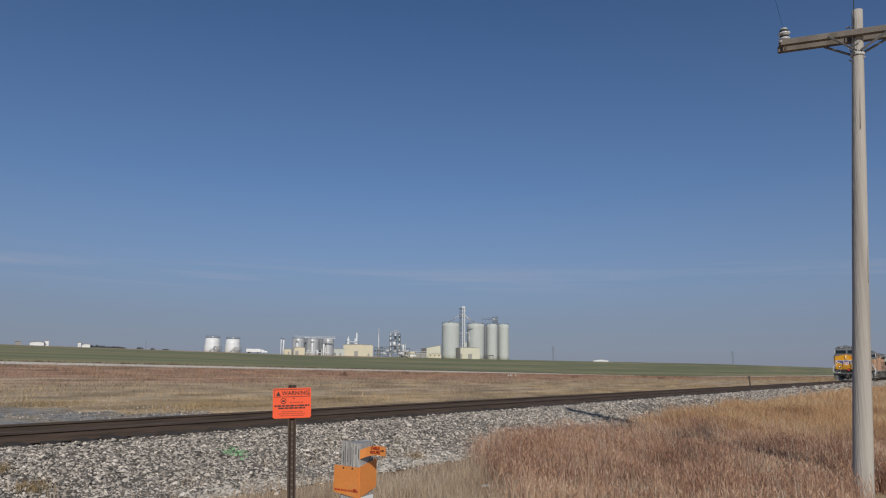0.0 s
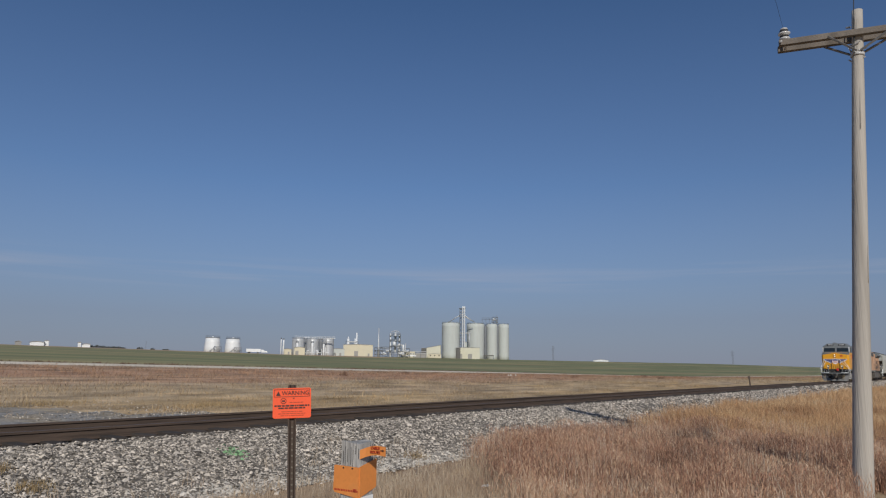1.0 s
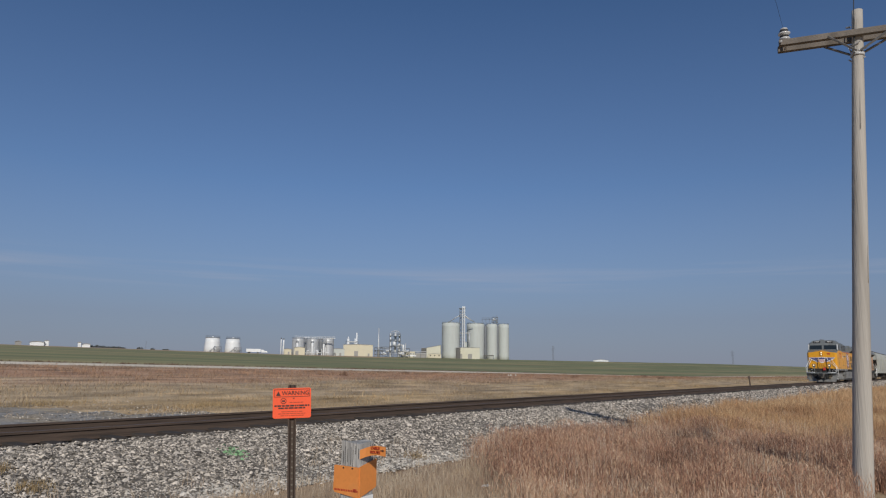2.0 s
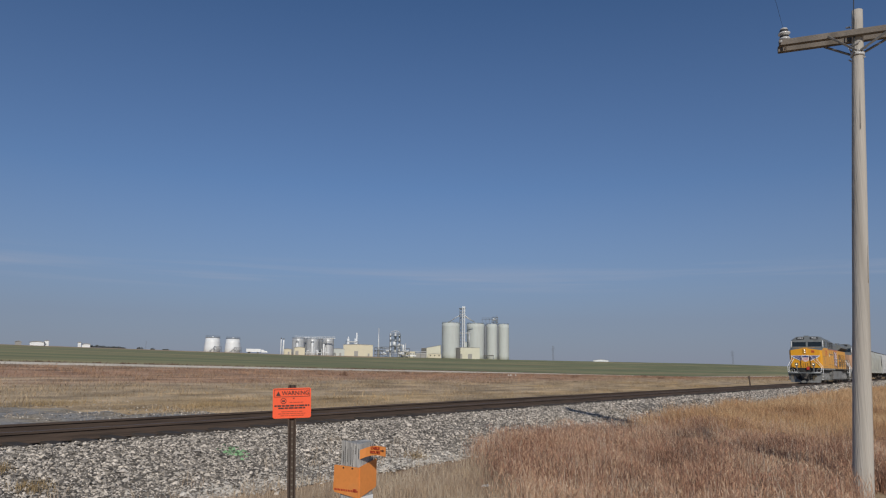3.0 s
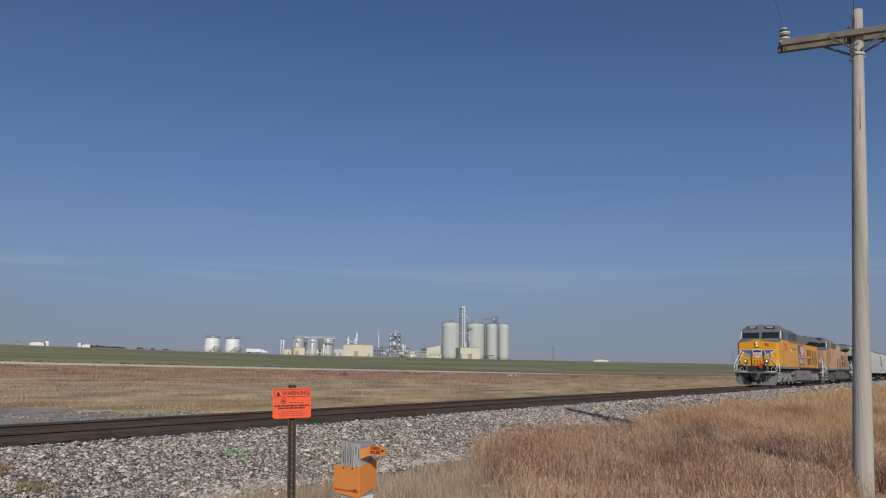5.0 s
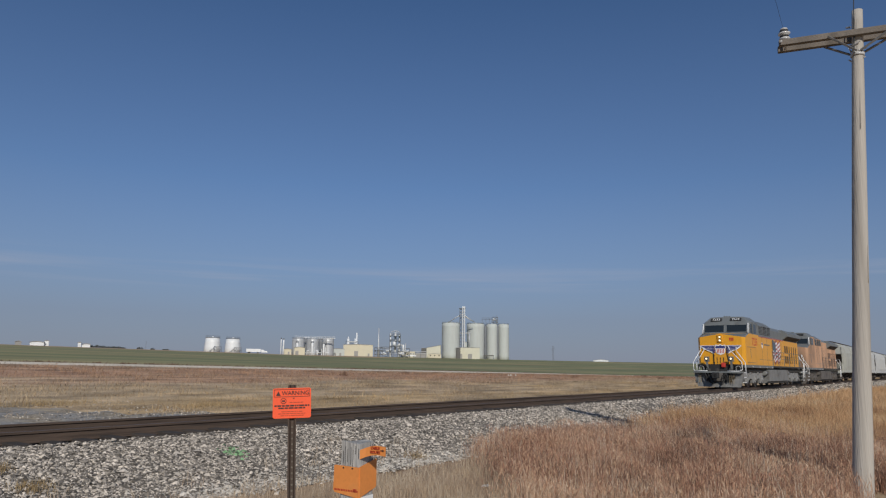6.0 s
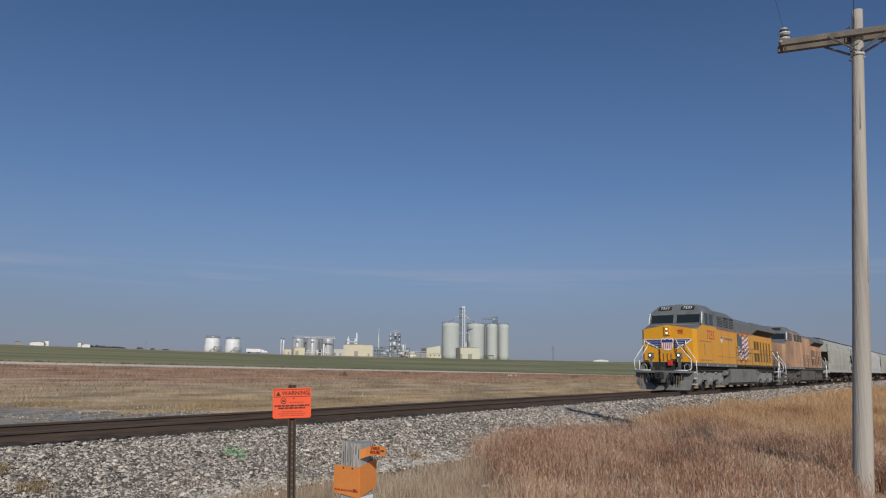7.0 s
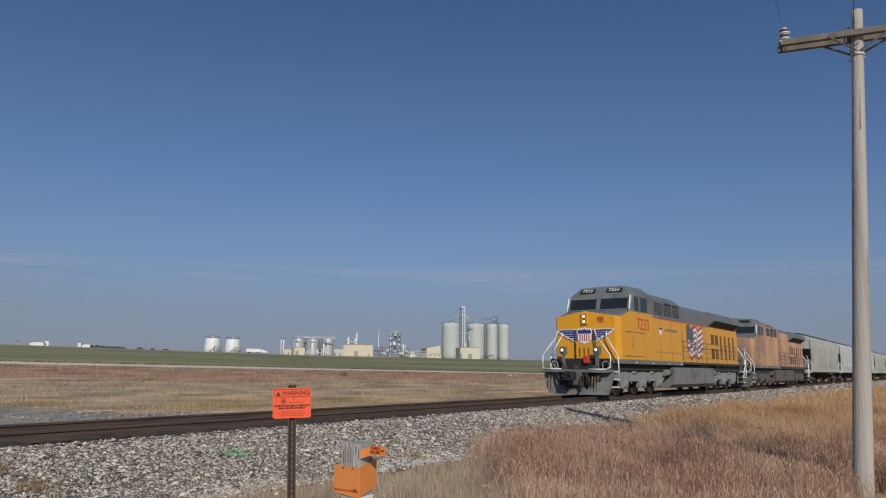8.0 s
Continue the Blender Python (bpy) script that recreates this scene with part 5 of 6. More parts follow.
    for x in (-0.075, 0.083):
        box(bm, x, x + 0.012, -w - 0.011, -w - 0.0085, -0.1, 0.14)
    box(bm, -0.062, 0.083, -w - 0.011, -w - 0.0085, 0.12, 0.14)
    part("border", bm, M_INK, wl)
    bm = box(bmesh.new(), w + 0.004, w + 0.008, -0.08, 0.08, -0.1, 0.17)
    part("lower_placard", bm, M_WHITE, cm)


cable_marker()

M_FENCE = mat("blackened_stake_wood", (0.09, 0.065, 0.05), 0.9, vary=0.3, scale=4, fine=30, bump=0.3)
M_RUBBLE = mat("whitish_broken_stone", (0.54, 0.49, 0.42), 0.9, vary=0.2, scale=5, fine=30, bump=0.4)
bm = bmesh.new()
rngl = random.Random(2)
for k in range(3):
    prism(bm, [(-0.05 + 0.03 * k, 0), (0.03 + 0.03 * k, 0.01), (0.04 + 0.02 * k, 0.045), (-0.03 + 0.03 * k, 0.05)], "z", 0.01 + 0.012 * k, 0.018 + 0.014 * k)
thing("litter", "crumpled white scrap lying in the grass", "litter", Matrix.Translation(spot(8.86, 6.5, float(land(8.86, 6.5)) + 0.03)) @ pose(0, 0, 0, 18, 10, 20), bm=bm, material=M_WHITE)


t = thing("marker_stake", "dark weathered stake with a small plate beyond the track", "marker post", Matrix.Translation(spot(91.2, -8.78, float(land(91.2, -8.78)))) @ pose(0, 0, 0, 0, -4, 0))
part("stake", prism(bmesh.new(), [(-0.07, -0.3), (0.07, -0.3), (0.06, 1.3), (0.0, 1.36), (-0.06, 1.3)], "y", -0.06, 0.06), M_FENCE, t)
part("plate", box(bmesh.new(), -0.2, 0.1, -0.08, -0.062, 1.0, 1.28), M_FENCE, t)
t = thing("rubble_heap", "small heap of whitish broken stone on the prairie", "rubble", Matrix.Translation(spot(89.4, -42.2, float(land(89.4, -42.2)))))
rngr = random.Random(6)
for k in range(7):
    b = bmesh.new()
    bmesh.ops.create_icosphere(b, subdivisions=1, radius=rngr.uniform(0.09, 0.2))
    for v in b.verts:
        v.co *= rngr.uniform(0.7, 1.25)
    p = part("lump", b, M_RUBBLE, t)
    p.location = (rngr.uniform(-0.6, 0.6), rngr.uniform(-0.3, 0.3), 0.1)


# ---- ballast stones ----
def stones(name, label, n, a_rng, o_pick, size, seed, lift=0.0, material=None):
    rng = np.random.default_rng(seed)
    base = np.array([(1, 0, -0.3), (-1, 0, -0.3), (0, 1, -0.3), (0, -1, -0.3), (0.35, 0.1, 0.85), (-0.35, -0.1, 0.75)])    # a ridged crown, its foot in the bed
    tri = np.array([(0, 2, 4), (2, 5, 4), (2, 1, 5), (1, 3, 5), (3, 4, 5), (3, 0, 4)])
    a = rng.uniform(*a_rng, n)
    o = o_pick(rng, n)
    z = land(a, o) + lift
    sz = rng.lognormal(math.log(size), 0.35, n)
    co = base[None] * (1 + rng.uniform(-0.35, 0.35, (n, 6, 1)))
    co = co * (sz[:, None, None] * rng.uniform(0.65, 1.15, (n, 1, 3)) * np.array([1.12, 1.12, 0.62]))
    qa = rng.uniform(0, 2 * np.pi, n)
    c, s = np.cos(qa)[:, None], np.sin(qa)[:, None]
    x, y = co[..., 0] * c - co[..., 1] * s, co[..., 0] * s + co[..., 1] * c
    qb = rng.uniform(-0.5, 0.5, n)
    c, s = np.cos(qb)[:, None], np.sin(qb)[:, None]
    y, zz = y * c - co[..., 2] * s, y * s + co[..., 2] * c
    X = FOOT.x + a * WAY.x + o * SIDE.x
    Y = FOOT.y + a * WAY.y + o * SIDE.y
    co = np.stack([X[:, None] + x, Y[:, None] + y, (z + rng.uniform(-0.2, 0.4, n) * sz)[:, None] + zz], -1).reshape(-1, 3)
    fi = (tri[None] + (np.arange(n) * 6)[:, None, None]).reshape(-1)
    fast_mesh(name, co, fi, 3, material or M_STONE, label, "gravel")


def fast_mesh(name, co, loops, k, material, label, category):
    me = bpy.data.meshes.new(name)
    nf = len(loops) // k
    me.vertices.add(len(co))
    me.vertices.foreach_set("co", co.astype(np.float32).ravel())
    me.loops.add(len(loops))
    me.loops.foreach_set("vertex_index", loops.astype(np.int32))
    me.polygons.add(nf)
    me.polygons.foreach_set("loop_start", np.arange(0, len(loops), k, dtype=np.int32))
    me.update(calc_edges=True)
    me.materials.append(material)
    me.polygons.foreach_set("use_smooth", [False] * nf)
    return tagged(new(name, me), label, category, kind="stuff")


M_STONE_PALE = mat("dusty_pale_ballast", (0.47, 0.43, 0.37), 0.9, vary=0.2, scale=2, fine=30, bump=0.3, island=0.5)
stones("ballast_stones", "pale grey crushed ballast on the bank", 105000, (-5, 10), lambda r, n: r.uniform(0.95, 4.3, n) + r.normal(0, 0.1, n), 0.0195, 11)
stones("ballast_stones", "pale grey crushed ballast on the bank", 66000, (10, 24), lambda r, n: r.uniform(0.95, 4.3, n) + r.normal(0, 0.1, n), 0.0225, 19)
stones("ballast_stones", "pale grey crushed ballast on the bank", 46000, (24, 62), lambda r, n: r.uniform(0.95, 4.2, n), 0.033, 12)
stones("ballast_stones", "pale grey crushed ballast along the far track", 14000, (62, 190), lambda r, n: r.uniform(0.95, 4.2, n), 0.08, 13)
stones("ballast_stones", "grey ballast heaped against the sleeper ends", 9000, (-9, 34), lambda r, n: r.uniform(0.98, 1.45, n), 0.022, 20, 0.035)
stones("ballast_stones", "grey ballast beyond the rails", 10000, (-4, 60), lambda r, n: r.uniform(-5.2, -0.95, n), 0.03, 14)
stones("ballast_stones", "dull grey gravel spread beyond the track", 10000, (-9, 16), lambda r, n: r.uniform(-16.5, -5.0, n), 0.024, 18)
stones("ballast_stones", "grey ballast between the rails", 6000, (-9, 60), lambda r, n: r.uniform(-0.65, 0.65, n), 0.03, 16, -0.03)
stones("pale_ballast", "dusty pale ballast strayed to the bank's foot", 9000, (2, 18), lambda r, n: 4.15 + r.normal(0, 0.17, n), 0.021, 15, 0.012, M_STONE_PALE)
stones("sprayed_stones", "ballast stones marked with faded green spray paint", 70, (7.0, 7.4), lambda r, n: r.normal(2.62, 0.13, n), 0.024, 17, 0.015, M_SPRAY)


# ---- dry grass ----
def swell(a, o, tuft, seed):
    """Tufts of differing height, as a share of the usual height."""
    return np.array([0.5 + 1.4 * (0.5 + 0.5 * noise.noise((x * tuft, y * tuft, seed * 1.7))) for x, y in zip(a.tolist(), o.tolist())])


def blades(name, label, a, o, height, width, material, seed, lean=0.35, curl=0.3, extra=0.0, tuft=0.0):
    rng = np.random.default_rng(seed)
    n = len(a)
    h = height * rng.uniform(0.45, 1.15, n)
    h = h * swell(a, o, tuft, seed) if tuft else h
    w = width * rng.uniform(0.6, 1.4, n)
    z = land(a, o) - 0.02 + extra
    X = FOOT.x + a * WAY.x + o * SIDE.x
    Y = FOOT.y + a * WAY.y + o * SIDE.y
    t = rng.uniform(0, 2 * np.pi, n)
    dx, dy = np.cos(t), np.sin(t)
    l = rng.normal(0, lean, n)
    la = rng.uniform(0, 2 * np.pi, n)
    lx, ly = l * np.cos(la) * h, l * np.sin(la) * h
    cu = rng.uniform(0, curl, n) * h
    P = np.zeros((n, 5, 3))
    P[:, 0] = np.stack([X - dx * w, Y - dy * w, z], 1)
    P[:, 1] = np.stack([X + dx * w, Y + dy * w, z], 1)
    mx, my, mz = X + lx * 0.5, Y + ly * 0.5, z + h * 0.58
    P[:, 2] = np.stack([mx + dx * w * 0.8, my + dy * w * 0.8, mz], 1)
    P[:, 3] = np.stack([mx - dx * w * 0.8, my - dy * w * 0.8, mz], 1)
    P[:, 4] = np.stack([X + lx + cu * np.cos(la), Y + ly + cu * np.sin(la), z + h * (1 - 0.25 * np.abs(l))], 1)
    tri = np.array([0, 1, 2, 0, 2, 3, 3, 2, 4])
    loops = (tri[None] + (np.arange(n) * 5)[:, None]).reshape(-1)
    return fast_mesh(name, P.reshape(-1, 3), loops, 3, material, label, "grass")


def clumped(rng, n, a_rng, o_rng, clumps, spread, keep=None):
    """Blades gathered in tufts."""
    ca, co_ = rng.uniform(*a_rng, clumps), rng.uniform(*o_rng, clumps)
    if keep is not None:
        m = keep(ca, co_, rng)
        ca, co_ = ca[m], co_[m]
    i = rng.integers(0, len(ca), n)
    return ca[i] + rng.normal(0, spread, n), co_[i] + rng.normal(0, spread, n)


M_TAWNY = blade_mat("tawny_bluestem", [(0.26, 0.145, 0.08), (0.48, 0.28, 0.15), (0.64, 0.40, 0.21), (0.71, 0.49, 0.275), (0.72, 0.56, 0.34)], 0.3, 0.25)
M_REDGRASS = blade_mat("reddish_bluestem", [(0.16, 0.092, 0.066), (0.40, 0.215, 0.145), (0.57, 0.335, 0.215), (0.68, 0.46, 0.30), (0.72, 0.57, 0.41)], 0.42, 0.42)
M_TAN = blade_mat("tan_dry_grass", [(0.35, 0.26, 0.185), (0.54, 0.425, 0.30), (0.66, 0.56, 0.42)], 0.25, 0.9)


M_GOLD = blade_mat("golden_dry_grass", [(0.34, 0.24, 0.12), (0.44, 0.32, 0.17), (0.52, 0.41, 0.25)], 0.3, 0.4)
M_STALK = blade_mat("pale_seed_stalks", [(0.50, 0.36, 0.26), (0.64, 0.50, 0.38), (0.72, 0.62, 0.48)], 0.3, 0.8)
# dead forbs; also blades whose dark colour stands for shade
M_DARKSTALK = blade_mat("dead_forbs_and_shade", [(0.10, 0.06, 0.045), (0.17, 0.10, 0.07), (0.26, 0.17, 0.12)], 0.3, 0.5)


def grasses():
    r = np.random.default_rng(21)

    def in_red(a, o, rng):
        # the tall reddish stand begins past the bare bank and thickens away from the posts
        edge = 4.3 + 0.4 * np.sin(a * 0.35) + np.interp(a, [0, 6.5, 8.2, 10, 11.5, 13, 20, 40, 60], [6.0, 4.6, 3.1, 1.9, 0.75, -0.1, 0.1, 0.0, 0.4])
        wash = (np.abs(a - 18.2 - 0.3 * (o - 4)) < 1.0) & (o < 6.2)          # worn gully below the culvert
        return (o > edge + rng.normal(0, 0.35, len(o))) & (o < 12.3) & ((a - 12.5) ** 2 + (o - 11.5) ** 2 > 0.5) & ~((np.abs(o - 11.5 - (12.5 - a) * 0.072) < 0.42) & (a > 8.5) & (a < 13)) & ~wash
    a, o = clumped(r, 62000, (18.5, 34), (4.0, 12.2), 900, 0.2, in_red)
    blades("tall_tawny_grass", "tall tawny dry grass behind the red stand", a, o, 0.50, 0.0045, M_TAWNY, 44, 0.26, curl=0.4, tuft=0.9)
    a, o = clumped(r, 62000, (5, 21), (4.0, 12), 1150, 0.11, in_red)
    blades("tall_red_grass", "tall reddish dry prairie grass, dense and upright", a, o, 0.42, 0.0026, M_REDGRASS, 31, 0.24, curl=0.3, tuft=1.3)
    a, o = clumped(r, 125000, (5, 21), (4.0, 12), 1700, 0.12, in_red)
    rise = r.uniform(0.1, 0.92, len(a)) * 0.40 * swell(a, o, 1.3, 31)
    blades("grass_leaflets", "curled reddish seed heads and leaves along the stems", a, o, 0.085, 0.0038, M_REDGRASS, 49, 0.7, curl=0.6, extra=rise)
    a, o = clumped(r, 5000, (6, 22), (4.0, 12), 2000, 0.1, in_red)
    blades("pale_stalks", "pale dry seed stalks standing through the red grass", a, o, 0.48, 0.0032, M_STALK, 47, 0.16, curl=0.15, tuft=1.3)
    a, o = clumped(r, 9000, (6, 24), (4.0, 12), 150, 0.16, in_red)
    blades("dead_forbs", "dark weed stems low in the red grass", a, o, 0.36, 0.005, M_DARKSTALK, 48, 0.3, tuft=1.3)
    a, o = clumped(r, 62000, (30, 75), (4.0, 14), 2600, 0.25, lambda a, o, g: o > 4.7 + g.normal(0, 0.3, len(o)))
    blades("tall_red_grass", "tall reddish dry prairie grass, dense and feathery", a, o, 0.52, 0.007, M_TAWNY, 32, 0.28, curl=0.4, tuft=0.5)
    a, o = clumped(r, 26000, (75, 240), (4.6, 22), 3500, 0.5)
    blades("tall_red_grass", "tall reddish dry prairie grass in the distance", a, o, 0.5, 0.02, M_TAWNY, 33, 0.2)
    # short tan grass at the bank's foot and round the posts
    a, o = clumped(r, 58000, (-4, 16), (4.3, 10.5), 2200, 0.15, lambda a, o, g: o > 4.5 + 0.4 * np.sin(a * 0.9) + g.normal(0, 0.25, len(o)))
    blades("short_tan_grass", "short tan dry grass at the foot of the bank", a, o, 0.22, 0.0026, M_TAN, 34, 0.35, curl=0.45, tuft=1.5)
    a, o = clumped(r, 22000, (15, 45), (4.2, 9.5), 600, 0.2)
    blades("short_tan_grass", "tan dry grass among the red stand", a, o, 0.34, 0.0035, M_TAN, 35, 0.3, curl=0.4, tuft=1.0)
    # prairie beyond the track
    a, o = clumped(r, 46000, (-8, 90), (-26, -5.2), 5000, 0.45, lambda a, o, g: (o < np.minimum(-5.0, -15.0 + 0.75 * np.maximum(0, a - 8)) + g.normal(0, 1.0, len(o))))
    blades("prairie_grass", "matted dry prairie grass beyond the track", a, o, 0.13, 0.008, M_PRAIRIE_BLADE, 36, 0.8, curl=0.7, tuft=0.3)
    a, o = clumped(r, 46000, (0, 200), (-57, -22), 7000, 0.9)
    blades("prairie_grass", "matted dry prairie grass beyond the track", a, o, 0.18, 0.018, M_PRAIRIE_BLADE, 37, 0.8, curl=0.7, tuft=0.2)
    a, o = clumped(r, 22000, (150, 420), (-56, -4.8), 4000, 1.0)
    blades("prairie_grass", "matted dry prairie grass in the distance", a, o, 0.3, 0.06, M_PRAIRIE_BLADE, 38, 0.6)
    a, o = clumped(r, 11000, (4, 170), (-54, -12), 420, 0.55)
    blades("prairie_clumps", "rounded clumps of taller dry grass on the prairie", a, o, 0.3, 0.012, M_PRAIRIE_BLADE, 50, 0.45, curl=0.5, tuft=0.3)
    # dark blades added as the bank's shade line behind the dirt track
    a, o = clumped(r, 16000, (-20, 330), (-62.2, -60.8), 1500, 0.3)
    blades("field_edge_weeds", "dark brown blades added as a shade line along the field's edge", a, o, 0.4, 0.03, M_DARKSTALK, 45, 0.4)
    # dark stalks added where the stand has dark, shaded gaps
    ca, co_ = np.array([15.8, 15.4, 14.2, 17.5, 12.4, 26.0, 16.0, 19.0]), np.array([7.1, 8.8, 9.6, 7.4, 8.4, 5.4, 5.7, 10.2])
    i = r.integers(0, len(ca), 3000)
    blades("dead_forbs", "dark stalks added for the shaded gaps in the red grass", ca[i] + r.normal(0, 0.28, len(i)), co_[i] + r.normal(0, 0.22, len(i)), 0.58, 0.004, M_DARKSTALK, 40, 0.45)
    # taller wisps and yellowish tufts on the prairie
    a, o = clumped(r, 4000, (20, 190), (-54, -12), 260, 0.35)
    blades("prairie_wisps", "scattered taller wisps of dry weed on the prairie", a, o, 0.42, 0.01, M_PRAIRIE_BLADE, 41, 0.35)
    ca, co_ = np.array([12.0, 12.9, 17.2, 18.0, 19.0, 28, 36, 44, 60, 75]), np.array([-15.8, -16.4, -13.0, -13.4, -12.6, -9, -10, -8, -8, -9.5])
    i = r.integers(0, len(ca), 3200)
    blades("golden_tufts", "yellowish dry grass tufts beyond the track", ca[i] + r.normal(0, 0.9, len(i)), co_[i] + r.normal(0, 0.45, len(i)), 0.2, 0.006, M_GOLD, 42, 0.5, curl=0.5, tuft=0.6)
    ca, co_ = np.array([144.5, 120.0, 98.0, 70.0, 52.0]), np.array([-42.3, -30.0, -36.0, -47.0, -40.0])
    i = r.integers(0, len(ca), 260)
    blades("dead_forbs", "dark dead weed clumps dotted over the prairie", ca[i] + r.normal(0, 0.3, len(i)), co_[i] + r.normal(0, 0.3, len(i)), 0.6, 0.02, M_DARKSTALK, 46, 0.35)
    ca, co_ = np.array([3.9, 3.7, 8.9, 10.4]), np.array([3.15, 2.4, 3.75, 3.9])
    i = r.integers(0, len(ca), 900)
    blades("bank_tufts", "brown dry weed tufts rooted in the ballast", ca[i] + r.normal(0, 0.12, len(i)), co_[i] + r.normal(0, 0.1, len(i)), 0.16, 0.003, M_GOLD, 51, 0.6, curl=0.5)
    a, o = clumped(r, 1500, (-8, 26), (2.6, 4.4), 60, 0.12)
    blades("bank_weeds", "sparse dry weeds on the ballast", a, o, 0.22, 0.003, M_TAN, 39, 0.4)


grasses()


# ---- the plant on the rise ----
M_CONC = mat("pale_concrete", (0.50, 0.525, 0.49), 0.85, vary=0.08, scale=0.12, fine=1.2, bump=0.1, dirt=(0.44, 0.43, 0.40), dirt_amt=0.3, dirt_scale=0.15, streak=6)
M_BEIGE = mat("cream_steel_cladding", (0.60, 0.545, 0.40), 0.6, vary=0.06, scale=0.3, fine=2, bump=0.05)
M_TANKWHITE = mat("white_tank_paint", (0.74, 0.75, 0.74), 0.5, vary=0.06, scale=0.2, fine=2, bump=0.03)
M_STAINLESS = mat("dull_stainless_steel", (0.52, 0.53, 0.53), 0.45, metal=0.25, vary=0.12, scale=0.4, fine=3, bump=0.05)
M_STRUCT = mat("grey_structural_steel", (0.20, 0.21, 0.22), 0.7, metal=0.2, vary=0.15, scale=0.6, fine=5, bump=0.05)
M_ROOFGREY = mat("grey_roof_sheet", (0.30, 0.29, 0.27), 0.7, vary=0.1, scale=0.4, fine=3, bump=0.05)
M_CREAM = mat("pale_cream_cladding", (0.60, 0.575, 0.45), 0.6, vary=0.06, scale=0.3, fine=2, bump=0.05)
# dark sheeting; also colours blocks that stand for shaded side walls
M_DARKSHEET_SHADE = mat("dark_sheet_and_shaded_wall", (0.12, 0.115, 0.105), 0.75, vary=0.15, scale=0.4, fine=3, bump=0.05)
M_BUSH = mat("far_dark_foliage", (0.06, 0.058, 0.042), 0.95, vary=0.35, scale=0.8, fine=4, bump=0.4)


def site(along, out=-398.0, dz=0.0):
    """A pose on the ground facing the camera: x across the view, y away."""
    p = spot(along, out)
    return pose(p.x, p.y, float(land(along, out)) + dz, 0, 0, -math.degrees(math.atan2(p.x, p.y)))


def tank(name, label, along, r, h, material, out=-398.0, bands=4, cone=0.12, group="", taper=1.0, stair=True, n=32):
    t = thing(name, label, "tank", site(along, out), group)
    prof = [(r, -1.5)]
    for k in range(bands):
        z0, z1 = h * k / bands, h * (k + 1) / bands
        q0, q1 = r * (1 - (1 - taper) * z0 / h), r * (1 - (1 - taper) * z1 / h)
        prof.append((q1, z1))
    part("shell", lathe(bmesh.new(), prof, n), material, t)
    for k in range(1, bands):
        q1 = r * (1 - (1 - taper) * k / bands)
        z1 = h * k / bands
        b = lathe(bmesh.new(), [(q1 * 0.99, z1 - 0.1), (q1 * 1.008, z1 - 0.1), (q1 * 1.008, z1 + 0.1), (q1 * 0.99, z1 + 0.1)], n)
        for f in b.faces:
            f.smooth = False
        part("band", b, material, t)
    rt = r * taper
    part("roof", lathe(bmesh.new(), [(rt * 1.03, h), (rt * 1.03, h + 0.12), (rt * 0.15, h + rt * cone + 0.1), (rt * 0.12, h + rt * cone + 0.6)], n), material, t)
    b = bmesh.new()
    for k in range(20):
        a0, a1 = 2 * math.pi * k / 20, 2 * math.pi * (k + 1) / 20
        p0 = (rt * math.cos(a0), rt * math.sin(a0), h + 1.1)
        rod(b, p0, (rt * math.cos(a1), rt * math.sin(a1), h + 1.1), 0.06, 0.06, 4)
        rod(b, (p0[0], p0[1], h), p0, 0.05, 0.05, 4)
    part("roof_rail", b, M_STRUCT, t)
    if stair:
        b = bmesh.new()
        a = -1.9
        for d in (-0.35, 0.35):
            rod(b, (1.04 * r * math.cos(a) + d, 1.04 * r * math.sin(a), -1), (1.04 * r * math.cos(a) + d, 1.04 * r * math.sin(a), h + 1), 0.07, 0.07, 4)
        for k in range(int(h)):
            box(b, 1.04 * r * math.cos(a) - 0.35, 1.04 * r * math.cos(a) + 0.35, 1.04 * r * math.sin(a) - 0.06, 1.04 * r * math.sin(a) + 0.06, k + 0.4, k + 0.5)
        part("ladder", b, M_STRUCT, t)
    return t


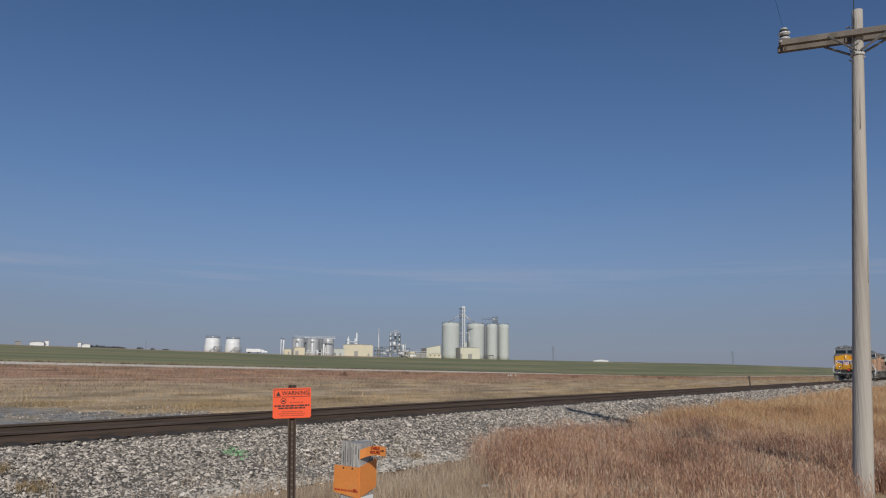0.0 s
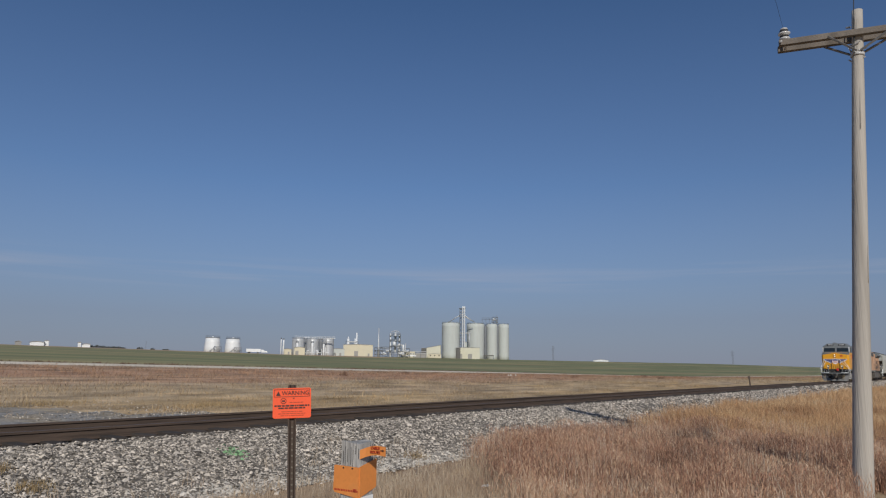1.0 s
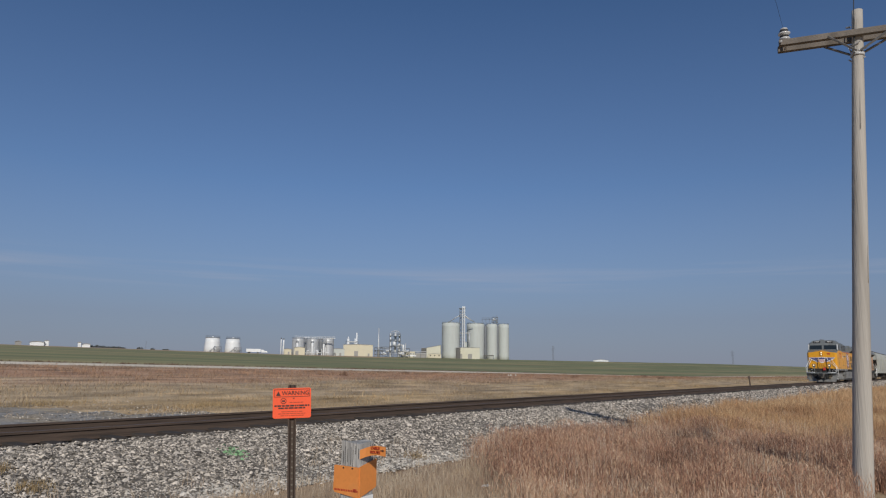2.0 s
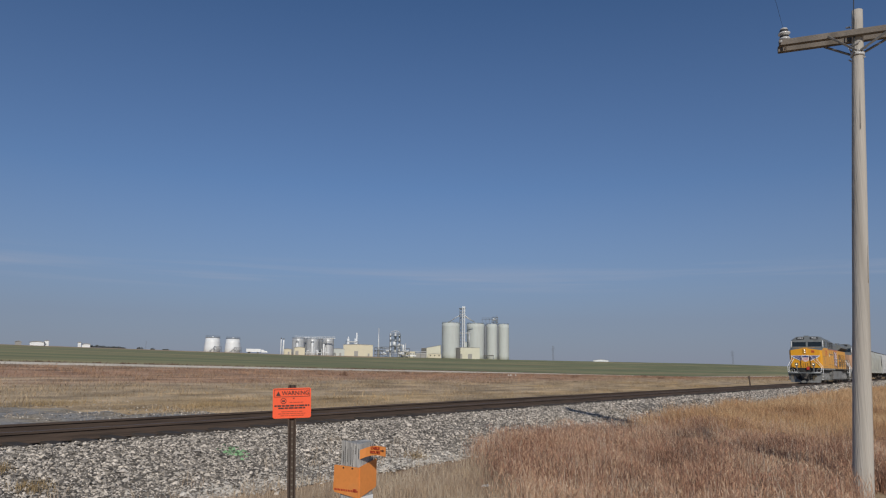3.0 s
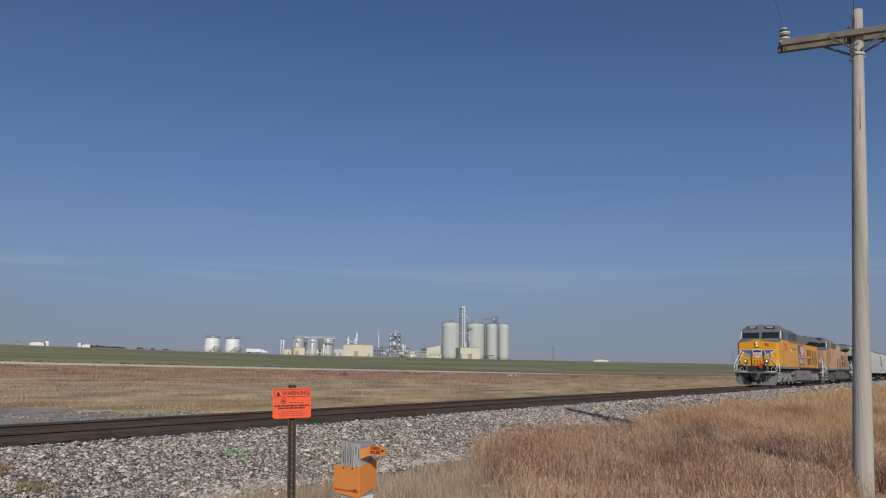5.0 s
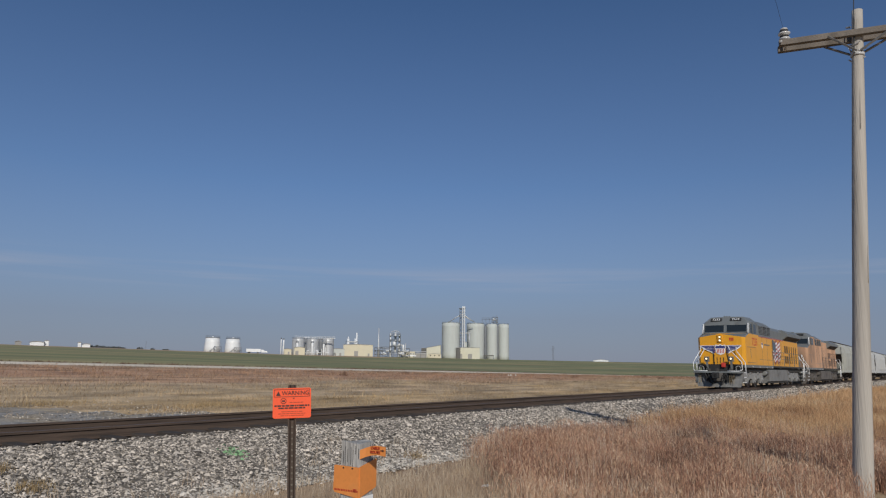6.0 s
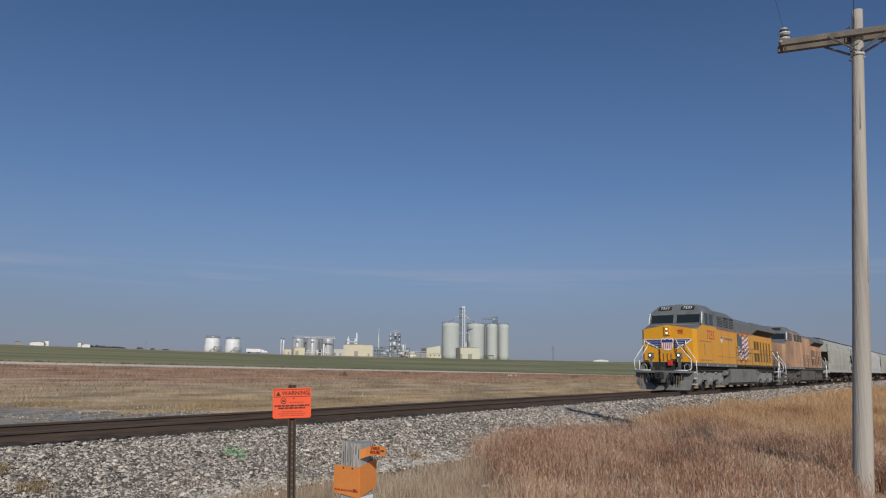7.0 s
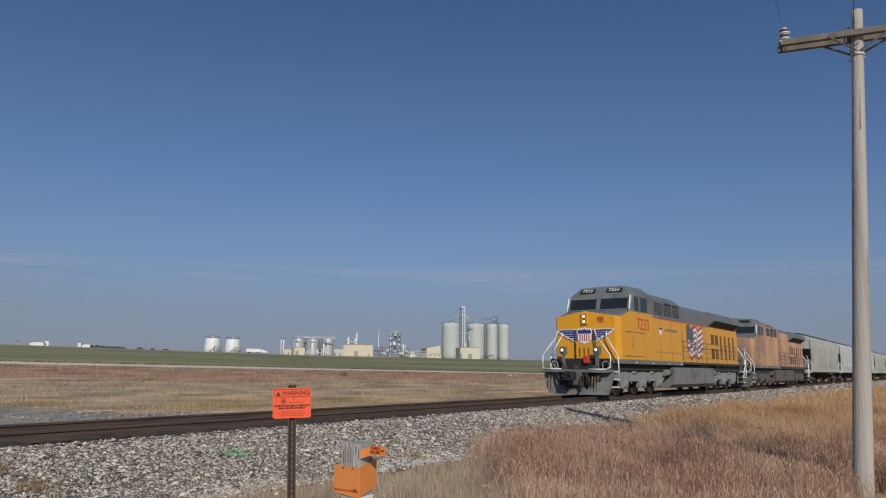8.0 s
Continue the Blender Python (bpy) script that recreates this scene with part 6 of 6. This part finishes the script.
def building(name, label, along, w, d, h, material, out=-398.0, pitch=0.06, doors=(), windows=0, mono=False):
    t = thing(name, label, "building", site(along, out))
    b = bmesh.new()
    rise = w * pitch
    if mono:
        prism(b, [(-w / 2, -1.5), (w / 2, -1.5), (w / 2, h), (-w / 2, h - rise * 2)], "y", 0, d)
    else:
        prism(b, [(-w / 2, -1.5), (w / 2, -1.5), (w / 2, h), (0, h + rise), (-w / 2, h)], "y", 0, d)
    part("wall", b, material, t)
    n = max(4, int(w / 0.9))
    b = bmesh.new()
    for k in range(n):                       # standing ribs of the cladding
        x = -w / 2 + w * (k + 0.5) / n
        box(b, x - 0.07, x + 0.07, -0.07, 0.02, 0, h - (rise * 2 * (0.5 - (x / w)) if mono else 0) - 0.15)
    tagged(part("cladding_ribs", b, material, t), "standing ribs of the sheet cladding", kind="stuff")
    b = bmesh.new()
    e = 0.35
    if mono:
        prism(b, [(-w / 2 - e, h - rise * 2), (w / 2 + e, h), (w / 2 + e, h + 0.3), (-w / 2 - e, h - rise * 2 + 0.3)], "y", -e, d + e)
    else:
        prism(b, [(-w / 2 - e, h - 0.05), (0, h + rise), (w / 2 + e, h - 0.05), (w / 2 + e, h + 0.2), (0, h + rise + 0.3), (-w / 2 - e, h + 0.2)], "y", -e, d + e)
    part("roof", b, M_ROOFGREY, t)
    for x, dw, dh in doors:
        part("door", box(bmesh.new(), x - dw / 2, x + dw / 2, -0.14, -0.075, 0, dh), M_ROOFGREY, t, "grey door")
    for k in range(windows):
        x = -w / 2 + w * (k + 0.5) / windows
        part("window", box(bmesh.new(), x - 0.5, x + 0.5, -0.12, -0.075, h * 0.5, h * 0.5 + 1.0), M_GLASS, t, "dark window")
    return t


def lattice(b, w, d, z0, z1, step, r=0.14, x0=0.0, y0=0.0):
    cs = [(x0 - w / 2, y0 - d / 2), (x0 + w / 2, y0 - d / 2), (x0 + w / 2, y0 + d / 2), (x0 - w / 2, y0 + d / 2)]
    for x, y in cs:
        rod(b, (x, y, z0), (x, y, z1), r, r, 4)
    n = max(1, round((z1 - z0) / step))
    for k in range(n + 1):
        z = z0 + (z1 - z0) * k / n
        zn = z0 + (z1 - z0) * (k + 1) / n
        for i in range(4):
            p, q = cs[i], cs[(i + 1) % 4]
            rod(b, (*p, z), (*q, z), r * 0.7, r * 0.7, 4)
            if k < n:
                rod(b, (*(p if k % 2 else q), z), (*(q if k % 2 else p), zn), r * 0.6, r * 0.6, 4)
    return b


def plant():
    for a in (279.0, 295.5):
        t = tank("storage_tank", "white-painted round steel storage tank with tapered shell on the rise", a, 5.6, 9.8, M_TANKWHITE, group="white storage tanks", taper=0.83, bands=3, cone=0.05, stair=False)
        b = bmesh.new()
        lattice(b, 5.0, 1.6, -0.5, 3.6, 2.0, 0.12, 3.6, -5.9)
        for q in range(8):
            box(b, -2.4 + 0.45 * q, -1.95 + 0.45 * q, -6.6, -5.4, 0.4 * q, 0.4 * q + 0.15)
        part("stair_platform", b, M_STRUCT, t, "grey stair and platform at the tank's foot")
        part("rim", lathe(bmesh.new(), [(4.72, 9.5), (4.82, 9.5), (4.82, 9.95), (4.72, 9.95)], 32), M_STRUCT, t, "dark rim round the tank top")
    for a, r, h in ((355.5, 4.75, 12.4), (370.2, 4.85, 12.7), (386.8, 4.6, 13.3)):
        tank("process_tank", "dull stainless steel process tank with banded shell", a, r, h, M_STAINLESS, group="stainless process tanks", bands=8, cone=0.1)
    for a, r, h in ((372.4, 2.5, 13.0), (388.3, 2.4, 13.4)):
        tank("slim_tank", "slim grey steel tank between the process tanks", a, r, h, M_STRUCT, out=-408.0, group="slim grey tanks", bands=5, stair=False, n=20)
    for a, r, h, n in ((554.8, 8.95, 35.4, 40), (599.2, 9.3, 37.0, 40), (631.0, 6.05, 38.2, 32), (655.2, 6.1, 39.3, 32)):
        tank("grain_silo", "tall pale concrete grain silo with flat cone roof", a, r, h, M_CONC, group="concrete grain silos", bands=9, cone=0.05, n=n, stair=False)
    # dark columns added to fill the shaded gaps between silos
    for a, r, h in ((622.6, 1.4, 36.5), (647.9, 1.2, 37.5)):
        tank("bin_stairwell", "dark narrow column added for the shaded gap between two silos", a, r, h, M_STRUCT, out=-401.0, group="shafts between silos", bands=5, cone=0.1, n=12, stair=False)
    # catwalk over the process tanks
    t = thing("catwalk", "pale steel catwalk joining the process tank tops", "walkway", site(371.0, -396.0))
    b = bmesh.new()
    box(b, -16.0, 15.5, -0.6, 0.6, 13.4, 13.8)
    for q in range(22):
        x = -15.8 + 31.2 * q / 21
        rod(b, (x, -0.6, 13.8), (x, -0.6, 14.8), 0.07, 0.07, 4)
    rod(b, (-16, -0.6, 14.8), (15.5, -0.6, 14.8), 0.08, 0.08, 4)
    part("deck", b, M_TANKWHITE, t)
    for x in (-8.5, -1.5, 5.5, 14.5):
        part("post", rod(bmesh.new(), (x, 0, -1), (x, 0, 13.4), 0.22, 0.22, 6), M_STRUCT, t)
    for a, h, r, o in ((338.6, 11.4, 0.35, -398), (341.0, 11.0, 0.5, -398), (351.0, 9.0, 0.8, -394), (366.5, 9.5, 0.9, -394), (378.5, 9.0, 0.8, -394)):
        tank("slender_column", "slender pale steel column beside the tanks", a, r, h, M_TANKWHITE, out=o, stair=False, n=14, bands=3)
    t = thing("pump_skid", "cluster of pale pipes and small vessels before the tanks", "pipework", site(359.5, -388.0))
    b = bmesh.new()
    for q in range(9):
        x = -12 + 2.9 * q
        rod(b, (x, 0, -1), (x, 0, 3.0 + 1.6 * (q % 3)), 0.22, 0.22, 6)
        rod(b, (x, 0, 2.0 + 1.1 * (q % 2)), (x + 2.9, 0, 2.0 + 1.1 * (q % 2)), 0.2, 0.2, 6)
    part("pipe", b, M_TANKWHITE, t)
    for x, r, z in ((-9.0, 1.2, 4.8), (-2.0, 1.0, 4.0), (5.0, 1.3, 4.4)):
        part("vessel", lathe(bmesh.new(), [(r * 0.6, 0), (r, 0.6), (r, z - 0.6), (r * 0.5, z)], 14, (x, 1.5, 0)), M_STAINLESS, t)
    building("pump_house", "low cream steel pump house", 345.0, 6.2, 5, 4.0, M_BEIGE, doors=((1, 1.2, 2.2),))
    building("pump_house", "cream steel shed before the process tanks", 351.5, 8.0, 5, 5.4, M_BEIGE, out=-391.5, doors=((-2, 2.4, 3.0),))
    building("shed", "long pale metal shed by the process building", 399.0, 9.4, 6, 5.6, M_CONC, doors=((-2.6, 1.2, 2.2), (1.5, 1.6, 2.4)), pitch=0.02)
    building("process_building", "large cream metal-clad process building", 422.0, 25.0, 14, 9.6, M_BEIGE, pitch=0.016, doors=((-1.6, 3.2, 4.4), (9.0, 1.4, 2.4)))
    t = thing("exhaust_column", "pair of pale steel exhaust columns with ducts", "exhaust stack", site(420.3, -404.0))
    b = bmesh.new()
    rod(b, (-3.2, 0, -1), (-3.2, 0, 15.0), 1.15, 1.0, 14)
    rod(b, (-3.2, 0, 15.0), (-3.2, 0, 16.5), 0.5, 0.5, 10)
    rod(b, (4.0, 0, -1), (4.0, 0, 20.0), 0.7, 0.6, 14)
    rod(b, (-3.2, 0, 12.5), (4.0, 0, 12.0), 0.5, 0.5, 8)
    rod(b, (2.6, 0, -1), (2.6, 0, 15.2), 0.45, 0.45, 8)
    part("column", b, M_TANKWHITE, t)
    part("platform", lattice(bmesh.new(), 10.5, 3, 0, 12.6, 3.2, 0.14), M_STRUCT, t)
    t = thing("chimney", "tall slender pale steel chimney", "chimney", site(448.6, -399.0))
    part("flue", lathe(bmesh.new(), [(1.0, -1), (0.9, 8), (0.6, 10), (0.55, 19), (0.42, 19.2), (0.36, 25.2)], 16), M_STAINLESS, t)
    b = lattice(bmesh.new(), 7, 4, -1, 8, 3.0, 0.18)
    box(b, -3.9, 3.9, -2.3, 2.3, 5.6, 5.8)
    part("base_frame", b, M_STRUCT, t)
    # distillation frame: slim columns in an open tower, pipes bent over its top, a wide lower frame
    t = thing("distillation_tower", "open steel frame tower holding pale vessels and bent pipes", "process tower", site(470.7, -399.0))
    part("frame", lattice(bmesh.new(), 9.6, 7.0, -1, 21.0, 5.5, 0.2), M_STRUCT, t)
    b = bmesh.new()
    for z in (9.5, 14.5, 19.0):
        box(b, -5.0, 5.0, -3.7, 3.7, z, z + 0.2)
        for x in (-5.0, -2.5, 0, 2.5, 5.0):
            rod(b, (x, -3.7, z), (x, -3.7, z + 1.2), 0.08, 0.08, 4)
        rod(b, (-5, -3.7, z + 1.2), (5, -3.7, z + 1.2), 0.08, 0.08, 4)
    part("deck", b, M_STRUCT, t)
    for x, y, r, z0, z1 in ((-4.2, -1.5, 0.6, 0, 21.5), (4.0, 0.5, 0.75, 0, 20.0), (0.3, 2.4, 1.0, 4, 23.0), (-0.6, -2.6, 1.5, 10.2, 14.0), (3.0, -2.4, 1.0, 7.5, 11.5), (7.6, -1.0, 0.9, 4.0, 11.5)):
        part("vessel", lathe(bmesh.new(), [(r * 0.6, z0), (r, z0 + 0.6), (r, z1 - 0.6), (r * 0.5, z1)], 14, (x, y, 0)), M_TANKWHITE, t, "pale vessel")
    arch = [(4.6 * math.cos(math.pi * q / 10), 0, 20.5 + 3.4 * math.sin(math.pi * q / 10)) for q in range(11)]
    b = pipe(bmesh.new(), arch, 0.3, 8)
    pipe(b, [(2.4 * math.cos(math.pi * q / 8), -1.5, 21.0 + 2.6 * math.sin(math.pi * q / 8)) for q in range(9)], 0.22, 8)
    rod(b, (5.2, 0, 12.0), (9.0, 0, 7.6), 0.6, 0.6, 8)
    rod(b, (9.6, 0, 12.4), (9.6, 0, -1), 0.45, 0.45, 8)
    rod(b, (-4.4, -2, 8.0), (-13, -2, 8.0), 0.4, 0.4, 8)
    part("pipe", b, M_STAINLESS, t)
    b = lattice(bmesh.new(), 11.0, 6.0, -1, 9.0, 3.2, 0.18, -8.0, -1.0)
    lattice(b, 11.0, 6.0, -1, 8.0, 3.2, 0.18, 8.0, -1.0)
    part("lower_frame", b, M_STRUCT, t)
    for x, z, r in ((-10, 3.0, 1.1), (-6, 5.6, 1.0), (6.5, 3.0, 1.2), (10.5, 5.2, 1.0)):
        part("drum", rod(bmesh.new(), (x - 2.2, -2.5, z), (x + 2.2, -2.5, z), r, r, 14), M_TANKWHITE, t, "pale lying drum")
    t = thing("pipe_rack", "long grey pipe rack between the process units", "pipe rack", site(478.0, -394.0))
    b = bmesh.new()
    for q in range(9):
        x = -20 + 5 * q
        for y in (-1, 1):
            rod(b, (x, y, -1), (x, y, 5.2), 0.14, 0.14, 4)
        rod(b, (x, -1, 5.2), (x, 1, 5.2), 0.14, 0.14, 4)
    part("frame", b, M_STRUCT, t)
    b = bmesh.new()
    for y, z in ((-0.7, 5.4), (0, 5.45), (0.7, 5.4), (-0.5, 3.6), (0.4, 3.6)):
        rod(b, (-21, y, z), (21, y, z), 0.2, 0.2, 6)
    part("pipe", b, M_STAINLESS, t)
    building("office", "low cream building with a flat grey roof", 489.5, 13.0, 8, 5.6, M_BEIGE, out=-399.0, windows=5, pitch=0.01)
    building("shed", "long low dark brown shed", 501.7, 14.7, 5, 4.3, M_ROOFGREY, out=-396.0, pitch=0.01, doors=((-3, 1.4, 2.4), (3, 2.2, 2.6)))
    building("shed", "tall dark narrow shed beside the dryer building", 513.1, 5.0, 5, 9.0, M_DARKSHEET_SHADE, out=-399.0, pitch=0.02)
    building("dryer_building", "cream building with a sloping shed roof", 526.8, 13.8, 10, 12.4, M_CREAM, mono=True, pitch=0.1, doors=((2, 2.4, 3.2),))
    # dark block put in for the dryer's shaded side and the gap there
    building("shed", "dark narrow block added for the shaded wall and gap beside the silo", 537.6, 3.4, 5, 12.0, M_DARKSHEET_SHADE, out=-399.0, pitch=0.02)
    building("shed", "low cream lean-to with dark windows", 520.5, 12.5, 5, 3.4, M_BEIGE, out=-391.5, windows=3)
    building("receiving_building", "cream metal-clad grain receiving building", 566.7, 25.6, 10, 11.0, M_CREAM, out=-386.0, pitch=0.01, doors=((-7, 4.2, 4.8), (3, 4.2, 4.8)))
    # dark block put in for the receiving building's shaded left side
    building("shed", "dark block added for the shaded side of the receiving building", 551.6, 4.2, 8, 10.6, M_DARKSHEET_SHADE, out=-386.0, pitch=0.01)
    building("penthouse", "small pale block standing behind the receiving building", 578.5, 4.6, 4, 17.0, M_CONC, out=-396.0, pitch=0.01)
    t = thing("truck_canopy", "low dark truck canopy beside the silos", "canopy", site(605.4, -388.0))
    part("roof", box(bmesh.new(), -7.8, 7.8, -3, 3, 3.2, 4.2), M_DARKSHEET_SHADE, t)
    for x in (-7.2, -2.4, 2.4, 7.2):
        for y in (-2.6, 2.6):
            part("post", rod(bmesh.new(), (x, y, -1), (x, y, 3.2), 0.2, 0.2, 6), M_STRUCT, t)
    # bucket elevator leg with spouts
    t = thing("grain_elevator_leg", "tall lattice grain elevator leg with sloping spouts", "elevator tower", site(570.5, -394.0))
    part("tower", lattice(bmesh.new(), 5.0, 4.4, -1, 50.5, 3.0, 0.26, -0.8), M_STRUCT, t)
    for x in (-0.2, 1.7):
        part("leg_casing", box(bmesh.new(), x - 0.5, x + 0.5, -2.9, -2.0, -1, 51.5), M_STAINLESS, t, "galvanised leg casing")
    part("head", box(bmesh.new(), -1.0, 2.4, -2.95, 1.2, 51.0, 53.0, 0.2), M_STAINLESS, t)
    for q in range(6):
        z = 8.5 + 8.5 * q
        part("platform", box(bmesh.new(), -4.0, 2.8, -2.8, 2.8, z, z + 0.25), M_STRUCT, t)
    for p0, p1, r in (((-0.5, 0, 46), (-17, 6, 36.0), 0.5), ((0.5, 0, 45), (12, 6, 37.5), 0.5), ((1.5, 0, 43), (8.5, 0, 39.0), 0.45), ((-1, -2, 25.5), (-14.5, -4, 27.5), 0.6), ((-14.5, -4, 27.5), (-5, -4, 13), 0.55), ((-15.2, -4, 30), (-15.2, -4, 11), 0.35), ((-1, -2, 25.5), (8, -2, 26), 0.5), ((6.5, -2, 26), (6.5, -2, 12), 0.5)):
        part("spout", rod(bmesh.new(), p0, p1, r, r, 8), M_STAINLESS, t, "galvanised spout")
    t = thing("conveyor_bridge", "steel conveyor bridge with headhouse over the silo tops", "conveyor", site(637.4, -398.0))
    b = lattice(bmesh.new(), 6.4, 3, 38.0, 46.5, 2.8, 0.24)
    box(b, -3.6, 3.6, -1.8, 1.8, 42.4, 42.7)
    rod(b, (2.2, 0, 46.5), (2.2, 0, 48.5), 0.14, 0.14, 4)
    part("headhouse", b, M_STRUCT, t)
    b = bmesh.new()
    for z in (44.0, 45.6):
        rod(b, (-14, -0.8, z), (-3.2, -0.8, z), 0.16, 0.16, 4)
    for x in (-14, -10, -6):
        rod(b, (x, -0.8, 36.5), (x, -0.8, 45.6), 0.14, 0.14, 4)
    part("bridge", b, M_STRUCT, t)
    b = rod(bmesh.new(), (0.5, 0, 45.0), (2.2, 0, 39.5), 0.5, 0.5, 8)
    box(b, -2.2, 0.4, -1, 1, 43.0, 45.4)
    part("drive", b, M_STAINLESS, t)
    # parked lorry and trailer on the crest
    for a, w, h in ((307.5, 10.0, 3.05), (482.0, 10.5, 2.4)):
        t = thing("box_trailer", "white box trailer parked on the crest", "trailer", site(a, -390.0), "white trailers")
        part("box", box(bmesh.new(), -w / 2, w / 2, -1.25, 1.25, 0.9, h, 0.08), M_TANKWHITE, t)
        for x in (-w * 0.35, -w * 0.25, w * 0.3):
            part("wheel", rod(bmesh.new(), (x, -1.2, 0.5), (x, 1.2, 0.5), 0.5, 0.5, 12), M_DARK, t)
        if h > 3:
            part("cab", prism(bmesh.new(), [(w / 2 + 0.3, 0.6), (w / 2 + 4.6, 0.6), (w / 2 + 4.4, 1.5), (w / 2 + 2.6, 1.7), (w / 2 + 1.9, 2.6), (w / 2 + 0.3, 2.6)], "y", -1.2, 1.2), M_TANKWHITE, t, "white tractor cab")
    # farmsteads far to the side
    building("barn", "long low white barn on the horizon", 166.0, 6.8, 5, 1.9, M_TANKWHITE, out=-396.0)
    building("farmhouse", "small white house on the horizon", 171.0, 2.2, 3, 2.6, M_TANKWHITE, out=-396.0, pitch=0.25)
    building("barn", "white shed on the horizon", 192.8, 4.4, 4, 1.8, M_TANKWHITE, out=-396.0)
    building("farmhouse", "small white house on the horizon", 189.0, 1.6, 3, 2.5, M_TANKWHITE, out=-396.0, pitch=0.25)
    building("shed", "small dark shed on the horizon", 156.5, 3.0, 3, 1.6, M_ROOFGREY, out=-396.0, pitch=0.2)
    building("far_warehouse", "long pale warehouse far on the plain", 965.0, 22.0, 8, 2.2, M_TANKWHITE, out=-420.0)
    rng = np.random.default_rng(77)
    for a, w, h in ((200.0, 10.0, 1.7), (211.0, 11.0, 1.4), (226.5, 3.5, 1.6), (235.0, 2.5, 1.1), (244.0, 4.0, 0.9)):
        t = thing("shrub_row", "low dark row of bare shrubs on the horizon", "shrubs", site(a, -397.0), kind="stuff")
        b = bmesh.new()
        for k in range(int(w * 22)):
            x, y = rng.uniform(-w / 2, w / 2), rng.uniform(-1, 1)
            top = h * (0.5 + 0.5 * math.cos(x / w * 2.6)) * rng.uniform(0.5, 1.1)
            z = rng.uniform(0.1, max(0.2, top))
            s = rng.uniform(0.12, 0.3)
            bmesh.ops.create_icosphere(b, subdivisions=1, radius=s, matrix=Matrix.Translation((x, y, z)) @ Matrix.Diagonal((1, 1, rng.uniform(0.5, 1), 1)))
        for k in range(int(w * 3)):
            x = rng.uniform(-w / 2, w / 2)
            rod(b, (x, 0, -0.3), (x + rng.uniform(-0.2, 0.2), 0, h * 0.8), 0.04, 0.02, 4)
        part("twigs", b, M_BUSH, t)
    # lattice masts
    for a, out, h, w in ((833.0, -430.0, 20.0, 1.8), (1750.0, -430.0, 34.0, 3.0), (232.0, -400.0, 5.5, 0.35)):
        t = thing("transmission_mast", "slim grey lattice mast far off", "mast", site(a, out), "far lattice masts")
        b = lattice(bmesh.new(), w, w, -2, h, w * 1.6, w * 0.06)
        for z in (0.75, 0.88):
            rod(b, (-w * 1.4, 0, h * z), (w * 1.4, 0, h * z), w * 0.06, w * 0.06, 4)
        part("frame", b, M_STRUCT, t)


plant()


def motions():
    tilt = math.degrees(math.atan(GRADE))
    times = [0.0, 1 / 30] + [0.25 * i for i in range(1, 32)] + [8 - 1 / 30, 8.0]
    for ob, off in TRAIN:
        rows = []
        for t in times:
            s = LAST + off + SPEED * (8 - t)
            p = spot(s, 0.0, GRADE * (s - 24.67))
            rows.append((t, pose(p.x, p.y, p.z, tilt, 0, -TURN)))
        walk(ob, rows)
    # wheels roll towards the camera: a turn about the axle for every length of rim
    for ob, y, r in WHEELS:
        rows = []
        for i in range(121):
            t = i / 15
            rows.append((t, pose(0, y, r, math.degrees(SPEED * t / r) % 360.0, 0, 0)))
        walk(ob, rows)


motions()
